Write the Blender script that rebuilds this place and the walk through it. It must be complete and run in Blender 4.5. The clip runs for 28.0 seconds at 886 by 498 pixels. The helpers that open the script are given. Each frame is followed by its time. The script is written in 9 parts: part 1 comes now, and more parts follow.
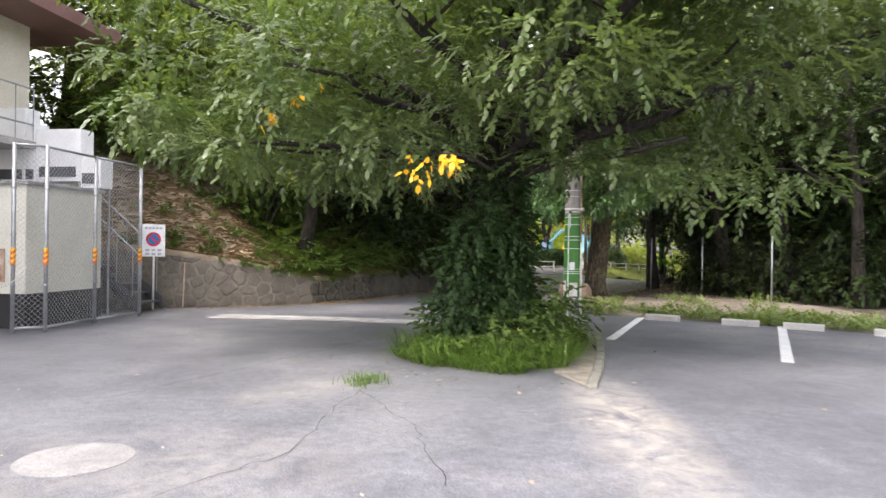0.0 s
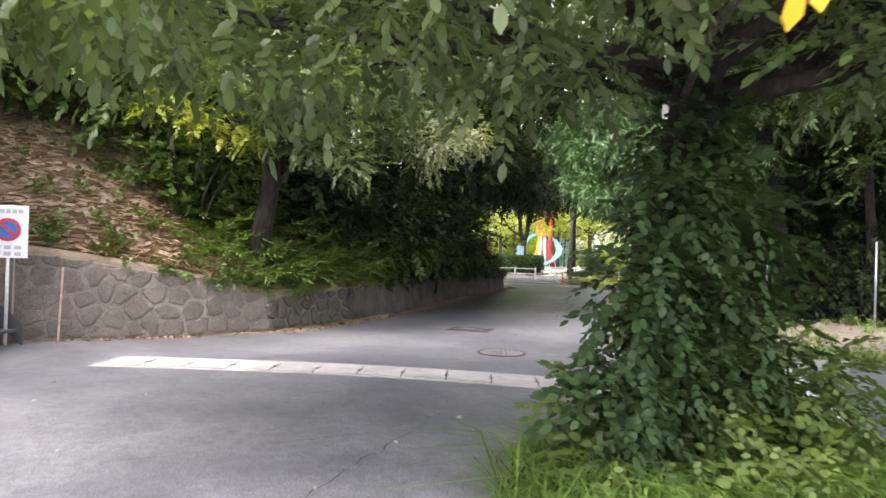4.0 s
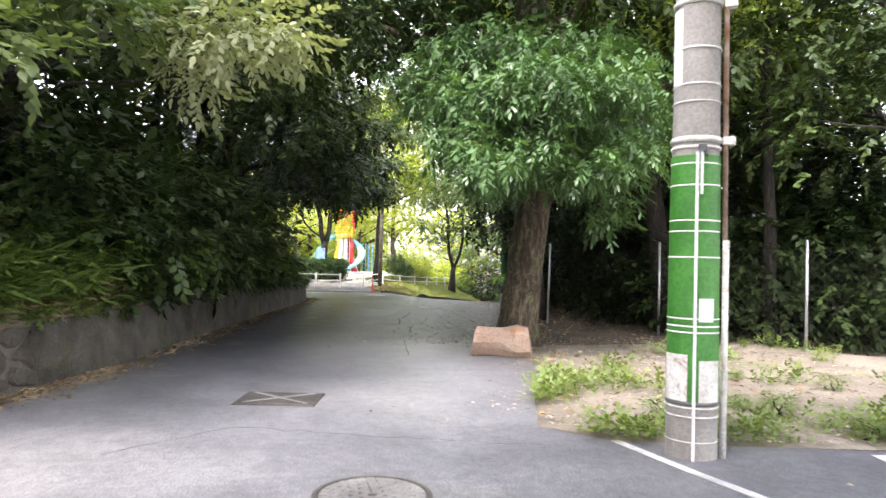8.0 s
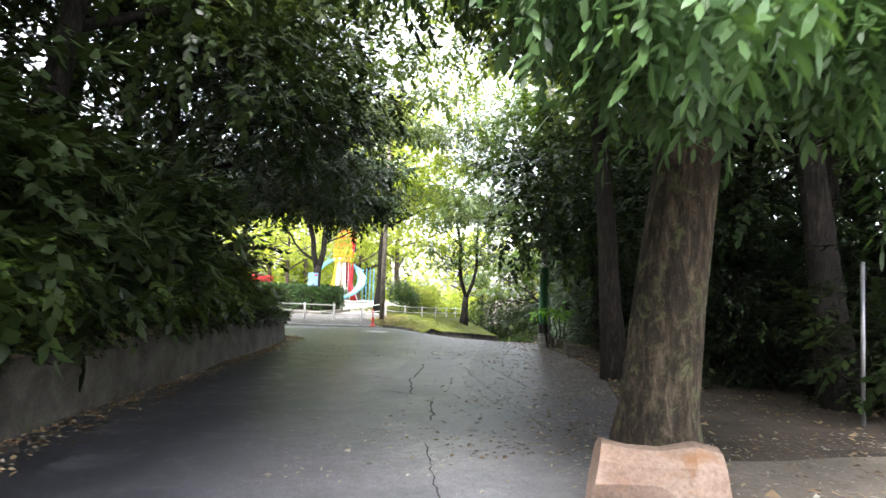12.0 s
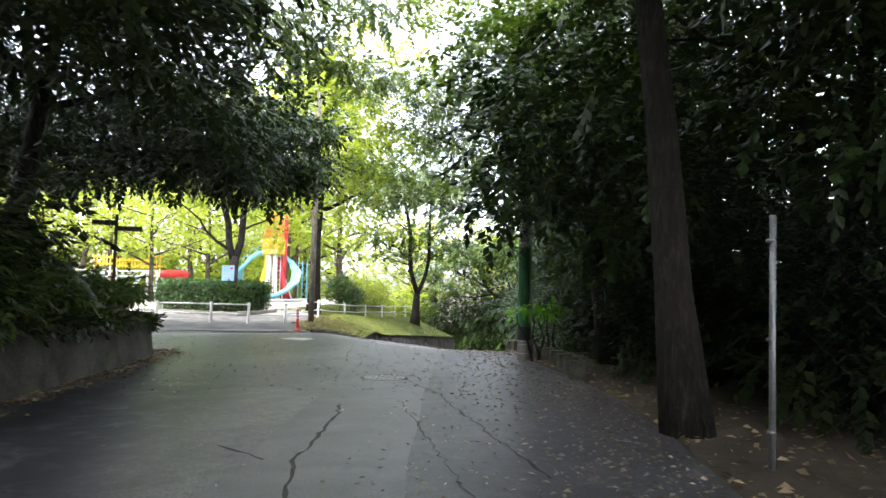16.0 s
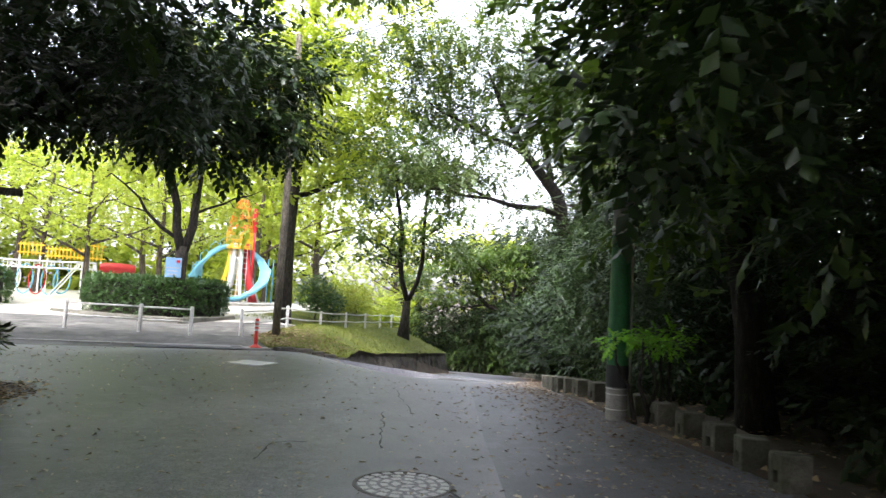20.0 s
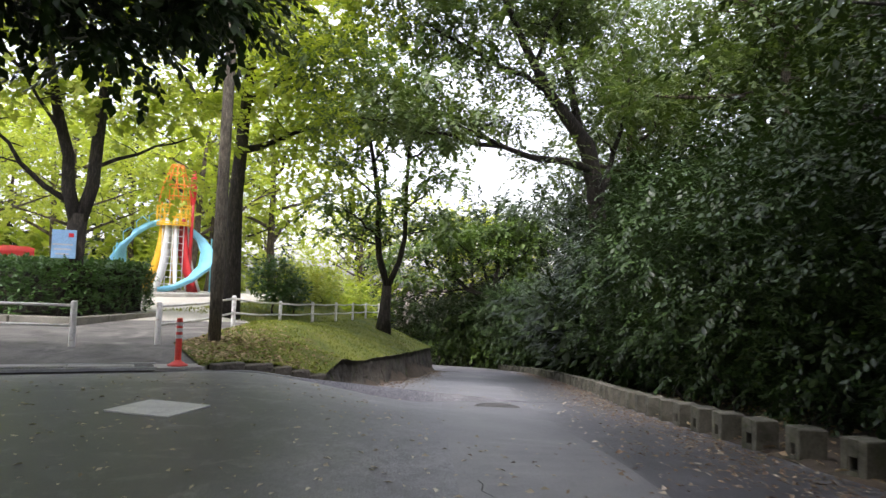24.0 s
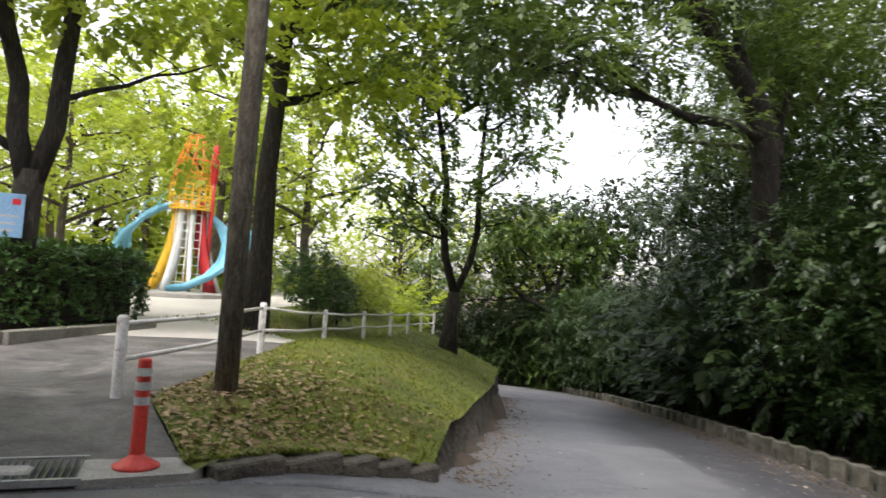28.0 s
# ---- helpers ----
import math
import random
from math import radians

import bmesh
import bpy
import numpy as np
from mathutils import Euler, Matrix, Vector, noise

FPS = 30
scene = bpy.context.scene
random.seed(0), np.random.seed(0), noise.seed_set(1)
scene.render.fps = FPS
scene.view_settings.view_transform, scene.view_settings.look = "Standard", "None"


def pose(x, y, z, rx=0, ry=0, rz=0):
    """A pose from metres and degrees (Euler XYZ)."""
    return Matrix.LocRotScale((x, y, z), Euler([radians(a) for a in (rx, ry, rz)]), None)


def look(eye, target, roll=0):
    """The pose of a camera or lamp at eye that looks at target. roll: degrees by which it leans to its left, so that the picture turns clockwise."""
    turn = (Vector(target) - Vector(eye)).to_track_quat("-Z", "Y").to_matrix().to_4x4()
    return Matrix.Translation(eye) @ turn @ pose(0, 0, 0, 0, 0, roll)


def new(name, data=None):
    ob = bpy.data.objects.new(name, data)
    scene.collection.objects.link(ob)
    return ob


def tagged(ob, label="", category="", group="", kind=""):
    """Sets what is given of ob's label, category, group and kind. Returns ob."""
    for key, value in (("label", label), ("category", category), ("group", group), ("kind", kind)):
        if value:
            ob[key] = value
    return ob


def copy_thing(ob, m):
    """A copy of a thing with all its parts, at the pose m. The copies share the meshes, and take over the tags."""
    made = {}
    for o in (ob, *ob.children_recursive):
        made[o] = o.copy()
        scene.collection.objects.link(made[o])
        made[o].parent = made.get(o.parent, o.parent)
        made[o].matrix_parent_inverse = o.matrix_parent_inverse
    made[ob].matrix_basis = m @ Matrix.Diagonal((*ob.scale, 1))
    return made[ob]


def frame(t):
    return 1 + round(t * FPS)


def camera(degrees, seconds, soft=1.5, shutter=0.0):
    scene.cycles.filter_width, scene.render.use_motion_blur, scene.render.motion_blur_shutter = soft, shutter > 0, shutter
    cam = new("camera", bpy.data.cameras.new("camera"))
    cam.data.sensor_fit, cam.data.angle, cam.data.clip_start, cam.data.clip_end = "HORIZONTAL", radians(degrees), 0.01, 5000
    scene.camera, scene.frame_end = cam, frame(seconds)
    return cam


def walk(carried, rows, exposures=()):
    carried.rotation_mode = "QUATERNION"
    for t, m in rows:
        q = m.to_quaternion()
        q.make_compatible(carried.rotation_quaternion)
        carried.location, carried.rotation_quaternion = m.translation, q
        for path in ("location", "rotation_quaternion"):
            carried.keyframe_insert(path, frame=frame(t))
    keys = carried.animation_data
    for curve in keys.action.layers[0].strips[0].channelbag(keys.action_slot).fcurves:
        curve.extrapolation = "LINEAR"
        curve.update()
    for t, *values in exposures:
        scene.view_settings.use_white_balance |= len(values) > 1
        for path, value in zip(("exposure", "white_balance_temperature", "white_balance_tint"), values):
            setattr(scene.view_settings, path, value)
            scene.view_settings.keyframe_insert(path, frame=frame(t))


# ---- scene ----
# ---------------------------------------------------------------- camera
cam = camera(67.1, 28.0, soft=1.5, shutter=0.4)
PATH = [
    (0, (1.328, -0.848, 1.422), (1.056, 1.133, 1.422), 0.8),
    (0.5, (0.992, -0.223, 1.416), (0.646, 1.747, 1.425), 0.9),
    (1, (0.668, 0.394, 1.411), (0.226, 2.345, 1.437), 1.7),
    (1.5, (0.371, 0.996, 1.407), (-0.107, 2.937, 1.453), 1.9),
    (2, (0.113, 1.594, 1.404), (-0.431, 3.517, 1.478), 3.3),
    (2.5, (-0.104, 2.208, 1.4), (-0.524, 4.162, 1.479), 2.9),
    (3, (-0.295, 2.847, 1.396), (-0.475, 4.839, 1.425), 1.9),
    (3.5, (-0.468, 3.513, 1.392), (-0.586, 5.509, 1.396), 1.7),
    (5.5, (-1.086, 6.317, 1.382), (-1.119, 8.314, 1.478), 0.2),
    (6, (-1.156, 7.011, 1.362), (-1.07, 9.006, 1.469), -0.2),
    (6.5, (-1.161, 7.724, 1.342), (-0.99, 9.713, 1.46), -0.4),
    (7, (-1.098, 8.434, 1.33), (-0.72, 10.398, 1.369), 0.8),
    (7.5, (-1.014, 9.166, 1.344), (-0.524, 11.104, 1.378), 1.8),
    (8, (-0.937, 9.901, 1.374), (-0.431, 11.835, 1.418), 1.5),
    (8.5, (-0.827, 10.589, 1.397), (-0.33, 12.526, 1.438), 1.2),
    (9, (-0.708, 11.276, 1.43), (-0.214, 13.212, 1.494), 1.0),
    (9.5, (-0.587, 11.974, 1.446), (-0.088, 13.91, 1.528), 1.3),
    (10, (-0.485, 12.68, 1.455), (0.011, 14.615, 1.554), 1.6),
    (10.5, (-0.397, 13.387, 1.455), (0.1, 15.321, 1.562), 1.8),
    (11, (-0.311, 14.102, 1.447), (0.16, 16.044, 1.545), 1.8),
    (11.5, (-0.18, 14.811, 1.442), (0.305, 16.748, 1.557), 2.2),
    (13.5, (0.627, 17.486, 1.26), (1.157, 19.41, 1.398), 1.2),
    (14, (0.831, 18.151, 1.256), (1.363, 20.073, 1.405), 1.5),
    (14.5, (1.039, 18.801, 1.265), (1.587, 20.72, 1.405), 1.4),
    (15, (1.241, 19.453, 1.28), (1.828, 21.361, 1.416), 1.6),
    (15.5, (1.437, 20.121, 1.285), (2.034, 22.025, 1.427), 1.3),
    (16, (1.622, 20.797, 1.291), (2.254, 22.69, 1.415), 1.3),
    (16.5, (1.778, 21.496, 1.289), (2.421, 23.387, 1.39), 1.9),
    (17, (1.911, 22.191, 1.284), (2.527, 24.089, 1.421), 2.2),
    (17.5, (2.026, 22.87, 1.282), (2.597, 24.776, 1.478), 2.4),
    (18, (2.141, 23.54, 1.281), (2.835, 25.405, 1.485), 2.4),
    (18.5, (2.251, 24.22, 1.281), (2.963, 26.077, 1.492), 2.7),
    (19, (2.354, 24.879, 1.281), (3.079, 26.73, 1.494), 2.8),
    (19.5, (2.447, 25.523, 1.28), (3.157, 27.385, 1.451), 2.9),
    (20, (2.545, 26.153, 1.274), (3.237, 28.024, 1.425), 3.3),
    (20.5, (2.659, 26.809, 1.263), (3.307, 28.697, 1.391), 2.9),
    (22.5, (3.102, 29.766, 1.157), (3.635, 31.691, 1.26), 1.8),
    (23, (3.208, 30.519, 1.15), (3.765, 32.437, 1.255), 1.5),
    (23.5, (3.337, 31.276, 1.154), (4.124, 33.112, 1.241), 1.9),
    (24, (3.458, 32.025, 1.158), (4.278, 33.846, 1.271), 2.0),
    (24.5, (3.573, 32.76, 1.156), (4.403, 34.576, 1.265), 2.2),
    (25, (3.711, 33.481, 1.153), (4.542, 35.297, 1.256), 1.9),
    (25.5, (3.856, 34.178, 1.15), (4.738, 35.972, 1.22), 1.8),
    (26, (3.995, 34.864, 1.153), (4.893, 36.649, 1.23), 2.1),
    (27, (4.144, 36.2, 1.154), (5.073, 37.969, 1.245), 2.5),
    (28, (4.078, 37.488, 1.128), (4.829, 39.337, 1.254), 3.7),
]

walk(cam, [(t, look(eye, target, roll)) for t, eye, target, roll in PATH],
     exposures=[(0.0, 2.0, 6550, 18), (3.0, 2.35, 6450, 20), (6.0, 2.75, 6400, 22), (7.0, 2.9, 6400, 22), (8.0, 2.9, 6420, 20), (10.0, 3.0, 6250, 20), (11.0, 3.08, 6220, 19), (14.0, 2.72, 6100, 16), (17.0, 2.68, 6050, 16), (20.0, 2.3, 6100, 17), (23.0, 1.8, 6200, 20), (26.0, 1.62, 6400, 17), (28.0, 1.55, 6450, 16)])

# ---------------------------------------------------------------- daylight: bright overcast sky
world = bpy.data.worlds.new("overcast_sky")
scene.world = world
world.use_nodes = True
wn = world.node_tree.nodes
wn.clear()
w_out = wn.new("ShaderNodeOutputWorld")
w_bg = wn.new("ShaderNodeBackground")
w_sky = wn.new("ShaderNodeTexSky")
w_hsv = wn.new("ShaderNodeHueSaturation")
w_sky.sky_type = "NISHITA"
w_sky.sun_disc = False
w_sky.sun_elevation = radians(56)
w_sky.sun_rotation = radians(218)
w_sky.air_density = 1.4
w_sky.dust_density = 3.0
w_hsv.inputs["Saturation"].default_value = 0.30
w_bg.inputs["Strength"].default_value = 0.165
world.node_tree.links.new(w_sky.outputs["Color"], w_hsv.inputs["Color"])
world.node_tree.links.new(w_hsv.outputs["Color"], w_bg.inputs["Color"])
world.node_tree.links.new(w_bg.outputs["Background"], w_out.inputs["Surface"])
sun = new("sun", bpy.data.lights.new("sun", "SUN"))
sun.data.energy = 0.8
sun.data.angle = radians(25)
sun.data.color = (1.0, 0.96, 0.9)
sun.matrix_world = look((-10.4, -13.3, 25), (0, 0, 0))

# ---------------------------------------------------------------- materials
def node_mat(name):
    m = bpy.data.materials.new(name)
    m.use_nodes = True
    nt = m.node_tree
    return m, nt.nodes, nt.links, nt.nodes["Principled BSDF"]


def noise_node(n, l, scale, detail=4.0, rough=0.6, coord=None, dist=0.0):
    t = n.new("ShaderNodeTexNoise")
    t.inputs["Scale"].default_value = scale
    t.inputs["Detail"].default_value = detail
    t.inputs["Roughness"].default_value = rough
    t.inputs["Distortion"].default_value = dist
    if coord is not None:
        l.new(coord, t.inputs["Vector"])
    return t


def ramp(n, l, fac, stops):
    r = n.new("ShaderNodeValToRGB")
    e = r.color_ramp.elements
    while len(e) < len(stops):
        e.new(0.5)
    for el, (p, c) in zip(e, stops):
        el.position = p
        el.color = (*c, 1)
    l.new(fac, r.inputs["Fac"])
    return r


def mix_col(n, l, fac, a, b, mode="MIX"):
    m = n.new("ShaderNodeMix")
    m.data_type = "RGBA"
    m.blend_type = mode
    for sock, v in ((m.inputs[0], fac), (m.inputs[6], a), (m.inputs[7], b)):
        if isinstance(v, (int, float)):
            sock.default_value = v
        elif isinstance(v, tuple):
            sock.default_value = (*v, 1)
        else:
            l.new(v, sock)
    return m.outputs[2]


def bump(n, l, b, height, strength, dist=0.02):
    bp = n.new("ShaderNodeBump")
    bp.inputs["Strength"].default_value = strength
    bp.inputs["Distance"].default_value = dist
    l.new(height, bp.inputs["Height"])
    l.new(bp.outputs["Normal"], b.inputs["Normal"])


def world_coord(n):
    return n.new("ShaderNodeNewGeometry").outputs["Position"]


def surface_mat(name, dark, light, big=0.8, fine=40.0, rough=0.85, bumpy=0.3, metal=0.0, stain=None, stain_scale=1.5, local=False, bump_dist=0.01):
    """A weathered surface: two colours mixed at two scales, fine relief, optional stains."""
    m, n, l, b = node_mat(name)
    co = n.new("ShaderNodeTexCoord").outputs["Object"] if local else world_coord(n)
    nb = noise_node(n, l, big, 5, 0.65, co, 0.4)
    nf = noise_node(n, l, fine, 3, 0.7, co)
    c1 = ramp(n, l, nb.outputs["Fac"], [(0.32, dark), (0.68, light)]).outputs["Color"]
    g = ramp(n, l, nf.outputs["Fac"], [(0.3, (0.72, 0.72, 0.72)), (0.7, (1.18, 1.18, 1.18))]).outputs["Color"]
    c = mix_col(n, l, 1.0, c1, g, "MULTIPLY")
    if stain:
        ns = noise_node(n, l, stain_scale, 6, 0.7, co, 0.8)
        f = ramp(n, l, ns.outputs["Fac"], [(0.56, (0, 0, 0)), (0.72, (1, 1, 1))]).outputs["Color"]
        c = mix_col(n, l, f, c, stain)
    l.new(c, b.inputs["Base Color"])
    b.inputs["Roughness"].default_value = rough
    b.inputs["Metallic"].default_value = metal
    bump(n, l, b, nf.outputs["Fac"], bumpy, bump_dist)
    return m


def plain_mat(name, col, rough=0.5, metal=0.0, var=0.12):
    return surface_mat(name, tuple(c * (1 - var) for c in col), tuple(min(1, c * (1 + var)) for c in col), 3.0, 60.0, rough, 0.08, metal)


def leaf_mat(name, dark, light, rough=0.42, through_light=0.3, glow=None, shine=0.5):
    m, n, l, b = node_mat(name)
    geo = n.new("ShaderNodeNewGeometry")
    nz = noise_node(n, l, 0.7, 3, 0.6, geo.outputs["Position"])
    ad = n.new("ShaderNodeMath")
    ad.operation = "MULTIPLY_ADD"
    l.new(geo.outputs["Random Per Island"], ad.inputs[0])
    ad.inputs[1].default_value = 0.6
    sb = n.new("ShaderNodeMath")
    sb.operation = "MULTIPLY_ADD"
    l.new(nz.outputs["Fac"], sb.inputs[0])
    sb.inputs[1].default_value = 1.4
    sb.inputs[2].default_value = -0.5
    l.new(sb.outputs[0], ad.inputs[2])
    c = ramp(n, l, ad.outputs[0], [(0.0, dark), (1.0, light)]).outputs["Color"]
    l.new(c, b.inputs["Base Color"])
    b.inputs["Roughness"].default_value = rough
    b.inputs["Specular IOR Level"].default_value = shine
    tr = n.new("ShaderNodeBsdfTranslucent")
    tc = mix_col(n, l, 1.0, c, glow or (1.25, 1.3, 0.5), "MULTIPLY")
    l.new(tc, tr.inputs["Color"])
    mx = n.new("ShaderNodeMixShader")
    mx.inputs[0].default_value = through_light
    l.new(b.outputs[0], mx.inputs[1])
    l.new(tr.outputs[0], mx.inputs[2])
    l.new(mx.outputs[0], n["Material Output"].inputs["Surface"])
    return m


def bark_mat(name, dark, light, moss, moss_at=0.56, scale=9.0):
    """Furrowed bark: ridges drawn out along the trunk, with moss and lichen in patches."""
    m, n, l, b = node_mat(name)
    co = world_coord(n)
    st = n.new("ShaderNodeVectorMath")
    st.operation = "MULTIPLY"
    l.new(co, st.inputs[0])
    st.inputs[1].default_value = (1.0, 1.0, 0.22)
    ridge = noise_node(n, l, scale * 2.2, 6, 0.7, st.outputs[0], 0.6)
    big = noise_node(n, l, 2.2, 5, 0.65, co, 0.5)
    fine = noise_node(n, l, 45, 3, 0.7, co)
    c = ramp(n, l, ridge.outputs["Fac"], [(0.36, tuple(v * 0.55 for v in dark)), (0.5, dark), (0.68, light)]).outputs["Color"]
    c = mix_col(n, l, 1.0, c, ramp(n, l, big.outputs["Fac"], [(0.3, (0.7, 0.7, 0.7)), (0.7, (1.3, 1.25, 1.2))]).outputs["Color"], "MULTIPLY")
    c = mix_col(n, l, ramp(n, l, noise_node(n, l, 5.0, 7, 0.75, co, 0.7).outputs["Fac"], [(moss_at, (0, 0, 0)), (moss_at + 0.12, (0.85, 0.85, 0.85))]).outputs["Color"], c, moss)
    c = mix_col(n, l, 1.0, c, ramp(n, l, fine.outputs["Fac"], [(0.3, (0.7, 0.7, 0.7)), (0.7, (1.25, 1.25, 1.25))]).outputs["Color"], "MULTIPLY")
    l.new(c, b.inputs["Base Color"])
    b.inputs["Roughness"].default_value = 0.95
    bump(n, l, b, ridge.outputs["Fac"], 1.0, 0.06)
    return m


def asphalt_mat():
    m, n, l, b = node_mat("asphalt")
    co = world_coord(n)
    big = noise_node(n, l, 0.28, 5, 0.6, co, 0.5)
    mid = noise_node(n, l, 1.7, 5, 0.7, co, 0.3)
    fine = noise_node(n, l, 70, 2, 0.8, co)
    grit = n.new("ShaderNodeTexVoronoi")
    grit.inputs["Scale"].default_value = 95
    l.new(co, grit.inputs["Vector"])
    c = ramp(n, l, big.outputs["Fac"], [(0.35, (0.122, 0.123, 0.135)), (0.52, (0.162, 0.163, 0.174)), (0.68, (0.24, 0.236, 0.234))]).outputs["Color"]
    c2 = ramp(n, l, mid.outputs["Fac"], [(0.3, (0.78, 0.78, 0.78)), (0.7, (1.2, 1.2, 1.2))]).outputs["Color"]
    c3 = ramp(n, l, fine.outputs["Fac"], [(0.33, (0.5, 0.5, 0.5)), (0.67, (1.45, 1.45, 1.45))]).outputs["Color"]
    patch = noise_node(n, l, 11, 6, 0.75, co, 0.2)
    c4 = ramp(n, l, patch.outputs["Fac"], [(0.35, (0.78, 0.78, 0.78)), (0.65, (1.2, 1.2, 1.2))]).outputs["Color"]
    c = mix_col(n, l, 1.0, mix_col(n, l, 1.0, mix_col(n, l, 1.0, c, c2, "MULTIPLY"), c3, "MULTIPLY"), c4, "MULTIPLY")
    # pale dust washed along the foot of the kerb and across the car park, tree shade painted dark along the sides of
    # the lane and over the junction
    dust, tree_shade = (0.40, 0.37, 0.32), (0.036, 0.037, 0.042)
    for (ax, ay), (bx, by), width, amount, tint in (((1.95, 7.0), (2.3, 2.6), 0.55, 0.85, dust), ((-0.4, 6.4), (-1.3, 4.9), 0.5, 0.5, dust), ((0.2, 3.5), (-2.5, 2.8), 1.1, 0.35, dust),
                                                    ((-2.2, 19.5), (0.3, 36.0), 2.1, 1.0, tree_shade), ((3.4, 19.5), (8.6, 37.5), 2.1, 0.65, tree_shade), ((-7.0, 38.6), (3.0, 37.6), 2.4, 0.9, tree_shade), ((0.6, 34.6), (4.2, 40.8), 2.2, 0.85, tree_shade), ((10.8, 41.0), (19.0, 56.0), 2.0, 0.8, tree_shade)):
        d = Vector((bx - ax, by - ay, 0)).normalized()
        sub = n.new("ShaderNodeVectorMath")
        sub.operation = "SUBTRACT"
        l.new(co, sub.inputs[0])
        sub.inputs[1].default_value = ((ax + bx) / 2, (ay + by) / 2, 0)
        parts = []
        for axis, reach in ((d, math.dist((ax, ay), (bx, by)) / 2 + 0.3), (Vector((-d.y, d.x, 0)), width)):
            dot = n.new("ShaderNodeVectorMath")
            dot.operation = "DOT_PRODUCT"
            l.new(sub.outputs[0], dot.inputs[0])
            dot.inputs[1].default_value = tuple(axis / reach)
            sq = n.new("ShaderNodeMath")
            sq.operation = "MULTIPLY"
            l.new(dot.outputs["Value"], sq.inputs[0])
            l.new(dot.outputs["Value"], sq.inputs[1])
            parts.append(sq.outputs[0])
        sm = n.new("ShaderNodeMath")
        sm.operation = "ADD"
        l.new(parts[0], sm.inputs[0])
        l.new(parts[1], sm.inputs[1])
        inv = n.new("ShaderNodeMath")
        inv.operation = "SUBTRACT"
        inv.use_clamp = True
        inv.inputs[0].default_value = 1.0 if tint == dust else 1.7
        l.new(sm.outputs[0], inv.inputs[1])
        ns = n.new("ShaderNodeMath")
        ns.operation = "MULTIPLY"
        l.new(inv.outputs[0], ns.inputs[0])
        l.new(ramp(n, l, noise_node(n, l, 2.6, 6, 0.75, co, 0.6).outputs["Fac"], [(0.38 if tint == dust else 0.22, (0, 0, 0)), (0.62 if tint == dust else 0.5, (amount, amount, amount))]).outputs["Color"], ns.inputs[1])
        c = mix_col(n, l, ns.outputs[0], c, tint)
    l.new(c, b.inputs["Base Color"])
    b.inputs["Roughness"].default_value = 0.44
    b.inputs["Specular IOR Level"].default_value = 0.25
    bump(n, l, b, grit.outputs["Distance"], 0.16, 0.006)
    return m


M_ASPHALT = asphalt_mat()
M_SOIL = surface_mat("soil_with_litter", (0.13, 0.108, 0.08), (0.27, 0.232, 0.18), 0.9, 28, 0.95, 0.6, stain=(0.14, 0.17, 0.05), stain_scale=0.8, bump_dist=0.03)
M_WOODFLOOR = surface_mat("woodland_floor", (0.05, 0.04, 0.028), (0.12, 0.09, 0.06), 1.2, 30, 0.95, 0.7, bump_dist=0.04)
M_BANK = surface_mat("bank_litter", (0.13, 0.10, 0.066), (0.31, 0.24, 0.16), 1.1, 60, 0.95, 0.5, stain=(0.10, 0.095, 0.05), stain_scale=1.6, bump_dist=0.012)
M_GRASSBASE = surface_mat("mown_grass_ground", (0.06, 0.09, 0.012), (0.18, 0.19, 0.03), 0.8, 45, 0.95, 0.8, stain=(0.17, 0.12, 0.06), stain_scale=0.6, bump_dist=0.03)
M_SAND = surface_mat("packed_sand", (0.48, 0.45, 0.40), (0.60, 0.565, 0.51), 0.4, 60, 0.95, 0.3)
M_CONC = surface_mat("old_concrete", (0.27, 0.26, 0.24), (0.42, 0.41, 0.38), 1.4, 50, 0.9, 0.35, stain=(0.2, 0.19, 0.16))
M_BLOCK = surface_mat("weathered_block_concrete", (0.12, 0.115, 0.09), (0.24, 0.23, 0.19), 2.0, 40, 0.92, 0.5, stain=(0.10, 0.11, 0.06), stain_scale=5.0)
M_EDGING = surface_mat("mossy_edging_concrete", (0.05, 0.05, 0.036), (0.17, 0.16, 0.125), 4.0, 45, 0.92, 0.6, stain=(0.06, 0.07, 0.03), stain_scale=3.0)
M_CONC_D = surface_mat("mossy_concrete", (0.05, 0.045, 0.036), (0.15, 0.135, 0.11), 2.4, 30, 0.92, 0.7, stain=(0.085, 0.10, 0.035), stain_scale=2.2, bump_dist=0.03)
M_STONE = surface_mat("wall_stone", (0.105, 0.091, 0.073), (0.21, 0.182, 0.147), 1.9, 30, 0.9, 0.6, stain=(0.10, 0.10, 0.07), bump_dist=0.02)
M_MORTAR = surface_mat("wall_mortar", (0.135, 0.118, 0.095), (0.26, 0.23, 0.19), 1.6, 40, 0.95, 0.5, stain=(0.10, 0.09, 0.065), stain_scale=2.4)
M_ROCK = surface_mat("mossy_rock", (0.05, 0.044, 0.035), (0.15, 0.133, 0.105), 1.2, 18, 0.9, 0.9, stain=(0.09, 0.12, 0.03), bump_dist=0.05)
M_LID = surface_mat("drain_concrete", (0.33, 0.318, 0.298), (0.48, 0.465, 0.44), 2.2, 55, 0.9, 0.3, stain=(0.32, 0.29, 0.25))
M_WHITE_LINE = surface_mat("road_paint", (0.62, 0.62, 0.6), (0.8, 0.8, 0.78), 3.0, 60, 0.7, 0.25)
M_LINE_OLD = surface_mat("worn_road_paint", (0.33, 0.33, 0.32), (0.6, 0.6, 0.58), 4.0, 50, 0.8, 0.3)
M_IRON = surface_mat("cast_iron", (0.06, 0.055, 0.05), (0.13, 0.12, 0.11), 4.0, 60, 0.6, 0.3, metal=0.5)
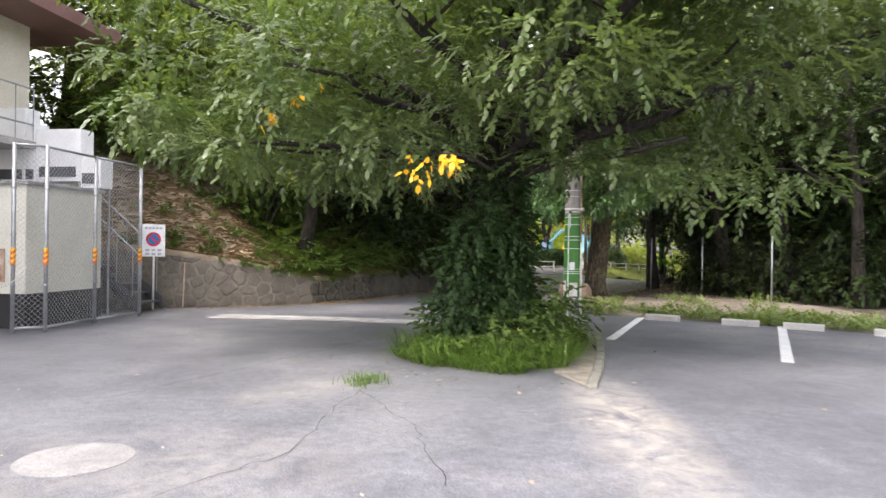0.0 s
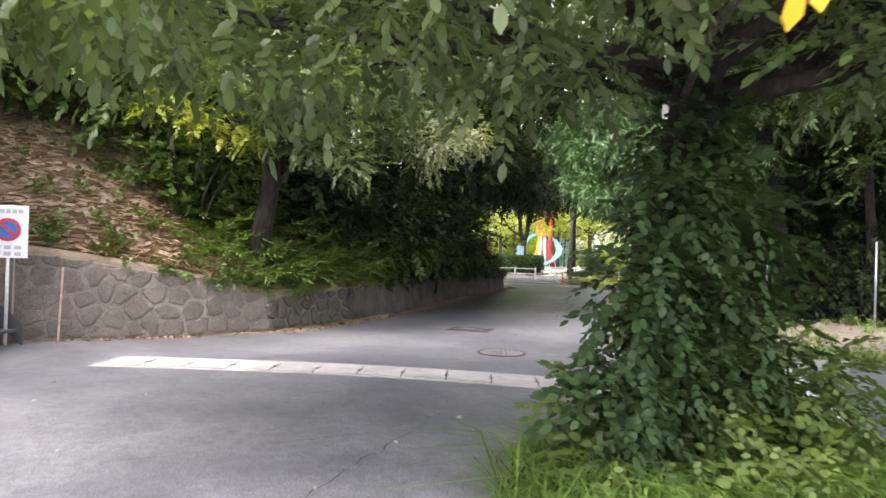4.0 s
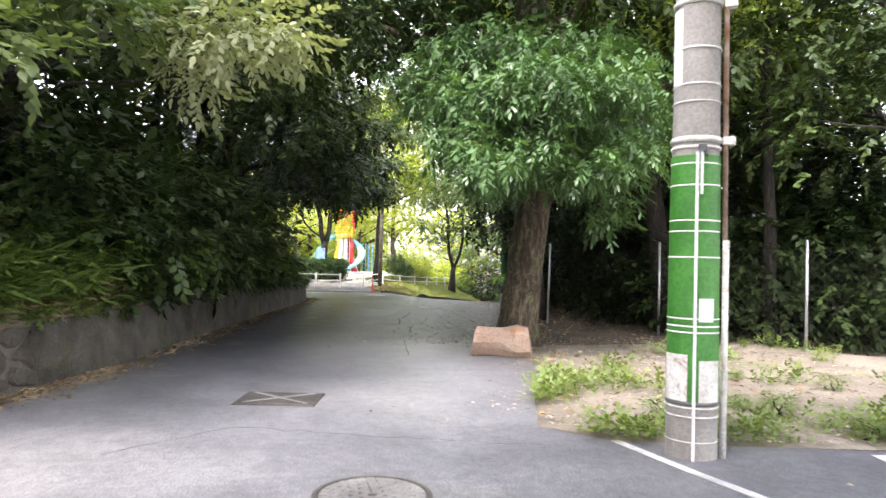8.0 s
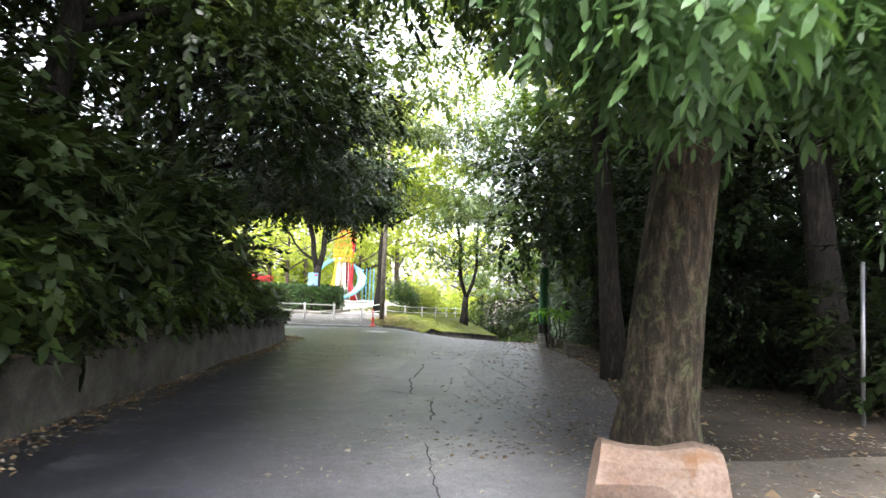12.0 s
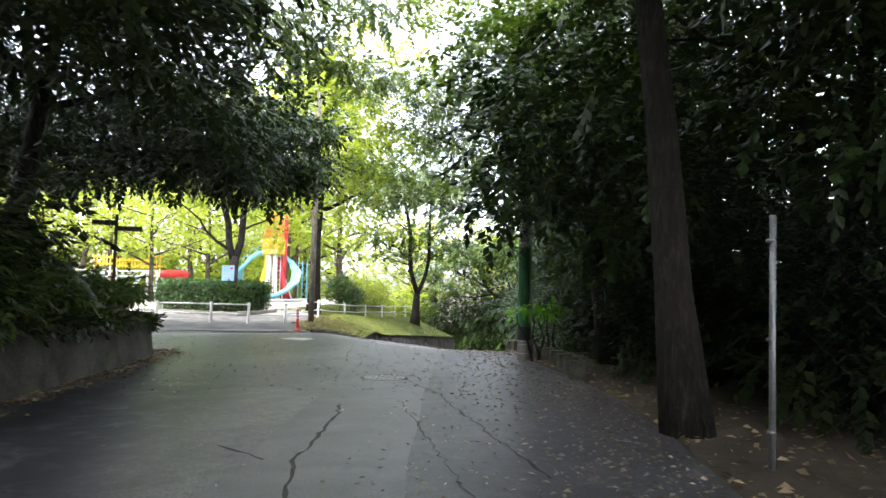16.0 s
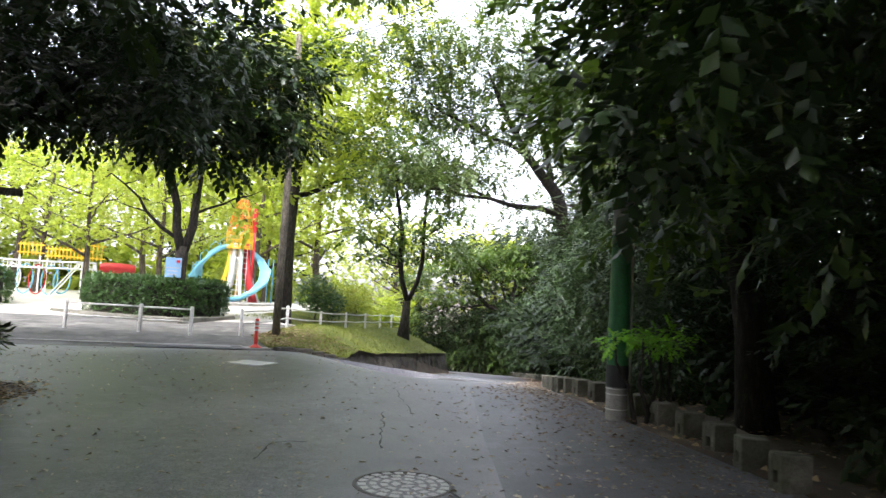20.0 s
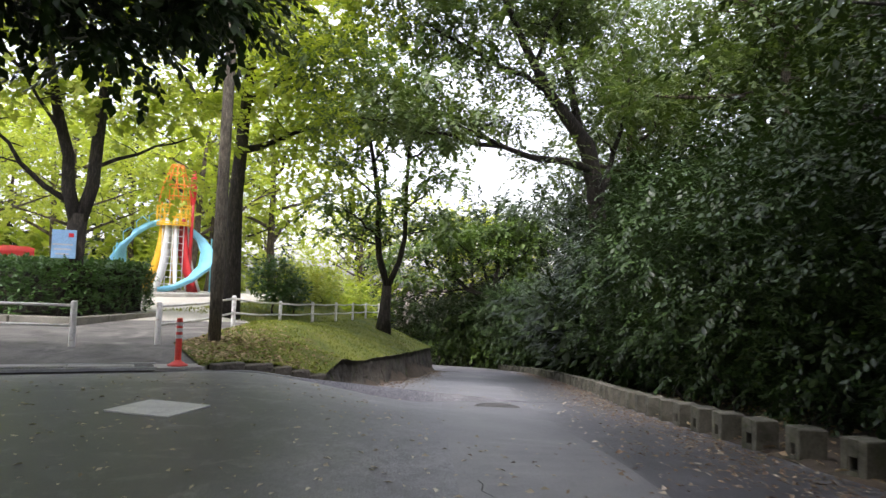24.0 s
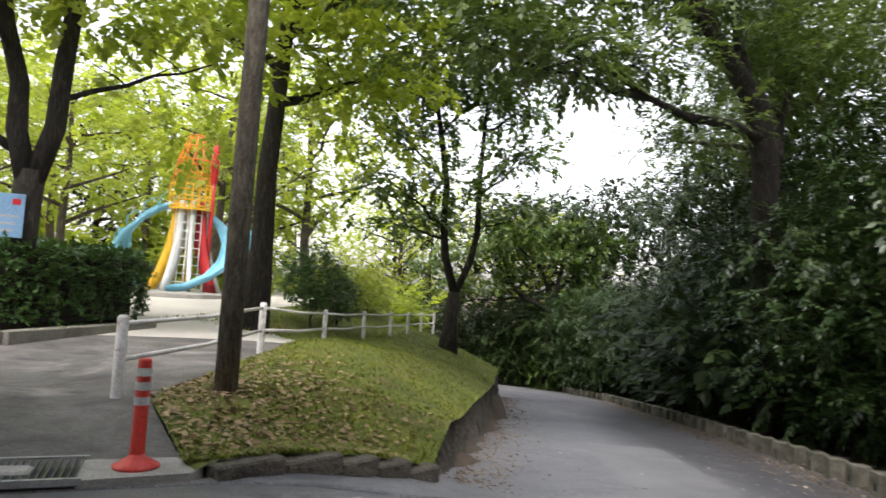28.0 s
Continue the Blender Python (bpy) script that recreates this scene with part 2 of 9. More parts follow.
M_IRON_L = surface_mat("worn_cast_iron", (0.16, 0.155, 0.15), (0.34, 0.33, 0.32), 4.0, 60, 0.5, 0.3, metal=0.4)
M_GALV = surface_mat("galvanised_steel", (0.30, 0.31, 0.32), (0.46, 0.47, 0.48), 3.0, 70, 0.45, 0.15, metal=0.6)
M_WIRE = plain_mat("fence_wire", (0.5, 0.51, 0.52), 0.5, 0.5)
M_DARKWIRE = plain_mat("dark_net_wire", (0.03, 0.032, 0.03), 0.7)
M_WHITE = surface_mat("white_painted_steel", (0.76, 0.76, 0.75), (0.86, 0.86, 0.85), 3.0, 50, 0.5, 0.1)
M_WHITE_WORN = surface_mat("worn_white_paint", (0.55, 0.53, 0.49), (0.78, 0.77, 0.74), 6.0, 50, 0.6, 0.2, stain=(0.27, 0.15, 0.08), stain_scale=9.0)
M_BEIGE = surface_mat("beige_sheet_metal", (0.66, 0.65, 0.56), (0.76, 0.75, 0.66), 1.0, 60, 0.5, 0.05)
M_WALLPAINT = surface_mat("cream_render", (0.62, 0.58, 0.46), (0.74, 0.70, 0.58), 0.7, 45, 0.85, 0.2)
M_ROOF = surface_mat("red_brown_roof_metal", (0.17, 0.085, 0.075), (0.26, 0.14, 0.125), 1.0, 50, 0.5, 0.1)
M_BLACK = plain_mat("black_rubber", (0.025, 0.025, 0.027), 0.6)
M_DARKSTEEL = plain_mat("dark_steel", (0.11, 0.115, 0.12), 0.5, 0.4)
M_GREENGLASS = plain_mat("green_window_glass", (0.06, 0.14, 0.11), 0.12)
M_RED = plain_mat("red_plastic", (0.62, 0.05, 0.035), 0.45)
M_REFLECT = plain_mat("grey_reflective_tape", (0.55, 0.55, 0.54), 0.3)
M_YELLOW = plain_mat("yellow_paint", (0.85, 0.50, 0.03), 0.45)
M_ORANGE = plain_mat("orange_paint", (0.80, 0.22, 0.02), 0.45)
M_REDPAINT = plain_mat("red_paint", (0.55, 0.03, 0.035), 0.4)
M_BLUE = plain_mat("light_blue_paint", (0.19, 0.50, 0.68), 0.4)
M_SIGNBLUE = plain_mat("sign_blue", (0.03, 0.14, 0.42), 0.4)
M_SIGNRED = plain_mat("sign_red", (0.62, 0.03, 0.04), 0.4)
M_SIGNWHITE = plain_mat("sign_white", (0.80, 0.81, 0.82), 0.45)
M_GREYBAR = plain_mat("faded_grey_print", (0.42, 0.44, 0.48), 0.6)
M_POLE = surface_mat("utility_pole_concrete", (0.22, 0.21, 0.195), (0.36, 0.343, 0.318), 2.0, 45, 0.85, 0.25, stain=(0.22, 0.2, 0.17), stain_scale=2.5)
M_GREENWRAP = surface_mat("green_plastic_wrap", (0.03, 0.16, 0.02), (0.065, 0.26, 0.04), 2.0, 30, 0.5, 0.15)
M_GREENWRAP_D = surface_mat("dark_green_wrap", (0.016, 0.11, 0.03), (0.035, 0.17, 0.055), 2.0, 30, 0.5, 0.15)
M_RUST = surface_mat("rusty_conduit", (0.32, 0.15, 0.07), (0.62, 0.50, 0.42), 5.0, 40, 0.7, 0.3)
M_BARK = bark_mat("grey_brown_bark", (0.075, 0.06, 0.045), (0.19, 0.155, 0.12), (0.10, 0.11, 0.05), 0.6)
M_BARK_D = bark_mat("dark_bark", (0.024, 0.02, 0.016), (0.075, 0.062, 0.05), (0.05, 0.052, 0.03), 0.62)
M_BARK_OAK = bark_mat("furrowed_mossy_bark", (0.07, 0.055, 0.038), (0.21, 0.165, 0.115), (0.18, 0.19, 0.09), 0.52, 7.0)
M_LOG = surface_mat("cut_log_wood", (0.27, 0.18, 0.13), (0.40, 0.295, 0.225), 3.0, 30, 0.85, 0.5, stain=(0.3, 0.16, 0.08), stain_scale=4.0)
M_OLDWOOD = bark_mat("weathered_wood_pole", (0.13, 0.115, 0.085), (0.25, 0.225, 0.17), (0.16, 0.16, 0.10), 0.62, 12.0)
M_PLATE = surface_mat("steel_cover_plate", (0.38, 0.38, 0.37), (0.55, 0.55, 0.53), 2.0, 50, 0.6, 0.2, metal=0.2)

M_LEAF_CHERRY = leaf_mat("cherry_leaves", (0.05, 0.088, 0.028), (0.165, 0.215, 0.08), 0.34, 0.38)
M_LEAF_WOODS = leaf_mat("evergreen_leaves", (0.016, 0.032, 0.010), (0.06, 0.092, 0.025), 0.4, 0.16, shine=0.3)
# evergreen leaf colours darkened to carry the shade under the closed canopy
M_LEAF_SHADED = leaf_mat("shaded_wood_leaves", (0.010, 0.020, 0.006), (0.036, 0.057, 0.015), 0.5, 0.12, shine=0.15)
M_LEAF_CAMELLIA = leaf_mat("glossy_dark_leaves", (0.012, 0.028, 0.008), (0.048, 0.085, 0.021), 0.34, 0.13, shine=0.36)
M_LEAF_OAK = leaf_mat("fresh_drooping_leaves", (0.034, 0.08, 0.024), (0.112, 0.198, 0.072), 0.32, 0.3, shine=0.35)
M_LEAF_MAPLE = leaf_mat("light_maple_leaves", (0.20, 0.27, 0.035), (0.46, 0.50, 0.11), 0.5, 0.58)
M_LEAF_YGREEN = leaf_mat("yellow_green_leaves", (0.16, 0.24, 0.03), (0.42, 0.42, 0.06), 0.5, 0.35)
M_LEAF_YELLOW = leaf_mat("autumn_yellow_leaves", (0.75, 0.36, 0.01), (0.92, 0.62, 0.03), 0.45, 0.35, (1.1, 0.9, 0.4))
M_LEAF_PALE = leaf_mat("pale_flowering_leaves", (0.13, 0.17, 0.07), (0.36, 0.38, 0.22), 0.5, 0.3)
M_LEAF_BANK = leaf_mat("bank_tree_leaves", (0.11, 0.17, 0.032), (0.31, 0.375, 0.095), 0.42, 0.42)
M_LEAF_SHOOT = leaf_mat("ivy_and_shoot_leaves", (0.018, 0.042, 0.014), (0.058, 0.10, 0.034), 0.5, 0.2, shine=0.22)
M_LEAF_FERN = leaf_mat("fern_leaves", (0.042, 0.088, 0.018), (0.155, 0.22, 0.05), 0.5, 0.3)
M_LEAF_UNDER = leaf_mat("undergrowth_leaves", (0.038, 0.078, 0.012), (0.125, 0.19, 0.036), 0.45, 0.35)
M_LEAF_VERGE = leaf_mat("verge_weed_leaves", (0.075, 0.13, 0.025), (0.22, 0.28, 0.07), 0.5, 0.3)
M_LEAF_BRIGHT = leaf_mat("bright_shrub_leaves", (0.13, 0.32, 0.03), (0.28, 0.54, 0.07), 0.4, 0.5)
M_GRASS = leaf_mat("grass_blades", (0.05, 0.105, 0.018), (0.19, 0.30, 0.06), 0.5, 0.35)
M_GRASS_SHORT = leaf_mat("short_grass_blades", (0.075, 0.11, 0.008), (0.235, 0.26, 0.03), 0.6, 0.3)
M_HEDGE = leaf_mat("hedge_leaves", (0.03, 0.075, 0.022), (0.09, 0.17, 0.045), 0.4, 0.2)
M_LITTER = leaf_mat("fallen_dry_leaves", (0.13, 0.075, 0.035), (0.50, 0.38, 0.22), 0.8, 0.1, (1, 1, 1))
M_LITTER_BROWN = leaf_mat("rotting_brown_leaves", (0.07, 0.045, 0.028), (0.30, 0.225, 0.15), 0.8, 0.1, (1, 1, 1))
M_LITTER_PALE = leaf_mat("fallen_pale_leaves", (0.22, 0.18, 0.12), (0.55, 0.50, 0.40), 0.8, 0.1, (1, 1, 1))

# ---------------------------------------------------------------- geometry helpers
class Geo:
    """Collects vertices and faces for one mesh."""

    def __init__(self):
        self.v, self.f = [], []

    def add(self, verts, faces):
        o = len(self.v)
        self.v.extend([tuple(p) for p in verts])
        self.f.extend([tuple(i + o for i in f) for f in faces])
        return self

    def box(self, c, s, rz=0.0, bevel=0.0, m=None):
        """A box with its edges chamfered on the four uprights and the top."""
        x, y, z = s[0] / 2, s[1] / 2, s[2] / 2
        b = min(bevel, x * 0.9, y * 0.9, z * 0.9)
        mat = m if m is not None else pose(c[0], c[1], c[2], 0, 0, rz)
        if b <= 0:
            pts = [(sx * x, sy * y, sz * z) for sz in (-1, 1) for sx, sy in ((-1, -1), (1, -1), (1, 1), (-1, 1))]
            fc = [(0, 3, 2, 1), (4, 5, 6, 7), (0, 1, 5, 4), (1, 2, 6, 5), (2, 3, 7, 6), (3, 0, 4, 7)]
        else:
            def ring(ix, iy, zz):
                return [(-ix + b, -iy, zz), (ix - b, -iy, zz), (ix, -iy + b, zz), (ix, iy - b, zz), (ix - b, iy, zz), (-ix + b, iy, zz), (-ix, iy - b, zz), (-ix, -iy + b, zz)]
            pts = ring(x, y, -z) + ring(x, y, z - b) + ring(x - b, y - b, z)
            fc = [tuple(range(7, -1, -1)), tuple(range(16, 24))]
            for k in (0, 8):
                fc += [(k + i, k + (i + 1) % 8, k + 8 + (i + 1) % 8, k + 8 + i) for i in range(8)]
        return self.add([mat @ Vector(p) for p in pts], fc)

    def tube(self, pts, radii, seg=8, cap=True):
        pts = [Vector(p) for p in pts]
        n = len(pts)
        if isinstance(radii, (int, float)):
            radii = [radii] * n
        o = len(self.v)
        ref = Vector((0.31, 0.95, 0.05))
        for i, p in enumerate(pts):
            d = (pts[min(i + 1, n - 1)] - pts[max(i - 1, 0)]).normalized()
            if abs(d.dot(ref)) > 0.95:
                ref = Vector((0.95, -0.3, 0.1))
            a = d.cross(ref).normalized()
            b = d.cross(a)
            for k in range(seg):
                t = 2 * math.pi * k / seg
                self.v.append(tuple(p + (a * math.cos(t) + b * math.sin(t)) * radii[i]))
        for i in range(n - 1):
            for k in range(seg):
                q = (k + 1) % seg
                self.f.append((o + i * seg + k, o + i * seg + q, o + (i + 1) * seg + q, o + (i + 1) * seg + k))
        if cap:
            self.f.append(tuple(o + k for k in range(seg - 1, -1, -1)))
            self.f.append(tuple(o + (n - 1) * seg + k for k in range(seg)))
        return self

    def lathe(self, c, prof, seg=16, cap=True):
        """prof: (radius, height) from bottom to top round an upright axis at c."""
        o = len(self.v)
        for r, z in prof:
            for k in range(seg):
                t = 2 * math.pi * k / seg
                self.v.append((c[0] + r * math.cos(t), c[1] + r * math.sin(t), c[2] + z))
        for i in range(len(prof) - 1):
            for k in range(seg):
                q = (k + 1) % seg
                self.f.append((o + i * seg + k, o + i * seg + q, o + (i + 1) * seg + q, o + (i + 1) * seg + k))
        if cap:
            self.f.append(tuple(o + k for k in range(seg - 1, -1, -1)))
            self.f.append(tuple(o + (len(prof) - 1) * seg + k for k in range(seg)))
        return self

    def prism(self, outline, z0, z1):
        """Upright prism over a plan outline (counter-clockwise)."""
        n = len(outline)
        pts = [(x, y, z0) for x, y in outline] + [(x, y, z1) for x, y in outline]
        fc = [tuple(range(n - 1, -1, -1)), tuple(range(n, 2 * n))] + [(i, (i + 1) % n, n + (i + 1) % n, n + i) for i in range(n)]
        return self.add(pts, fc)

    def make(self, name, mat, parent=None, label="", smooth=False):
        me = bpy.data.meshes.new(name)
        me.from_pydata(self.v, [], self.f)
        me.update()
        return link_mesh(name, me, mat, parent, label, smooth)


def link_mesh(name, me, mat, parent=None, label="", smooth=False):
    if mat is not None and not me.materials:
        me.materials.append(mat)
    if smooth and len(me.polygons):
        me.polygons.foreach_set("use_smooth", [True] * len(me.polygons))
    ob = new(name, me)
    if parent is not None:
        ob.parent = parent
    if label:
        ob["label"] = label
    return ob


def part(name, bm, material, parent, label=""):
    me = bpy.data.meshes.new(name)
    bm.to_mesh(me)
    bm.free()
    return link_mesh(name, me, material, parent, label)


def thing(name, x, y, z, label, category, group="", rz=0.0, kind=""):
    e = new(name)
    e.matrix_basis = pose(x, y, z, 0, 0, rz)
    e.empty_display_size = 0.1
    return tagged(e, label, category, group, kind)


def array_mesh(name, co, tri):
    """A mesh from arrays of corners and triangles."""
    me = bpy.data.meshes.new(name)
    co = np.ascontiguousarray(co, dtype=np.float32)
    tri = np.ascontiguousarray(tri, dtype=np.int32)
    me.vertices.add(len(co))
    me.vertices.foreach_set("co", co.ravel())
    me.loops.add(tri.size)
    me.loops.foreach_set("vertex_index", tri.ravel())
    me.polygons.add(len(tri))
    me.polygons.foreach_set("loop_start", np.arange(0, tri.size, tri.shape[1], dtype=np.int32))
    me.update(calc_edges=True)
    return me


def poly_at(line, s):
    """x of a polyline of (x, y) at the value y = s."""
    ys = [p[1] for p in line]
    return float(np.interp(s, ys, [p[0] for p in line]))


# ---------------------------------------------------------------- the plan: edges of road, wall, woods
WALL_FOOT = [(-9.6, 11.6), (-7.6, 12.7), (-6.6, 13.45), (-5.5, 14.05), (-4.9, 14.5), (-4.15, 15.3), (-3.65, 16.3), (-3.2, 17.6), (-2.75, 19.0), (-1.95, 23.0), (-0.85, 28.3), (-0.1, 31.5), (0.5, 34.6), (0.45, 35.6), (-0.3, 36.6), (-2.0, 37.4), (-6.0, 38.3), (-14.0, 39.6)]
WALL_H = [1.5, 1.35, 1.2, 1.0, 0.85, 0.6, 0.6, 0.66, 0.7, 0.7, 0.72, 0.72, 0.62, 0.6, 0.6, 0.6, 0.6, 0.6]
ROAD_L = [(-15.0, -25.0), (-15.0, 11.0), (-9.6, 11.6), (-7.6, 12.7), (-6.6, 13.45), (-5.5, 14.05), (-4.9, 14.5), (-4.15, 15.3), (-3.65, 16.3), (-3.2, 17.6), (-2.75, 19.0), (-1.95, 23.0), (-0.85, 28.3), (-0.1, 31.5), (0.5, 34.6), (0.45, 35.6), (-0.3, 36.6), (-2.0, 37.4), (-6.0, 38.3), (-14.0, 39.6), (-14.0, 41.7), (4.1, 41.75), (4.4, 41.85), (6.25, 42.75), (8.0, 45.85), (10.8, 50.6), (15.0, 58.5), (15.4, 59.8), (16.6, 63.0), (17.0, 67.0), (15.2, 72.0), (11.5, 77.0), (9.0, 80.0), (9.0, 85.0)]
ROAD_R = [(22.0, -25.0), (22.0, 6.0), (12.6, 9.6), (7.5, 12.15), (5.2, 13.3), (3.76, 14.1), (2.4, 14.5), (1.75, 14.75), (1.35, 15.25), (1.75, 16.3), (2.45, 17.6), (2.7, 18.6), (2.8, 19.8), (3.0, 21.0), (4.15, 22.6), (4.85, 24.2), (5.7, 26.1), (6.4, 28.0), (7.0, 30.0), (7.35, 32.0), (7.75, 34.0), (8.2, 35.5), (8.8, 36.8), (9.5, 38.2), (10.2, 39.6), (11.0, 41.1), (12.0, 42.8), (13.2, 44.8), (17.0, 51.8), (20.8, 59.8), (22.5, 66.0), (22.3, 70.5), (19.8, 76.0), (16.0, 80.0), (16.0, 85.0)]


def side_of_descent(x, y):
    """Metres to the right of the foot of the mound's rock wall."""
    return (x - poly_at(ROAD_L, max(y, 42.75))) * 0.87


def road_z(x, y):
    """Level through the wood, then falling away to the right along the lane."""
    z = -0.1 * min(max((y - 20) / 22, 0), 1)
    s = (x - 5) * 0.5 + (y - 36) * 0.866
    r = min(max((x - 4.4) / 3.2, 0), 1)
    r = r * r * (3 - 2 * r)
    if s > 0:
        z -= 0.1 * s * s / (s + 1.0) * r
    return max(z, -7.5)


def park_z(x, y):
    z = -0.1 + 0.18 * min(max((y - 41.8) / 1.6, 0), 1) + 0.45 * min(max((y - 44.5) / 15, 0), 1)
    s = (x - 6.76) * 0.63 + (y - 49.6) * 0.77
    e = min(max((s + 2.5) / 4.0, 0), 1)
    w = min(max((x - mound_left(y) + 3.5) / 3.2, 0), 1)
    return z - (0.3 * e * e * (3 - 2 * e) + 0.048 * max(s, 0)) * w * w * (3 - 2 * w)


def mound_left(y):
    return float(np.interp(y, [41.85, 43.6, 46.7, 49.7, 50.9, 52.9, 54.7, 56.65, 58.5, 60.7, 80.0], [4.3, 4.0, 5.4, 6.6, 7.1, 8.5, 9.75, 10.95, 12.05, 13.4, 14.0]))


def ground_z(x, y):
    s = side_of_descent(x, y)
    if y > 41.7 and s < 0:
        far = min(max((y - 70) / 40, 0), 1)
        f = min(max((-s - 0.3) / 3.5, 0), 1)
        f = f * f * (3 - 2 * f)
        lo = road_z(x, y) + 0.5 * min((y - 41.7) / 10, 1)
        return (lo * (1 - f) + (park_z(x, y) - 0.06) * f) * (1 - far) + far * -1.5
    return road_z(x, y)


def in_asphalt(x, y):
    return -25 < y < 85 and poly_at(ROAD_L, y) < x < poly_at(ROAD_R, y)


def strip_rows():
    ys = sorted(set([p[1] for p in ROAD_L] + [p[1] for p in ROAD_R]) | set(np.arange(-25, 85.1, 0.5).round(3).tolist()))
    return ys


# ground: one sheet out to the horizon
def build_ground():
    xs = np.concatenate([np.linspace(-1500, -60, 10), np.linspace(-50, -16, 18), np.linspace(-15, 24, 79), np.linspace(26, 70, 23), np.linspace(80, 1500, 10)])
    ys = np.concatenate([np.linspace(-1500, -50, 8), np.linspace(-45, -5, 12), np.linspace(-4, 75, 159), np.linspace(78, 130, 16), np.linspace(140, 1500, 10)])
    co = np.zeros((len(ys), len(xs), 3))
    for j, y in enumerate(ys):
        for i, x in enumerate(xs):
            z = ground_z(x, y) - 0.03
            if in_asphalt(x, y):
                z -= 0.05
            elif -6 < y < 60 and x > poly_at(ROAD_R, y) + 0.5:
                z += 0.04 * noise.noise((x * 0.6, y * 0.6, 0))
            if abs(x) > 70 or y > 120 or y < -40:
                z = min(z, -0.5) if y < 60 else -4.5
            co[j, i] = (x, y, z)
    nx, ny = len(xs), len(ys)
    idx = np.arange(nx * ny).reshape(ny, nx)
    q = np.stack([idx[:-1, :-1], idx[:-1, 1:], idx[1:, 1:], idx[1:, :-1]], -1).reshape(-1, 4)
    ob = link_mesh("ground", array_mesh("ground", co.reshape(-1, 3), q), M_WOODFLOOR, smooth=True)
    tagged(ob, "dark woodland soil under leaf litter", "ground", kind="structure")


def loft(name, ys, left, right, cols, zfun, mat, lift=0.0, label="", category="", kind="structure", edge_drop=0.0):
    co, nc = [], cols + 1
    for y in ys:
        a, b = left(y), right(y)
        for k in range(nc):
            x = a + (b - a) * k / cols
            co.append((x, y, zfun(x, y) + lift - (edge_drop if k in (0, cols) else 0)))
    idx = np.arange(len(co)).reshape(len(ys), nc)
    q = np.stack([idx[:-1, :-1], idx[:-1, 1:], idx[1:, 1:], idx[1:, :-1]], -1).reshape(-1, 4)
    ob = link_mesh(name, array_mesh(name, np.array(co), q), mat, smooth=True)
    return tagged(ob, label, category, kind=kind)


build_ground()
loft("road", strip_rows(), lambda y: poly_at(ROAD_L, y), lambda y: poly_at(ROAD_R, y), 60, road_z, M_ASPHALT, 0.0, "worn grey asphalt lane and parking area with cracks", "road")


# soil verge with weeds between the asphalt and the fence
def verge_r(y):
    return float(np.interp(y, [9.6, 12.2, 14.0, 16, 19, 22, 24, 28, 32, 40, 46], [30, 26, 12, 9.6, 9.0, 7.6, 6.4, 7.4, 8.6, 11.6, 15.6]))


def verge_loft(name, y0, y1, mat, label):
    rows = sorted(set([p[1] for p in ROAD_R if y0 <= p[1] <= y1]) | set(np.arange(y0, y1, 0.4).round(3).tolist()) | {y1})
    loft(name, rows, lambda y: poly_at(ROAD_R, y), verge_r, 16, lambda x, y: road_z(x, y) + 0.03 + 0.035 * noise.noise((x * 1.3, y * 1.3, 2)), mat, -0.01, label, "ground", edge_drop=0.03)


verge_loft("ground_verge", 9.6, 20.6, M_SOIL, "pale trodden soil verge with sparse weeds")
verge_loft("ground_wood_edge", 20.6, 46.0, M_WOODFLOOR, "dark leaf-strewn soil at the edge of the wood")


# ground behind the kerb: grey trodden footpath, then the pale sand of the playground
M_PATH = surface_mat("trodden_gritty_path", (0.075, 0.072, 0.067), (0.19, 0.18, 0.165), 1.8, 34, 0.95, 0.9, stain=(0.30, 0.285, 0.26), stain_scale=0.7, bump_dist=0.02)
loft("ground_footpath", [41.75, 41.9] + np.arange(42.2, 48.5, 0.4).round(3).tolist(), lambda y: -26, mound_left, 40, lambda x, y: park_z(x, y), M_PATH, 0.0, "grey trodden footpath at the park entrance", "ground")
loft("ground_playground", np.arange(48.2, 80, 0.6).round(3).tolist(), lambda y: -26, lambda y: mound_left(y) - 3.4 * min(max((y - 50.5) / 2.5, 0), 1), 40, lambda x, y: park_z(x, y), M_SAND, -0.004, "pale packed sand of the playground", "ground")


loft("ground_lawn", np.arange(50.5, 80, 0.6).round(3).tolist(), lambda y: mound_left(y) - 3.5 * min(max((y - 50.5) / 2.5, 0), 1), lambda y: max(mound_left(y), poly_at(ROAD_L, y)) if y > 60 else mound_left(y), 20, lambda x, y: park_z(x, y) if y < 60 else ground_z(x, y) + 0.05, M_GRASSBASE, 0.004, "light green lawn sloping down behind the railing", "lawn")


# mound of mown grass between the footpath and the descending lane
def mound_right(y):
    return poly_at(ROAD_L, y)


def rock_h(y):
    return 0.10 + 0.36 * min(max((y - 42.75) / 1.1, 0), 1) + 0.55 * min(max((y - 42.75) / 16.0, 0), 1)


def mound_z(x, y):
    a, b = mound_left(y), mound_right(y)
    f = min(max((x - a) / max(b - a, 0.1), 0), 1)
    right = road_z(b, y) + (rock_h(y) if y > 42.75 else 0.1)
    hump = 0.30 * math.sin(math.pi * f ** 0.85) * min(max((y - 41.9) / 4.0, 0), 1) * min(max((60 - y) / 9, 0), 1)
    drop = 0.9 * min(max((y - 59.2) / 1.4, 0), 1)
    return (park_z(x, y) + 0.03) * (1 - f) + right * f - drop + hump + 0.03 * noise.noise((x * 1.1, y * 1.1, 5))


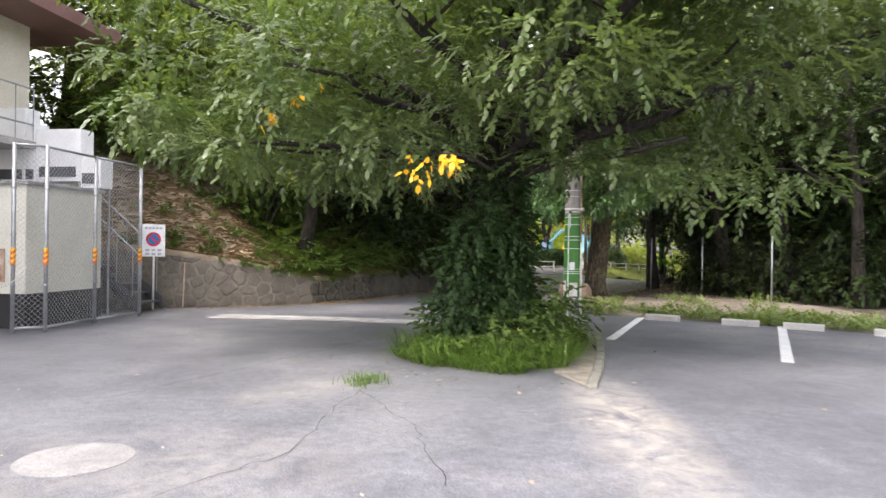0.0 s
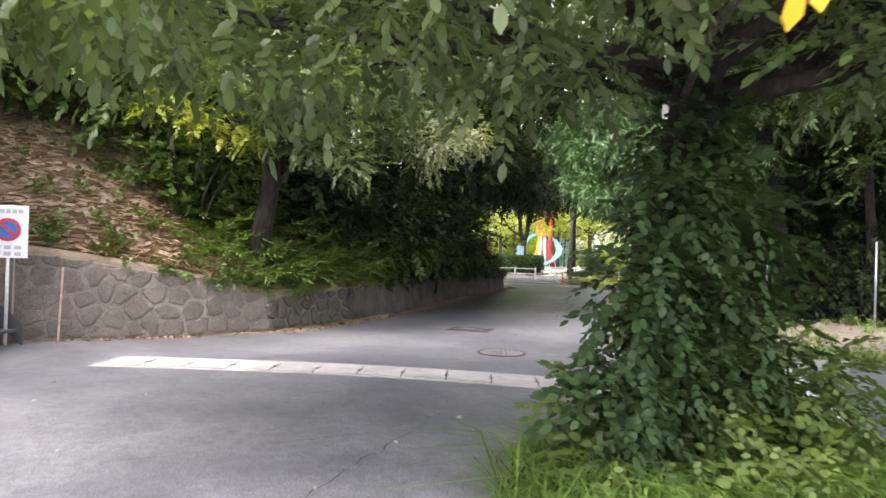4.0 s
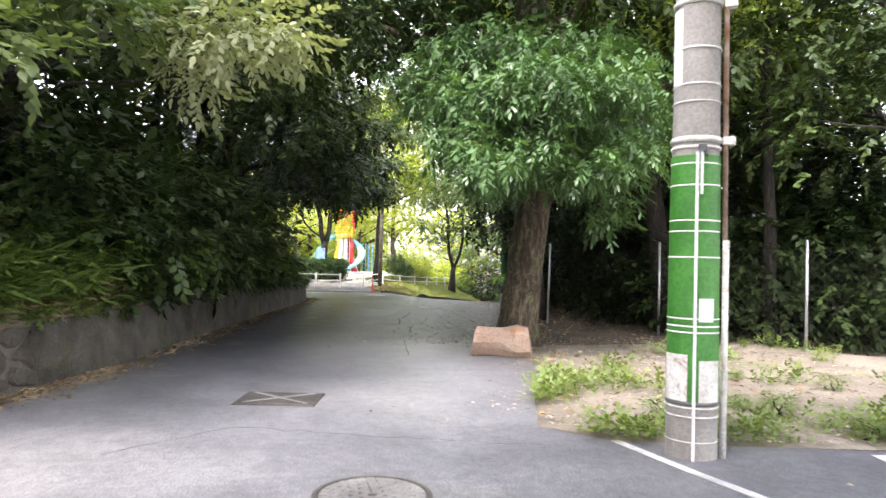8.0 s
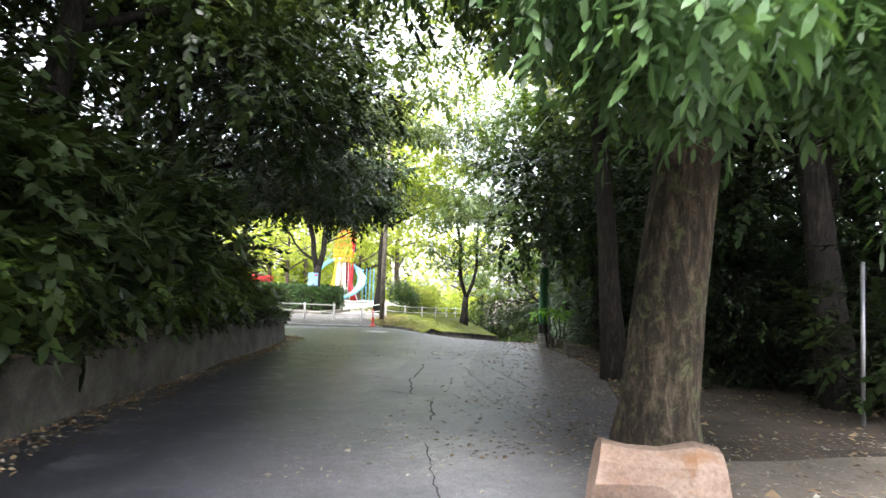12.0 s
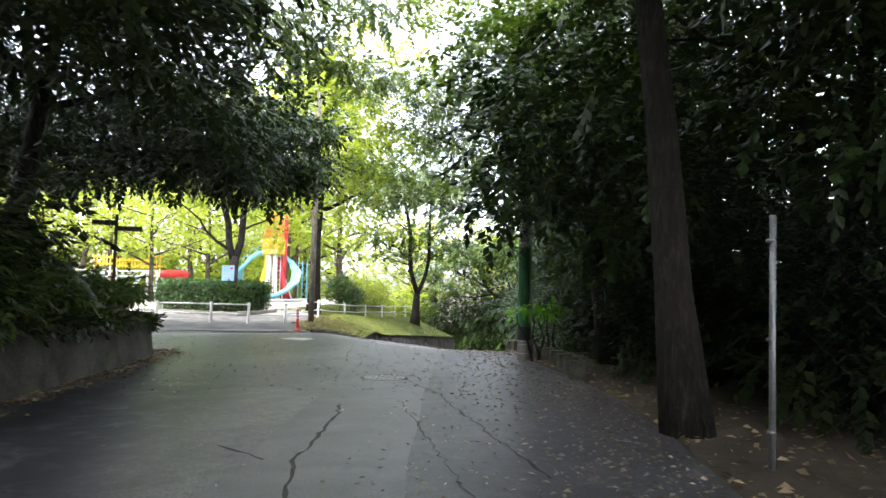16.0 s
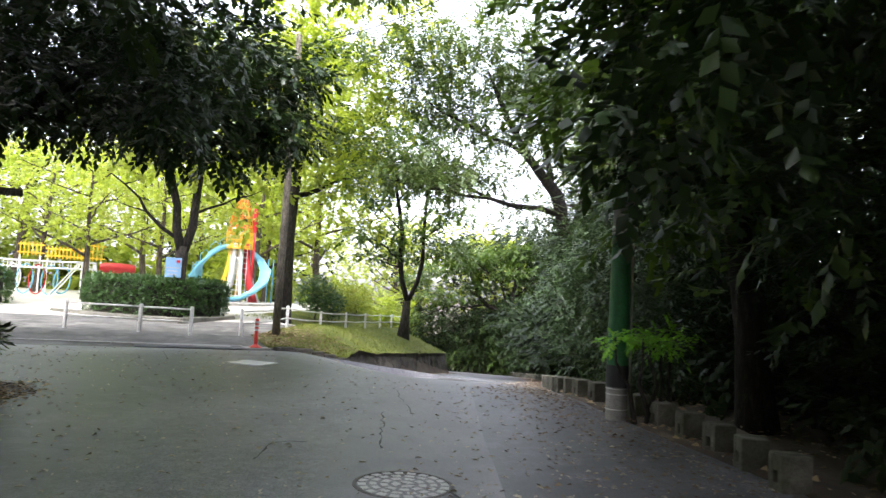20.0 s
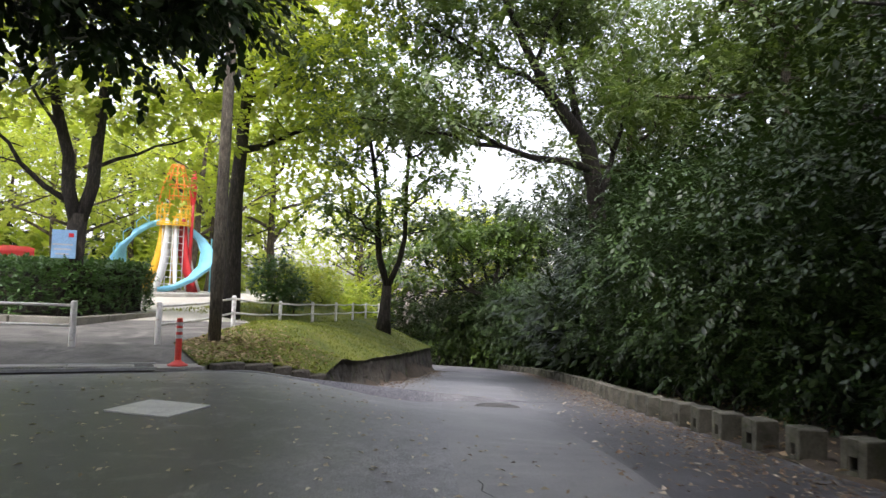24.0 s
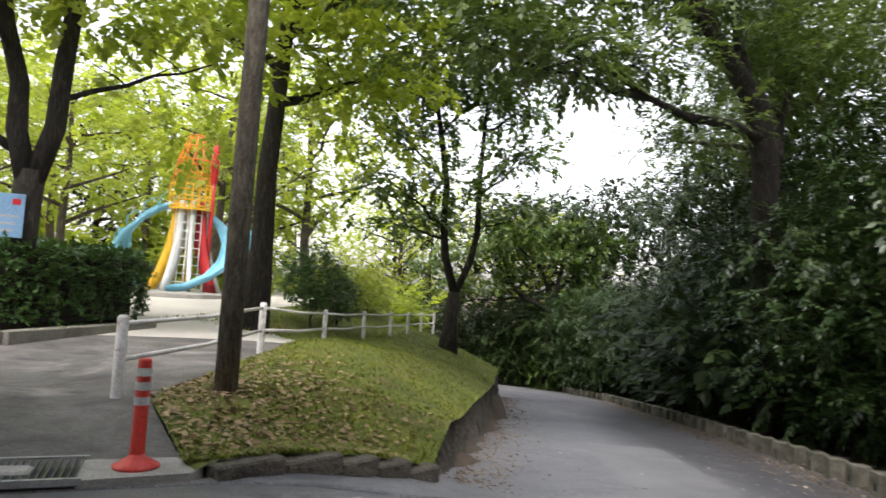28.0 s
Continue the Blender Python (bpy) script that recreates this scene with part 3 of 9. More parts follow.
loft("ground_mound", [41.88] + np.arange(42.05, 60.6, 0.35).round(3).tolist(), mound_left, mound_right, 22, mound_z, M_GRASSBASE, 0.0, "mown grass mound with worn brown patches", "ground")


# the bank above the retaining wall
def bank_z(d, along):
    n = noise.noise((along * 0.35, d * 0.5, 7))
    return min(0.09 + 0.66 * d, 6.5 + 0.12 * d) + 0.25 * n * min(d, 1)


def bank_normals():
    pts = [Vector((x, y)) for x, y in WALL_FOOT]
    out = []
    for i in range(len(pts)):
        d = (pts[min(i + 1, len(pts) - 1)] - pts[max(i - 1, 0)]).normalized()
        out.append(Vector((-d.y, d.x)))
    return pts, out


def bank_point(u, d):
    """Place on the bank: u runs along the wall's points, d metres behind its face."""
    pts, nor = bank_normals()
    i = min(int(u), len(pts) - 2)
    f = u - i
    p = pts[i].lerp(pts[i + 1], f)
    n = nor[i].lerp(nor[i + 1], f).normalized()
    h = WALL_H[i] * (1 - f) + WALL_H[i + 1] * f
    q = p + n * d
    return Vector((q.x, q.y, road_z(p.x, p.y) + h + bank_z(max(d - 0.3, 0), u * 2.2)))


def build_bank():
    us = np.linspace(0, len(WALL_FOOT) - 1, 8 * (len(WALL_FOOT) - 1) + 1)
    ds = [0.11, 0.13, 0.3, 0.5, 0.8, 1.2, 1.7, 2.3, 3.0, 3.8, 4.8, 6.0, 7.5, 9.5, 12, 16]
    # behind the inner bend near the end of the wall the rows would cross, so the depth is held there
    co = []
    for u in us:
        lim = float(np.interp(u, [0, 10, 11, 12, 13, 14, 17], [16, 16, 9, 4.5, 3.0, 4.5, 10]))
        for d in ds:
            q = bank_point(u, min(d, 0.12 + (d - 0.12) * lim / 16))
            co.append(q - Vector((0, 0, 0.13 if d == 0.11 else 0)))
    idx = np.arange(len(co)).reshape(len(us), len(ds))
    q = np.stack([idx[:-1, :-1], idx[1:, :-1], idx[1:, 1:], idx[:-1, 1:]], -1).reshape(-1, 4)
    tagged(link_mesh("ground_bank", array_mesh("ground_bank", np.array([tuple(p) for p in co]), q[:, ::-1]), M_BANK, smooth=True), "steep bank of dry leaf litter and low weeds", "bank", kind="structure")


build_bank()


def bank_near(x, y):
    """The bank's surface under a plan place."""
    best = min(((bank_point(u, d) - Vector((x, y, 0))).xy.length, u, d) for u in np.arange(0.2, 12.6, 0.2) for d in np.arange(0.3, 9, 0.3))
    return (x, y, bank_point(best[1], best[2]).z - 0.05)


def build_wall(name, i0, i1, mat, label):
    """Retaining wall: a battered body with a coping edge; stones are set into the face of the first stretch later."""
    g = Geo()
    pts, nor = bank_normals()
    rings = []
    for p, m, h in list(zip(pts, nor, WALL_H))[i0:i1 + 1]:
        z = road_z(p.x, p.y)
        a, b, c = p + m * 0.02, p + m * 0.10, p + m * 0.42
        rings.append([(a.x, a.y, z - 0.2), (b.x, b.y, z + h - 0.03), (b.x + m.x * 0.03, b.y + m.y * 0.03, z + h), (c.x, c.y, z + h - 0.03), (c.x, c.y, z - 0.2)])
    n = len(rings)
    for r in rings:
        g.v.extend(r)
    for i in range(n - 1):
        for k in range(5):
            q = (k + 1) % 5
            g.f.append((i * 5 + k, i * 5 + q, i * 5 + 5 + q, i * 5 + 5 + k))
    g.f.append((0, 1, 2, 3, 4))
    g.f.append(tuple((n - 1) * 5 + k for k in range(4, -1, -1)))
    return tagged(g.make(name, mat), label, "stone wall", kind="structure")


WALL = build_wall("wall_retaining", 0, 7, M_MORTAR, "low retaining wall of rough stones set in mortar")
build_wall("wall_mossy", 7, len(WALL_FOOT) - 1, M_CONC_D, "low dark mossy retaining wall beside the lane")

# ---------------------------------------------------------------- foliage
def spray(k, length, leaf, width, droop=0.25, spread=55, rnd=None, fold=0.22, oval=False):
    """A twig's worth of leaves lying along +x: corners and triangles. Each leaf is folded along its midrib."""
    rnd = rnd or random.Random(3)
    v, t = [], []
    for i in range(k):
        s = (i + 0.6) / k
        base = Vector((length * s, 0, -droop * length * s * s))
        ang = radians(spread * (1 - 0.7 * s) * (1 if i % 2 else -1) + rnd.uniform(-14, 14))
        if i == k - 1:
            ang = radians(rnd.uniform(-10, 10))
        pitch = radians(rnd.uniform(-30, 22) - 30 * droop)
        d = Vector((math.cos(ang) * math.cos(pitch), math.sin(ang) * math.cos(pitch), math.sin(pitch)))
        side = Vector((-math.sin(ang), math.cos(ang), rnd.uniform(-0.35, 0.35))).normalized()
        up = d.cross(side)
        sc = rnd.uniform(0.75, 1.15)
        a = base
        m = base + d * leaf * sc * 0.45
        o = len(v)
        if oval:
            p1, p2 = base + d * leaf * sc * 0.28, base + d * leaf * sc * 0.66 - Vector((0, 0, 0.03 * leaf))
            e1, e2 = side * width * sc * 0.42 - up * width * fold * 0.8, side * width * sc * 0.46 - up * width * fold * 0.8
            v += [a, p1 + e1, p2 + e2, base + d * leaf * sc - Vector((0, 0, 0.12 * leaf)), p2 - e2, p1 - e1]
            t += [(o, o + 5, o + 1), (o + 5, o + 4, o + 1), (o + 4, o + 2, o + 1), (o + 4, o + 3, o + 2)]
            continue
        v += [a, m + side * width * sc * 0.5 + up * width * fold * -1, base + d * leaf * sc - Vector((0, 0, 0.1 * leaf)), m - side * width * sc * 0.5 - up * width * fold]
        t += [(o, o + 3, o + 2), (o, o + 2, o + 1)]
    return np.array([tuple(p) for p in v]), np.array(t)


def leafy(sprays, centres, yaw, pitch, scale):
    """Many sprays at given places; sprays is a list of templates that are used in turn."""
    co, tr, off = [], [], 0
    n = len(centres)
    which = np.arange(n) % len(sprays)
    for w, (sv, st) in enumerate(sprays):
        sel = which == w
        c, a, b, s = centres[sel], yaw[sel], pitch[sel], scale[sel]
        m = len(c)
        if m == 0:
            continue
        ca, sa, cb, sb = np.cos(a), np.sin(a), np.cos(b), np.sin(b)
        x, y, z = sv[:, 0][None] * s[:, None], sv[:, 1][None] * s[:, None], sv[:, 2][None] * s[:, None]
        x2 = x * cb[:, None] + z * sb[:, None]
        z2 = -x * sb[:, None] + z * cb[:, None]
        x3 = x2 * ca[:, None] - y * sa[:, None]
        y3 = x2 * sa[:, None] + y * ca[:, None]
        p = np.stack([x3, y3, z2], -1) + c[:, None, :]
        co.append(p.reshape(-1, 3))
        tr.append((st[None] + (np.arange(m) * len(sv))[:, None, None]).reshape(-1, 3) + off)
        off += m * len(sv)
    return np.concatenate(co), np.concatenate(tr)


def clump_points(clumps, n, rng, shell=0.5):
    """Places and outward directions inside a set of ellipsoids (x, y, z, rx, ry, rz)."""
    c = np.array(clumps, dtype=float)
    w = (c[:, 3] * c[:, 4] * c[:, 5]) ** 0.75
    pick = rng.choice(len(c), n, p=w / w.sum())
    d = rng.normal(size=(n, 3))
    d /= np.linalg.norm(d, axis=1)[:, None]
    r = shell + (1 - shell) * rng.random(n) ** 0.6
    r *= 1 + 0.22 * rng.normal(size=n)
    p = c[pick, :3] + d * r[:, None] * c[pick, 3:]
    return p, d


def crown(name, clumps, n, sprays, mat, parent, seed, shell=0.5, droop=0.12, size=(0.75, 1.25), label="", keep=None):
    rng = np.random.default_rng(seed)
    p, d = clump_points(clumps, n, rng, shell)
    if keep is not None:
        ok = keep(p)
        p, d = p[ok], d[ok]
        n = len(p)
    yaw = np.arctan2(d[:, 1], d[:, 0]) + rng.normal(size=n) * 0.7
    pitch = droop + rng.normal(size=n) * 0.45 - d[:, 2] * 0.35
    co, tr = leafy(sprays, p, yaw, pitch, rng.uniform(*size, n))
    return link_mesh(name, array_mesh(name, co, tr), mat, parent, label)


SP_BROAD = [spray(9, 0.5, 0.155, 0.095, 0.15, rnd=random.Random(i)) for i in range(5)]
SP_SMALL = [spray(11, 0.4, 0.105, 0.07, 0.15, rnd=random.Random(20 + i)) for i in range(5)]
SP_OAK = [spray(10, 0.24, 0.115, 0.034, 0.55, 88, rnd=random.Random(40 + i), oval=True) for i in range(5)]
SP_CHERRY = [spray(8, 0.5, 0.15, 0.095, 0.2, 60, rnd=random.Random(60 + i)) for i in range(6)]
SP_CHERRY_N = [spray(11, 0.42, 0.10, 0.046, 0.2, 60, rnd=random.Random(60 + i), oval=True) for i in range(6)]
SP_CAM = [spray(10, 0.40, 0.105, 0.055, 0.2, 65, rnd=random.Random(30 + i)) for i in range(5)]
SP_FAR = [spray(8, 0.75, 0.30, 0.2, 0.15, rnd=random.Random(80 + i)) for i in range(5)]
SP_MAPLE = [spray(9, 0.5, 0.15, 0.13, 0.05, 65, rnd=random.Random(100 + i)) for i in range(5)]
SP_WEED = [spray(7, 0.34, 0.13, 0.10, 0.3, 70, rnd=random.Random(120 + i)) for i in range(5)]
SP_IVY = [spray(10, 0.28, 0.072, 0.044, 0.3, 70, rnd=random.Random(180 + i), oval=True) for i in range(5)]
SP_TINY = [spray(6, 0.16, 0.06, 0.032, 0.2, 70, rnd=random.Random(190 + i)) for i in range(5)]
SP_FERN = [spray(22, 0.6, 0.17, 0.035, 0.6, 80, rnd=random.Random(140 + i)) for i in range(4)]
SP_HEDGE = [spray(7, 0.12, 0.06, 0.04, 0.0, 70, rnd=random.Random(160 + i)) for i in range(4)]


def wobbly(a, b, n, amp, rnd):
    a, b = Vector(a), Vector(b)
    return [a.lerp(b, i / n) + Vector((rnd.uniform(-amp, amp), rnd.uniform(-amp, amp), rnd.uniform(-amp, amp) * 0.5)) * (0 if i in (0,) else 1) for i in range(n + 1)]


def trunk_geo(g, path, r0, r1, seg=10, flare=1.35):
    n = len(path)
    rad = [r0 + (r1 - r0) * i / (n - 1) for i in range(n)]
    rad[0] *= flare
    g.tube(path, rad, seg)


def limb_set(g, starts, rnd, seg=6):
    """starts: (from, to, radius). Each limb ends in a few twigs; returns the tips."""
    tips = []
    for a, b, r in starts:
        p = wobbly(a, b, 5, 0.12 * (Vector(b) - Vector(a)).length / 3, rnd)
        g.tube(p, [r * (1 - 0.75 * i / 5) for i in range(6)], seg)
        tips.append(p[-1])
        for k in range(3):
            s = p[2 + k % 3]
            e = s + Vector((rnd.uniform(-1, 1), rnd.uniform(-1, 1), rnd.uniform(-0.1, 0.7))) * 1.1
            g.tube(wobbly(s, e, 3, 0.08, rnd), [r * 0.35, r * 0.25, r * 0.17, r * 0.08], 5)
            tips.append(e)
    return tips


def limbs_of(t, ends, rnd, bark, seg=6):
    """The limbs of a tree, each a part with its twigs; returns the tips."""
    tips = []
    for e in ends:
        g = Geo()
        tips += limb_set(g, [e], rnd, seg)
        g.make("limb", bark, t, smooth=True)
    return tips


def make_tree(name, base, height, r, fork, spread, clump_r, n_sprays, sprays, leaf, bark, label, seed, lean=(0, 0), limbs=7, low=0.0, droop=0.12, group="", extra=(), flat=0.62, category="tree", size=(0.75, 1.25)):
    """A tree: trunk with limbs, and a crown of leafy clumps round the limbs' ends."""
    rnd = random.Random(seed)
    t = thing(name, *base, label, category, group)
    g = Geo()
    top = Vector((lean[0], lean[1], height * 0.8))
    path = [Vector((lean[0] * (i / 6) ** 1.3, lean[1] * (i / 6) ** 1.3, height * 0.8 * i / 6 - (0.15 if i == 0 else 0))) + Vector((rnd.uniform(-1, 1), rnd.uniform(-1, 1), 0)) * r * 0.35 * (i > 0) for i in range(7)]
    trunk_geo(g, path, r, r * 0.35)
    starts = []
    for k in range(limbs):
        f = fork / height + (0.95 - fork / height) * (k + 0.3) / limbs
        i = min(int(f / 0.8 * 6), 5)
        s = path[i].lerp(path[i + 1], min(f / 0.8 * 6 - i, 1))
        a = k * 2.399 + rnd.uniform(-0.4, 0.4)
        ln = spread * (1 - 0.45 * (k / limbs)) * rnd.uniform(0.75, 1.1)
        e = s + Vector((math.cos(a) * ln, math.sin(a) * ln, ln * rnd.uniform(0.1, 0.55)))
        starts.append((s, e, r * 0.45 * (1 - 0.5 * k / limbs)))
    g.make("trunk", bark, t, smooth=True)
    tips = limbs_of(t, starts, rnd, bark)
    clumps = [(p.x, p.y, max(p.z, low + clump_r * flat), clump_r * rnd.uniform(0.7, 1.2), clump_r * rnd.uniform(0.7, 1.2), clump_r * flat * rnd.uniform(0.7, 1.15)) for p in tips]
    clumps.append((top.x, top.y, height - clump_r * flat, clump_r, clump_r, clump_r * flat))
    clumps += list(extra)
    crown("crown", clumps, n_sprays, sprays, leaf, t, seed, droop=droop, size=size)
    return t


def bush(name, base, clumps, n, sprays, leaf, label, seed, category="shrub", group="", stems=5, shell=0.45, droop=0.1, size=(0.75, 1.25)):
    t = thing(name, *base, label, category, group)
    rnd = random.Random(seed)
    g = Geo()
    for c in clumps[:stems]:
        g.tube(wobbly((c[0] * 0.3, c[1] * 0.3, -0.1), (c[0], c[1], c[2]), 4, 0.08, rnd), [0.035, 0.03, 0.022, 0.016, 0.008], 5)
    g.make("stem", M_BARK_D, t)
    crown("foliage", clumps, n, sprays, leaf, t, seed, shell, droop, size)
    return t


# ---- the woods: three kinds, built once and repeated
def scatter_tree(proto, places):
    """places: (x, y, z, turn, scale)."""
    x, y, z, rz, s = places[0]
    proto.matrix_basis = pose(x, y, z, 0, 0, rz) @ Matrix.Diagonal((s, s, s, 1))
    for x, y, z, rz, s in places[1:]:
        q = copy_thing(proto, pose(x, y, z, 0, 0, rz))
        q.matrix_basis = pose(x, y, z, 0, 0, rz) @ Matrix.Diagonal((s, s, s, 1))


def on_bank(u, d):
    p = bank_point(u, d)
    return p.x, p.y, p.z


WOOD_A = make_tree("evergreen_tree", (0, 0, 0), 9.0, 0.2, 2.8, 3.0, 1.5, 1000, SP_BROAD, M_LEAF_WOODS, M_BARK_D, "tall dark evergreen tree with a dense leafy crown in the wood", 11, (0.4, -0.3), 9)
WOOD_B = make_tree("broadleaf_tree", (0, 0, 0), 11.0, 0.17, 4.2, 3.2, 1.45, 1150, SP_BROAD, M_LEAF_WOODS, M_BARK_D, "slender broadleaf tree with a high green crown in the wood", 12, (-0.5, 0.4), 9)
CAMELLIA = bush("camellia_bush", (0, 0, 0), [(1.75 * math.cos(k * 2.4) * (0.25 + 0.75 * math.sin(0.25 + 2.3 * k / 27)), 1.75 * math.sin(k * 2.4) * (0.25 + 0.75 * math.sin(0.25 + 2.3 * k / 27)), 0.5 + 3.5 * k / 27, 0.62, 0.62, 0.2) for k in range(28)] + [(0, 0, 1.6, 0.9, 0.9, 0.9), (0, 0, 3.0, 0.9, 0.9, 0.8)], 1300, SP_CAM, M_LEAF_CAMELLIA, "dense glossy dark evergreen bush at the edge of the wood", 13)
FARWOOD = make_tree("woodland_tree", (0, 0, 0), 12.0, 0.2, 2.2, 3.8, 2.4, 460, SP_FAR, M_LEAF_SHADED, M_BARK_D, "tall leafy tree deep in the wood", 14, (0.2, 0.2), 9)

THICKET = bush("thicket_shrub", (0, 0, 0), [(0, 0, 0.6, 1.3, 1.1, 0.6), (0.9, 0.3, 1.1, 1.1, 1.0, 0.7), (-0.9, -0.2, 1.0, 1.1, 1.0, 0.7), (0.1, 0.3, 1.9, 1.1, 1.0, 0.6)], 210, SP_BROAD, M_LEAF_SHADED, "dense dark shrub filling the floor of the wood", 16, group="thicket shrubs")
BACKWOOD = bush("tall_thicket", (0, 0, 0), [(0, 0, 1.0, 2.2, 1.8, 1.0), (1.4, 0.3, 2.0, 1.9, 1.7, 1.2), (-1.4, -0.2, 2.2, 1.9, 1.7, 1.2), (0.1, 0.3, 3.6, 1.9, 1.7, 1.1)], 400, SP_FAR, M_LEAF_SHADED, "tall dark mass of shrubs at the back of the wood", 17, group="tall thickets")


def around(base, clumps):
    """Clumps given in the world's coordinates, as seen from a thing's base."""
    return [(x - base[0], y - base[1], z - base[2], a, b, c) for x, y, z, a, b, c in clumps]

rw = random.Random(77)
# the wood on both sides of the lane
left_u = [(8.4, 2.4), (8.9, 4.6), (9.4, 2.8), (9.8, 4.8), (10.3, 2.4), (10.7, 4.2)]
scatter_tree(WOOD_A, [(*on_bank(u, d), rw.uniform(0, 360), rw.uniform(0.8, 1.05)) for u, d in left_u[::2]]
             + [(8.6, 24.5, -0.1, 20, 1.0), (10.6, 29.0, -0.1, 130, 1.05), (12.5, 21.5, -0.1, 250, 1.0), (11.8, 33.0, -0.2, 10, 0.95), (14.5, 26.0, -0.1, 80, 1.1), (14.0, 17.5, -0.1, 300, 1.0), (10.2, 18.8, -0.1, 190, 0.95), (15.0, 38.0, -0.6, 60, 1.0), (12.4, 35.6, -0.3, 100, 0.95), (19.0, 43.6, -1.4, 280, 1.0), (18.9, 49.3, -1.8, 40, 0.9), (20.8, 53.4, -2.2, 170, 0.9), (22.9, 57.6, -2.6, 250, 0.9)])
scatter_tree(WOOD_B, [(*on_bank(u, d), rw.uniform(0, 360), rw.uniform(0.8, 1.0)) for u, d in left_u[1::2]]
             + [(9.3, 21.8, -0.1, 75, 0.9), (8.9, 27.0, -0.1, 200, 0.9), (10.4, 31.6, -0.1, 310, 0.85), (16.5, 31.0, -0.2, 40, 1.0), (12.0, 24.5, -0.1, 160, 1.0)])
edge_row = [(poly_at(ROAD_R, y) + 2.7 + rw.uniform(-0.2, 0.3), y, s) for y, s in [(36.9, 0.95), (38.4, 1.0), (40.0, 1.1), (41.5, 1.15), (43.0, 1.2), (44.5, 1.25), (46.0, 1.25), (47.6, 1.25), (49.3, 1.25), (51.2, 1.25), (53.4, 1.25), (55.8, 1.2), (58.4, 1.2), (61.2, 1.2), (64.0, 1.2)]]
scatter_tree(CAMELLIA, [(x, y, ground_z(x, y) - 0.1, rw.uniform(0, 360), s) for x, y, s in edge_row + [(9.9, 30.8, 0.9), (9.4, 27.8, 0.85), (8.8, 25.2, 0.8), (10.4, 34.9, 0.9), (12.0, 20.2, 0.8), (11.0, 23.5, 1.0), (16.2, 43.6, 1.5), (18.6, 47.4, 1.6), (14.4, 40.0, 1.4)]])
ring = [(-15, 22, 1.1, 7.0), (-11, 26, 1.0, 6.2), (-8, 30, 0.95, 5.5), (-16, 30, 1.15, 7.2), (-7, 35.0, 0.8, 2.6), (-11, 34, 1.0, 4.6), (-24, 24, 1.2, 7), (-7.6, 21.6, 0.8, 4.8), (-19, 37, 1.0, 3),
        (20, 20, 1.1, -0.2), (19, 28, 1.1, -0.2), (22, 36, 1.1, -0.9), (18, 13, 1.0, -0.2), (27, 24, 1.2, -0.3), (24, 44, 1.1, -1.6), (27, 52, 1.2, -2.4), (31, 62, 1.2, -3.4), (27, 70, 1.0, -4.0), (31, 43, 1.2, -2), (30, 33, 1.2, -1), (38, 55, 1.3, -3.5), (26, 14, 1.2, -0.2), (35, 73, 1.3, -5), (-24, 62, 1.1, 0.2), (-16, 71, 1.1, 0.2), (-8, 76, 1.1, 0.2), (0, 80, 1.1, 0), (-28, 52, 1.1, 0), (-22, 45, 1.0, 0), (8, 83, 1.1, -0.5), (28.5, 74, 1.05, -4.2), (25.5, 79, 1.05, -4.4), (30, 80, 1.1, -4.6), (22, 84, 1.0, -4.4), (31, 69, 1.0, -4.0)]
scatter_tree(FARWOOD, [(x, y, z, rw.uniform(0, 360), s) for x, y, s, z in ring])

scatter_tree(THICKET, [(x, y, ground_z(x, y), rw.uniform(0, 360), rw.uniform(0.85, 1.15)) for x, y in [(8.4, 25.6), (9.2, 27.2), (8.9, 29.2), (10.2, 30.4), (10.8, 32.2), (11.2, 33.8), (11.6, 35.8), (12.9, 36.4), (13.6, 37.8), (14.4, 39.4), (15.2, 41.0), (7.9, 22.6), (8.8, 20.9), (10.4, 20.0), (11.8, 19.4), (13.6, 18.4), (15.4, 18.2), (9.8, 23.2), (10.6, 25.8), (11.0, 28.4), (11.6, 31.4), (17.6, 17.0)] + [(poly_at(ROAD_R, y) + 4.3, y) for y in (42.2, 43.8, 45.3, 46.9, 48.5, 50.2, 52.2, 54.5, 57.0)]])
scatter_tree(BACKWOOD, [(x, y, ground_z(x, y) - 0.1, rw.uniform(0, 360), rw.uniform(0.9, 1.2)) for x, y in [(12.6, 22.0), (13.6, 25.4), (13.8, 29.0), (14.2, 32.6), (14.8, 36.0), (16.0, 39.5), (17.8, 42.8), (16.5, 20.5), (19.5, 18.5), (23, 16.5), (17.5, 26), (18.5, 31), (17.6, 45.0), (19.0, 47.6), (20.4, 50.4), (21.8, 53.2), (23.6, 56.6), (26, 61), (17.6, 47.2), (18.9, 49.6), (20.2, 52.2), (21.6, 55.0), (23.0, 58.0), (24.4, 61.0), (25.4, 64.0), (27.0, 68.0), (27.6, 71.4), (26.4, 74.6), (24.6, 77.8), (22.4, 80.2), (26, 16), (19, 36)]])

# lighter trees on the bank behind the car park
BANKTREE = make_tree("bank_tree", (0, 0, 0), 7.5, 0.16, 1.8, 2.8, 1.3, 2300, SP_CHERRY, M_LEAF_BANK, M_BARK, "leafy light green tree on the bank above the car park", 70, (0.5, -0.5), 9)
scatter_tree(BANKTREE, [(*bank_near(-11.5, 16.0), 0, 1.0), (*bank_near(-8.6, 17.6), 110, 1.0), (*bank_near(-13.5, 19.0), 220, 1.15), (*bank_near(-10.5, 21.0), 40, 1.1), (*bank_near(-7.2, 20.2), 300, 0.95), (*bank_near(-16.5, 16.0), 160, 1.2), (*bank_near(-13.0, 13.8), 75, 0.9)])


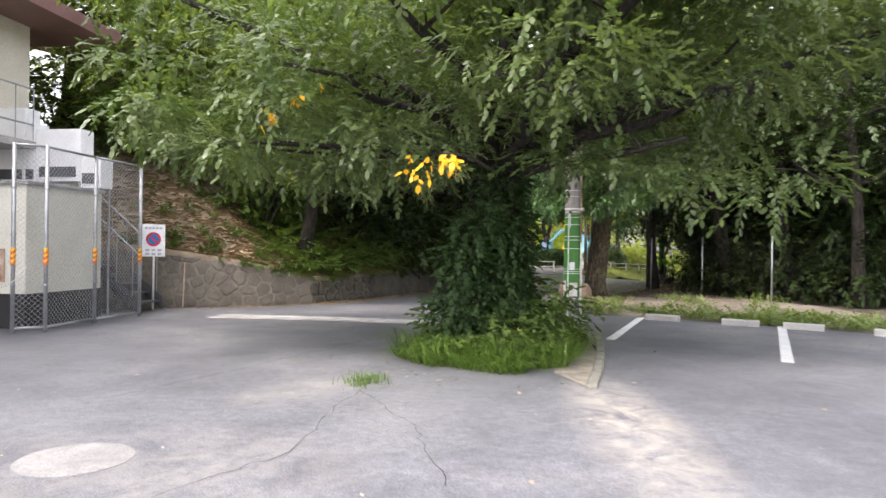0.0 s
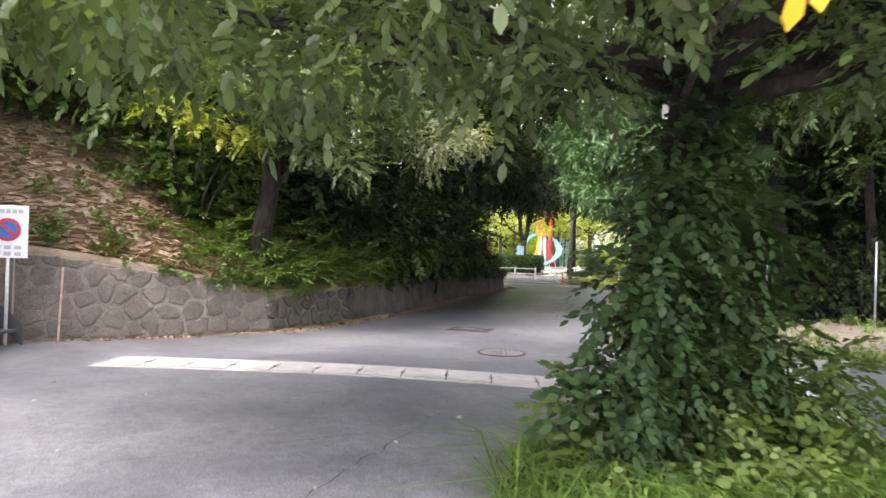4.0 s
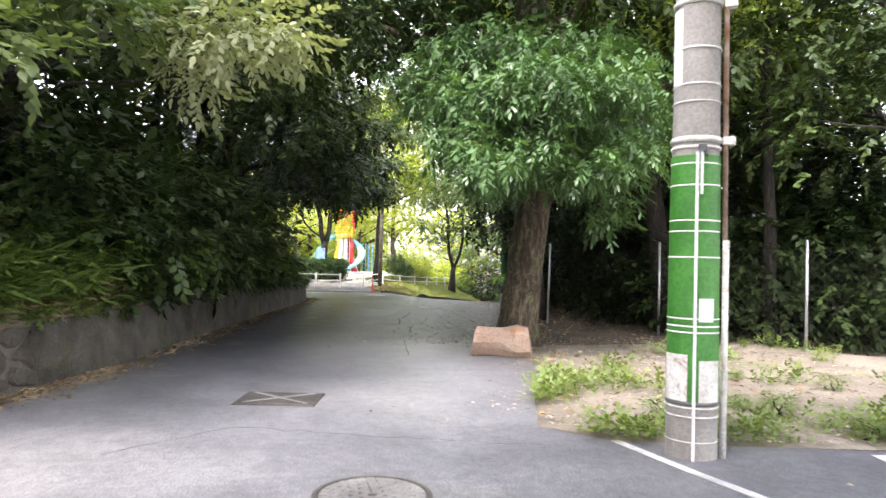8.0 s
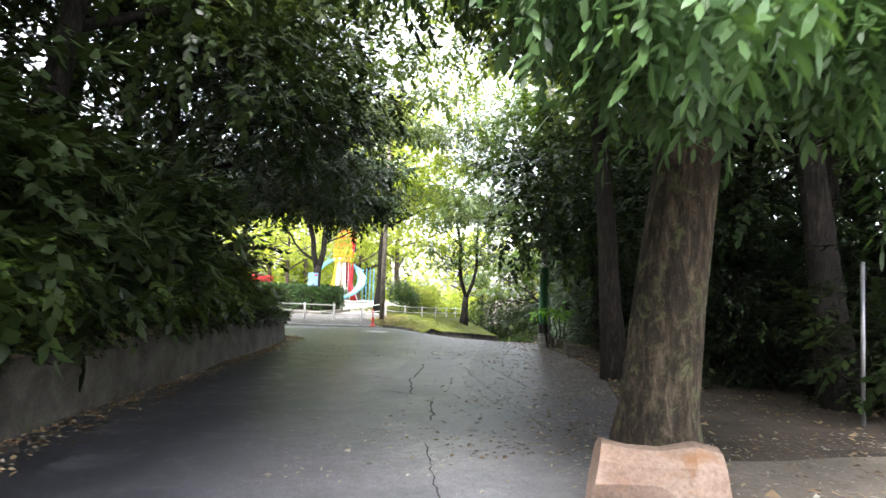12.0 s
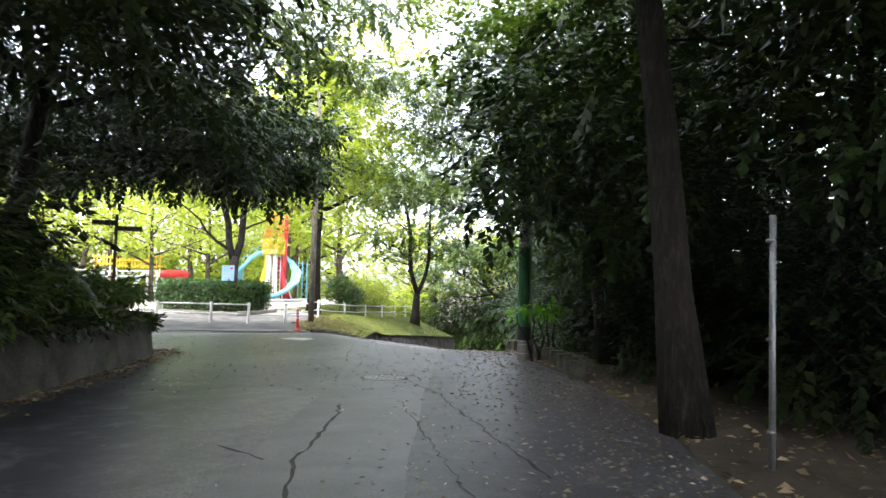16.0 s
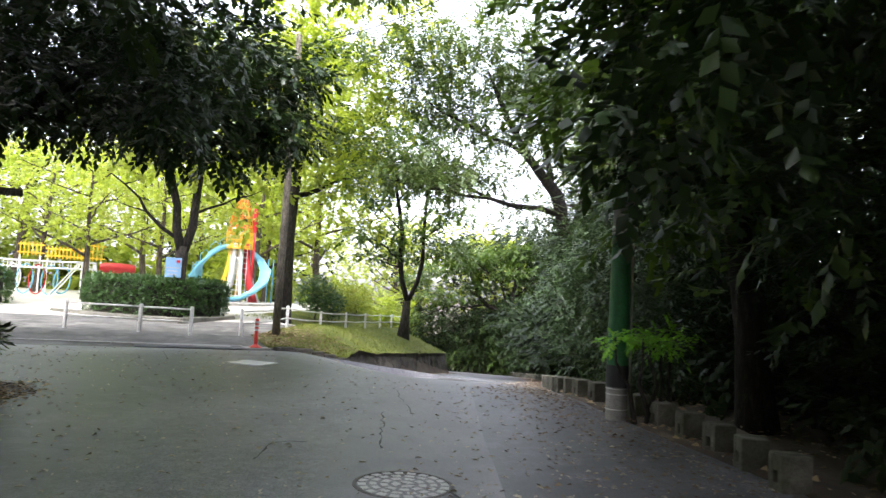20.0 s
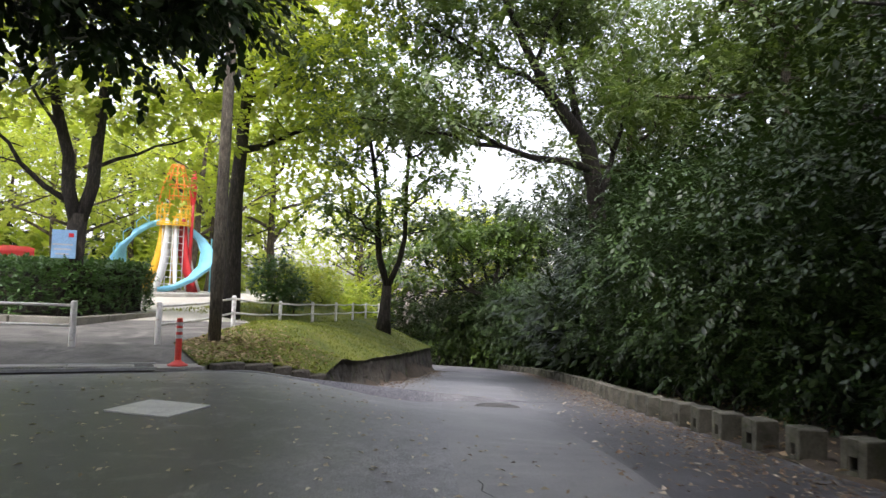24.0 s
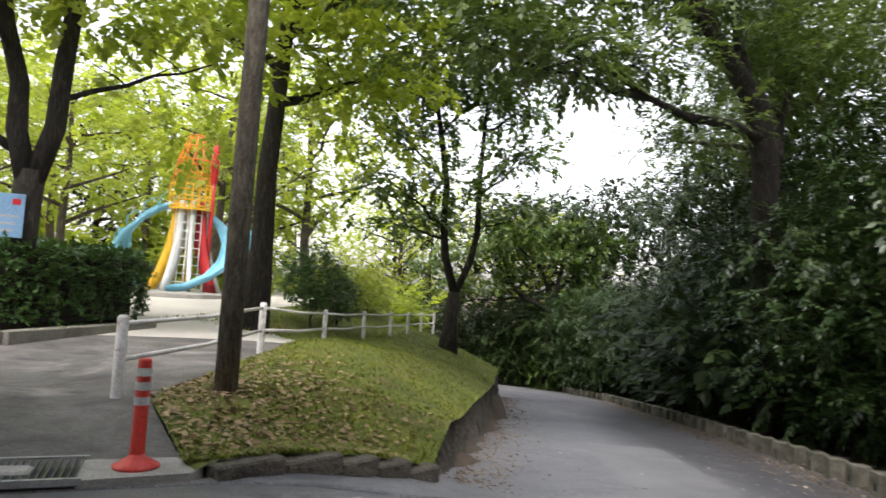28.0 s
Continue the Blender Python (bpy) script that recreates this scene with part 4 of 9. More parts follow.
# ---- the cherry tree in its planted bed, with ivy round the trunk and a twig of yellow leaves
def cherry_tree():
    rnd = random.Random(5)
    base = (0.85, 9.15, 0.0)
    t = thing("cherry_tree", *base, "broad cherry tree with ivy-covered trunk and a few yellow leaves", "tree")
    g = Geo()
    path = [(0, 0, -0.1), (0.02, 0, 0.8), (-0.03, 0.03, 1.7), (0.05, 0.0, 2.6), (-0.02, 0.05, 3.6), (0.05, 0.1, 4.8), (0.2, 0.2, 6.5)]
    trunk_geo(g, path, 0.25, 0.12, 12, 1.4)
    ends = [((0, 0, 2.5), (3.2, -1.2, 3.7), 0.13), ((0, 0, 2.9), (5.6, 0.4, 4.6), 0.15), ((0, 0, 2.7), (-3.6, 0.9, 3.9), 0.12), ((0, 0, 3.1), (-5.0, -1.2, 5.2), 0.13), ((0, 0, 2.6), (0.6, -2.9, 3.4), 0.10), ((0, 0, 3.2), (-1.6, -3.6, 4.6), 0.11),
            ((0, 0, 3.4), (1.6, 3.4, 5.4), 0.12), ((0, 0, 3.6), (3.6, -3.4, 5.6), 0.12), ((0, 0, 3.8), (-2.8, 3.4, 5.9), 0.11), ((0, 0, 4.2), (0.6, -1.6, 6.9), 0.10), ((0, 0, 3.0), (-2.6, -2.2, 3.7), 0.09), ((0, 0, 2.5), (2.2, -1.6, 2.75), 0.08)]
    g.make("trunk", M_BARK_D, t, smooth=True)
    tips = limbs_of(t, ends, rnd, M_BARK_D)
    cl = [(p.x, p.y, max(p.z + 0.15, 3.0), 1.05, 1.05, 0.42) for p in tips] + [(-3.6, -0.6, 3.5, 1.2, 1.2, 0.35), (-4.6, 0.6, 3.6, 1.2, 1.2, 0.35), (-2.6, -1.4, 3.4, 1.0, 1.0, 0.3), (-5.4, -0.6, 4.2, 1.2, 1.2, 0.4), (0, 0, 6.3, 2.4, 2.4, 0.9), (3.4, 0.4, 4.9, 2.0, 2.2, 0.6), (-3.4, 0.2, 4.9, 2.0, 2.2, 0.6), (0.3, 2.6, 4.9, 2.2, 1.6, 0.7), (0.2, -2.6, 4.9, 2.2, 1.4, 0.5)]
    # extra high leaves, mostly out of view, added to shade the crown beneath
    roof = [(1.2 + 2.6 * math.cos(k * 2.4) * (0.35 + 0.25 * (k % 4)), 2.8 * math.sin(k * 2.4) * (0.35 + 0.25 * (k % 4)), 5.4 + 0.35 * (k % 3), 1.3, 1.3, 0.45) for k in range(14)]
    crown("added_shade_leaves", roof + [(4.6, 0.2, 5.4, 1.5, 1.6, 0.5), (5.6, 1.2, 5.0, 1.4, 1.5, 0.5), (3.2, 2.4, 5.6, 1.6, 1.5, 0.5), (2.4, -2.4, 5.5, 1.5, 1.4, 0.5)], 4200, SP_SMALL, M_LEAF_CHERRY, t, 57, 0.2, 0.1)
    boughs = [(-3.0, -2.4, 2.62, 0.5, 0.5, 0.13), (-2.6, -1.4, 2.5, 0.55, 0.5, 0.13), (-1.9, -1.5, 2.62, 0.5, 0.5, 0.14), (-3.7, -1.6, 2.8, 0.6, 0.5, 0.15), (-1.2, -1.0, 2.55, 0.5, 0.45, 0.14), (-3.4, -0.5, 2.7, 0.6, 0.6, 0.15), (-2.2, -0.4, 3.1, 0.6, 0.5, 0.15), (-4.4, -1.0, 3.0, 0.6, 0.6, 0.16), (-1.4, -2.2, 2.85, 0.5, 0.5, 0.14), (-4.2, -2.4, 3.1, 0.6, 0.6, 0.16), (-0.7, -1.8, 2.75, 0.4, 0.4, 0.12), (-5.0, -0.2, 3.1, 0.7, 0.6, 0.18), (-2.4, -2.6, 3.1, 0.6, 0.5, 0.16)]
    for bx, by, bz in ((-3.2, -2.6, 2.68), (-3.9, -1.2, 2.8), (-2.4, -0.6, 2.62), (-4.6, -0.8, 3.05)):
        limb = Geo()
        limb.tube(wobbly((0, 0, 2.75), (bx, by, bz), 6, 0.07, rnd), [0.06, 0.05, 0.042, 0.034, 0.026, 0.018, 0.008], 6)
        limb.make("limb", M_BARK_D, t, smooth=True)
    crown("low_bough_leaves", boughs, 720, SP_CHERRY_N, M_LEAF_CHERRY, t, 58, 0.15, 0.3)
    crown("crown", cl, 5600, SP_CHERRY_N, M_LEAF_CHERRY, t, 51, 0.3, 0.12, keep=lambda p: ~(((p[:, 2] < 3.1) & (p[:, 0] < 0.2) & (p[:, 1] < 2.6)) | ((p[:, 2] < 3.3) & (p[:, 0] > 1.0))))
    low = around(base, [(3.9, 7.6, 2.15, 0.35, 0.35, 0.16), (3.2, 7.6, 2.3, 0.5, 0.4, 0.18), (2.4, 7.7, 2.5, 0.6, 0.4, 0.18), (1.6, 7.8, 2.62, 0.5, 0.4, 0.18), (4.6, 8.4, 2.5, 0.6, 0.5, 0.2), (1.8, 9.4, 2.95, 0.5, 0.5, 0.2), (2.4, 9.1, 2.85, 0.5, 0.5, 0.2), (3.0, 9.4, 2.95, 0.6, 0.5, 0.2), (2.2, 8.4, 2.75, 0.5, 0.4, 0.18), (3.4, 8.7, 2.75, 0.6, 0.5, 0.2), (4.1, 9.4, 3.0, 0.6, 0.6, 0.22), (1.7, 9.0, 3.3, 0.5, 0.5, 0.25), (2.6, 9.8, 3.3, 0.7, 0.6, 0.25), (3.7, 9.9, 3.4, 0.7, 0.6, 0.25)])
    crown("low_branch_leaves", low, 420, SP_CHERRY_N, M_LEAF_CHERRY, t, 55, 0.2, 0.35, label="fresh green leaves on a low drooping branch")
    shoots = [(0.1, 0.1, 0.45, 0.5, 0.55, 0.45), (0.1, 0.0, 1.0, 0.45, 0.48, 0.6), (0.0, 0.0, 1.7, 0.38, 0.4, 0.6), (0.0, 0.05, 2.3, 0.34, 0.34, 0.45), (-0.15, 0.1, 1.4, 0.28, 0.3, 0.4), (-0.42, -0.95, 0.75, 0.33, 0.3, 0.35), (-0.45, -0.85, 1.25, 0.3, 0.3, 0.35), (-0.3, -0.7, 1.75, 0.3, 0.3, 0.32), (0.15, -0.6, 0.9, 0.35, 0.35, 0.4), (0.1, -0.5, 1.6, 0.3, 0.3, 0.42), (-0.6, -1.0, 0.5, 0.35, 0.3, 0.25)]
    crown("ivy", shoots + [(0, 0, 1.2, 0.3, 0.3, 0.7), (0, 0, 2.1, 0.28, 0.28, 0.6)], 1900, SP_IVY, M_LEAF_SHOOT, t, 52, 0.5, 0.35, keep=lambda p: (p[:, 0] < 0.36) & ~((p[:, 1] > -0.45) & (p[:, 0] < -0.28 + 0.7 * np.maximum(p[:, 1], 0)) & ((p[:, 2] > 0.3) | (np.sin(p[:, 2] * 91.7) < 0.3))), label="dark ivy and shoots climbing the trunk")
    yl = Geo()
    twig = [Vector((-0.1, -0.2, 2.55)), Vector((-0.35, -1.6, 2.6)), Vector((-0.5, -3.3, 2.4))]
    yl.tube(twig, [0.03, 0.02, 0.006], 5)
    yl.make("twig", M_BARK, t)
    c = [(-0.75, -3.2, 2.24, 0.1, 0.08, 0.06), (-0.40, -3.42, 2.36, 0.13, 0.1, 0.07), (-0.28, -3.5, 2.33, 0.08, 0.06, 0.05), (-0.68, -3.0, 2.42, 0.06, 0.05, 0.04), (-0.88, -2.9, 2.45, 0.04, 0.03, 0.03)]
    crown("yellow_leaves", c, 19, [spray(3, 0.11, 0.085, 0.052, 0.7, 60, rnd=random.Random(9 + i), oval=True) for i in range(3)], M_LEAF_YELLOW, t, 53, 0.4, 1.0, label="a few bright yellow autumn leaves")
    c2 = [(-2.45, -2.85, 2.95, 0.1, 0.1, 0.05), (-2.2, -2.7, 3.15, 0.1, 0.1, 0.05), (-2.65, -2.9, 2.8, 0.06, 0.06, 0.04), (-2.0, -2.9, 2.9, 0.05, 0.05, 0.04), (-1.9, -2.8, 3.3, 0.06, 0.05, 0.04)]
    crown("yellow_leaves", c2, 9, [spray(2, 0.08, 0.1, 0.055, 0.7, 60, rnd=random.Random(19 + i), oval=True) for i in range(3)], M_LEAF_YELLOW, t, 54, 0.4, 1.0, label="a few yellow leaves")
    return t


cherry_tree()

# ---- tree with the log at its foot
def log_tree():
    rnd = random.Random(6)
    base = (3.2, 20.6, 0.0)
    t = thing("oak_tree", *base, "stout tree with mossy grey trunk and drooping fresh green leaves", "tree")
    g = Geo()
    path = [(0, 0, -0.1), (0.03, 0, 0.5), (0.12, 0, 1.4), (0.28, 0, 2.6), (0.36, 0.1, 4.0), (0.3, 0.2, 6.0), (0.2, 0.3, 9.0)]
    trunk_geo(g, path, 0.36, 0.2, 14, 1.25)
    ends = [((0.2, 0, 2.6), (-1.9, -2.4, 3.0), 0.1), ((0.2, 0, 3.2), (-0.7, -2.6, 3.8), 0.1), ((0.2, 0, 2.9), (0.7, -2.2, 3.2), 0.1), ((0.25, 0, 3.8), (3.0, -0.2, 4.8), 0.13), ((0.25, 0, 4.2), (-3.2, 0.6, 5.6), 0.13), ((0.3, 0, 5.0), (-1.5, -2.4, 6.6), 0.12), ((0.3, 0, 5.4), (2.0, -1.8, 6.8), 0.12), ((0.3, 0, 6.5), (0, 0, 9.5), 0.12), ((0.2, 0, 4.5), (0.2, 2.6, 5.8), 0.1)]
    g.make("trunk", M_BARK_OAK, t, smooth=True)
    tips = limbs_of(t, ends, rnd, M_BARK_OAK)
    front = around(base, [(1.6, 17.7, 2.7, 0.4, 0.45, 0.26), (1.45, 18.3, 3.05, 0.42, 0.5, 0.3), (2.0, 18.5, 2.6, 0.42, 0.45, 0.24), (2.4, 18.2, 2.9, 0.6, 0.55, 0.35), (3.1, 18.2, 2.75, 0.5, 0.5, 0.3), (3.75, 18.6, 2.4, 0.35, 0.35, 0.4), (3.7, 18.3, 3.0, 0.6, 0.5, 0.3), (1.6, 18.3, 3.6, 0.55, 0.5, 0.35), (2.5, 18.0, 3.75, 0.8, 0.6, 0.4), (3.5, 18.2, 3.9, 0.8, 0.7, 0.4), (1.95, 19.2, 3.2, 0.6, 0.6, 0.4), (2.8, 19.2, 3.2, 0.8, 0.6, 0.4), (4.2, 19.3, 3.2, 0.7, 0.7, 0.4), (1.4, 19.6, 4.0, 0.7, 0.8, 0.45), (2.2, 19.2, 4.4, 1.1, 0.9, 0.5), (3.6, 19.4, 4.6, 1.1, 0.9, 0.5), (5.0, 20.2, 3.8, 0.9, 0.9, 0.45)])
    crown("crown", front, 3800, SP_OAK, M_LEAF_OAK, t, 61, 0.35, 0.45)
    upper = [(p.x, p.y, max(p.z, 4.9), 1.0, 1.0, 0.6) for p in tips[12:]] + [(0.2, 0, 8.5, 2.2, 2.2, 1.4), (0.2, -1, 6.2, 2.2, 1.8, 0.9)]
    crown("upper_crown", upper, 1700, SP_BROAD, M_LEAF_WOODS, t, 62, 0.5, 0.3, label="dark dense upper crown")
    return t


log_tree()

# ---- branches overhanging the lane from the bank
make_tree("bank_tree", bank_near(-5.4, 18.2), 7.0, 0.2, 1.9, 2.9, 1.2, 1900, SP_SMALL, M_LEAF_CHERRY, M_BARK, "tree on the bank with small leaves overhanging the lane", 71, (0.6, -0.4), 8)


def branch_tree(name, base, lean, r, clumps, n, sprays, leaf, bark, label, seed):
    """A small tree whose stout trunk carries crooked limbs out to each leafy clump."""
    rnd = random.Random(seed)
    t = thing(name, *base, label, "tree")
    g = Geo()
    path = [Vector((lean[0] * f ** 1.5, lean[1] * f ** 1.5, lean[2] * f - (0.2 if f == 0 else 0))) + Vector((rnd.uniform(-1, 1), rnd.uniform(-1, 1), 0)) * r * 0.3 for f in (0, 0.25, 0.5, 0.75, 1.0)]
    trunk_geo(g, path, r, r * 0.6, 12)
    g.make("trunk", bark, t, smooth=True)
    for c in clumps:
        s = path[rnd.choice((2, 3, 4))]
        e = Vector(c[:3])
        k = s.lerp(e, 0.45) + Vector((rnd.uniform(-0.2, 0.2), rnd.uniform(-0.2, 0.2), rnd.uniform(0.1, 0.4)))
        g = Geo()
        pts = wobbly(s, k, 3, 0.05, rnd) + wobbly(k, e, 3, 0.05, rnd)[1:]
        g.tube(pts, [r * q for q in (0.34, 0.29, 0.24, 0.19, 0.14, 0.09, 0.04)], 6)
        g.make("limb", bark, t, smooth=True)
    crown("crown", clumps, n, sprays, leaf, t, seed, 0.3, 0.2)
    return t


ov = bank_near(-4.6, 16.1)
branch_tree("overhanging_tree", ov, (0.3, -0.2, 2.6), 0.2, around(ov, [(-2.8, 15.0, 2.85, 0.45, 0.5, 0.18), (-3.4, 15.3, 3.15, 0.6, 0.6, 0.2), (-2.4, 16.3, 3.6, 0.5, 0.5, 0.2), (-3.2, 16.2, 3.8, 0.7, 0.7, 0.25), (-3.9, 15.6, 3.6, 0.7, 0.7, 0.25), (-2.8, 16.8, 4.4, 0.8, 0.8, 0.3), (-4.2, 16.2, 4.4, 0.9, 0.8, 0.35), (-3.4, 14.4, 4.0, 0.7, 0.7, 0.25), (-4.6, 15.0, 4.2, 0.8, 0.8, 0.3), (-2.0, 15.4, 4.6, 0.8, 0.8, 0.3)]), 980, SP_SMALL, M_LEAF_CHERRY, M_BARK_D, "small dark tree on the bank with branches over the lane", 75)
pb = bank_near(-4.9, 19.6)
branch_tree("pale_branch_tree", pb, (0.8, -0.8, 1.9), 0.1, around(pb, [(-1.35, 16.5, 3.5, 0.36, 0.34, 0.24), (-0.85, 16.6, 3.6, 0.26, 0.3, 0.2), (-1.75, 17.0, 3.2, 0.26, 0.3, 0.18), (-1.15, 16.9, 3.85, 0.34, 0.34, 0.22), (-1.7, 17.1, 3.7, 0.34, 0.34, 0.25)]), 190, SP_CHERRY_N, M_LEAF_PALE, M_BARK_D, "small tree with pale green seed heads on the bank", 72)
yb = bank_near(-6.2, 16.6)
bush("yellow_green_shrub", yb, around(yb, [(-6.2, 15.6, 3.85, 0.4, 0.4, 0.2), (-5.6, 15.6, 3.65, 0.45, 0.4, 0.22), (-5.0, 15.5, 3.45, 0.45, 0.4, 0.2), (-4.6, 15.4, 3.3, 0.3, 0.3, 0.16)]), 115, SP_SMALL, M_LEAF_YGREEN, "yellow-green branch of leaves hanging from the bank", 73)
ab = on_bank(9.5, 2.0)
make_tree("arching_bank_tree", ab, 8.5, 0.24, 3.0, 3.0, 1.2, 4300, SP_CHERRY, M_LEAF_CHERRY, M_BARK_D, "dark tree on the bank whose boughs arch over the lane", 76, (0.9, 0.3), 9,
          extra=around(ab, [(0.2, 25.5, 6.4, 1.3, 1.5, 0.6), (1.6, 26.5, 7.0, 1.4, 1.4, 0.6), (3.0, 27.5, 7.4, 1.4, 1.4, 0.6), (0.6, 28.5, 6.4, 1.4, 1.4, 0.7), (2.0, 30.0, 7.0, 1.5, 1.4, 0.6), (3.6, 30.5, 7.6, 1.4, 1.4, 0.6), (1.0, 32.0, 6.4, 1.4, 1.4, 0.7), (2.6, 33.5, 7.2, 1.5, 1.4, 0.6), (0.4, 22.5, 6.8, 1.4, 1.4, 0.6), (1.6, 20.0, 7.2, 1.4, 1.4, 0.6), (-0.4, 18.0, 6.8, 1.3, 1.3, 0.6), (0.3, 21.0, 7.0, 1.1, 1.1, 0.5), (1.2, 22.0, 7.4, 1.2, 1.2, 0.5), (1.5, 20.5, 6.5, 1.0, 1.0, 0.5), (-0.4, 20.4, 6.6, 1.1, 1.1, 0.5)]))
cb = (8.0, 23.4, -0.05)
make_tree("spreading_tree", cb, 11.0, 0.26, 4.2, 3.8, 1.6, 6000, SP_CHERRY, M_LEAF_BANK, M_BARK_D, "tall tree whose wide crown roofs the lane", 77, (-1.2, 0.6), 10, low=5.0,
          extra=around(cb, [(x, y, z, 1.7, 1.7, 0.55) for x, y, z in [(6.4, 21.0, 8.2), (5.0, 19.0, 8.6), (3.6, 23.4, 8.4), (5.4, 24.4, 8.0), (1.8, 24.2, 8.6), (4.2, 26.6, 8.2), (6.2, 27.4, 7.6), (2.6, 28.6, 8.4), (5.0, 29.6, 8.0), (4.6, 32.0, 7.8), (6.4, 31.2, 7.4), (3.2, 21.0, 9.0), (1.2, 21.8, 8.6), (6.6, 34.0, 7.6), (4.6, 34.6, 7.9)]]))
ab = on_bank(10.2, 1.6)
make_tree("arching_bank_tree", ab, 8.0, 0.2, 2.6, 2.8, 1.25, 4000, SP_BROAD, M_LEAF_WOODS, M_BARK_D, "dark tree on the bank whose low boughs shade the lane", 78, (0.8, 0.2), 9, low=2.4,
          extra=around(ab, [(-1.6, 19.4, 5.0, 1.1, 1.2, 0.7), (-0.4, 19.8, 5.4, 1.2, 1.2, 0.7), (0.8, 20.2, 5.6, 1.2, 1.2, 0.7), (-1.0, 22.0, 5.6, 1.2, 1.2, 0.7), (0.4, 22.6, 5.8, 1.2, 1.2, 0.7), (1.4, 21.4, 6.0, 1.2, 1.2, 0.7), (1.8, 24.6, 6.2, 1.2, 1.2, 0.7), (-0.6, 24.0, 4.4, 1.1, 1.2, 0.7), (-0.2, 26.6, 4.6, 1.1, 1.2, 0.7), (0.2, 29.0, 4.4, 1.0, 1.2, 0.7), (0.8, 31.4, 4.4, 1.0, 1.1, 0.7), (1.4, 33.4, 4.6, 1.0, 1.1, 0.7), (1.0, 27.8, 5.4, 1.2, 1.2, 0.7), (-1.0, 21.4, 4.8, 1.1, 1.2, 0.7), (1.6, 30.4, 5.6, 1.2, 1.2, 0.7)]))
BANKBUSH = bush("bank_shrub", (0, 0, 0), [(0, 0, 0.5, 0.8, 0.8, 0.6), (0.5, 0.4, 0.9, 0.7, 0.7, 0.6), (-0.5, -0.3, 0.8, 0.7, 0.7, 0.6), (0.1, -0.6, 0.4, 0.7, 0.7, 0.5), (-0.2, 0.5, 1.3, 0.6, 0.6, 0.5)], 230, SP_BROAD, M_LEAF_WOODS, "dark leafy shrub growing on the bank", 74, group="shrubs on the bank")
spots = [(*on_bank(u, d), s) for u, d, s in [(7.7, 1.2, 0.8), (8.2, 0.8, 1.0), (8.45, 1.0, 1.1), (8.75, 0.9, 1.2), (9.05, 1.0, 1.3), (9.35, 0.9, 1.3), (9.65, 1.0, 1.3), (9.95, 0.9, 1.2), (10.3, 1.0, 1.1), (10.7, 1.0, 0.7), (11.1, 1.2, 0.6), (7.4, 2.8, 1.1), (8.3, 2.3, 1.6), (9.2, 2.4, 1.7), (10.1, 2.3, 1.3)]]
for i, (x, y, z, s) in enumerate(spots):
    q = BANKBUSH if i == 0 else copy_thing(BANKBUSH, pose(0, 0, 0))
    q.matrix_basis = Matrix.Translation((x, y, z)) @ Matrix.Rotation(i * 1.9, 4, "Z") @ Matrix.Diagonal((s, s, s, 1))

UNDERBUSH = bush("bank_shrub", (0, 0, 0), [(0, 0, 0.4, 0.7, 0.7, 0.45), (0.5, 0.4, 0.7, 0.6, 0.6, 0.4), (-0.5, -0.3, 0.6, 0.6, 0.6, 0.4), (0.1, -0.6, 0.35, 0.6, 0.6, 0.35)], 230, SP_SMALL, M_LEAF_UNDER, "mid-green leafy shrub spilling over the mossy wall", 85, group="shrubs on the bank")
for i, (u, d, s) in enumerate([(7.9, 0.6, 0.7), (8.5, 0.55, 0.8), (8.9, 0.5, 0.8), (9.25, 0.5, 0.9), (9.55, 0.5, 0.9), (9.85, 0.5, 0.9), (10.15, 0.5, 0.9), (10.5, 0.5, 0.7), (10.9, 0.6, 0.6), (11.3, 0.7, 0.5), (11.7, 0.6, 0.45), (12.0, 0.7, 0.45), (12.5, 0.6, 0.4), (10.0, 1.6, 1.0), (10.8, 1.7, 0.7), (11.5, 1.6, 0.6)]):
    q = UNDERBUSH if i == 0 else copy_thing(UNDERBUSH, pose(0, 0, 0))
    q.matrix_basis = Matrix.Translation(on_bank(u, d)) @ Matrix.Rotation(i * 2.3, 4, "Z") @ Matrix.Diagonal((s, s, s, 1))

light_spots = [(*bank_near(x, y), s) for x, y, s in [(-6.6, 16.8, 1.2), (-8.2, 17.0, 1.3), (-9.6, 16.6, 1.4), (-10.8, 15.4, 1.3), (-12.0, 14.6, 1.4), (-7.4, 18.6, 1.5), (-9.4, 18.8, 1.6), (-5.8, 17.4, 1.0)]]
LIGHTBUSH = bush("bank_bush", (0, 0, 0), [(0, 0, 0.5, 0.8, 0.8, 0.6), (0.5, 0.4, 1.0, 0.7, 0.7, 0.6), (-0.5, -0.3, 0.9, 0.7, 0.7, 0.6), (-0.2, 0.5, 1.4, 0.6, 0.6, 0.5)], 240, SP_CHERRY, M_LEAF_UNDER, "leafy mid-green bush on the upper bank", 79, group="bushes on the upper bank")
for i, (x, y, z, s) in enumerate(light_spots):
    q = LIGHTBUSH if i == 0 else copy_thing(LIGHTBUSH, pose(0, 0, 0))
    q.matrix_basis = Matrix.Translation((x, y, z)) @ Matrix.Rotation(i * 1.9, 4, "Z") @ Matrix.Diagonal((s, s, s, 1))

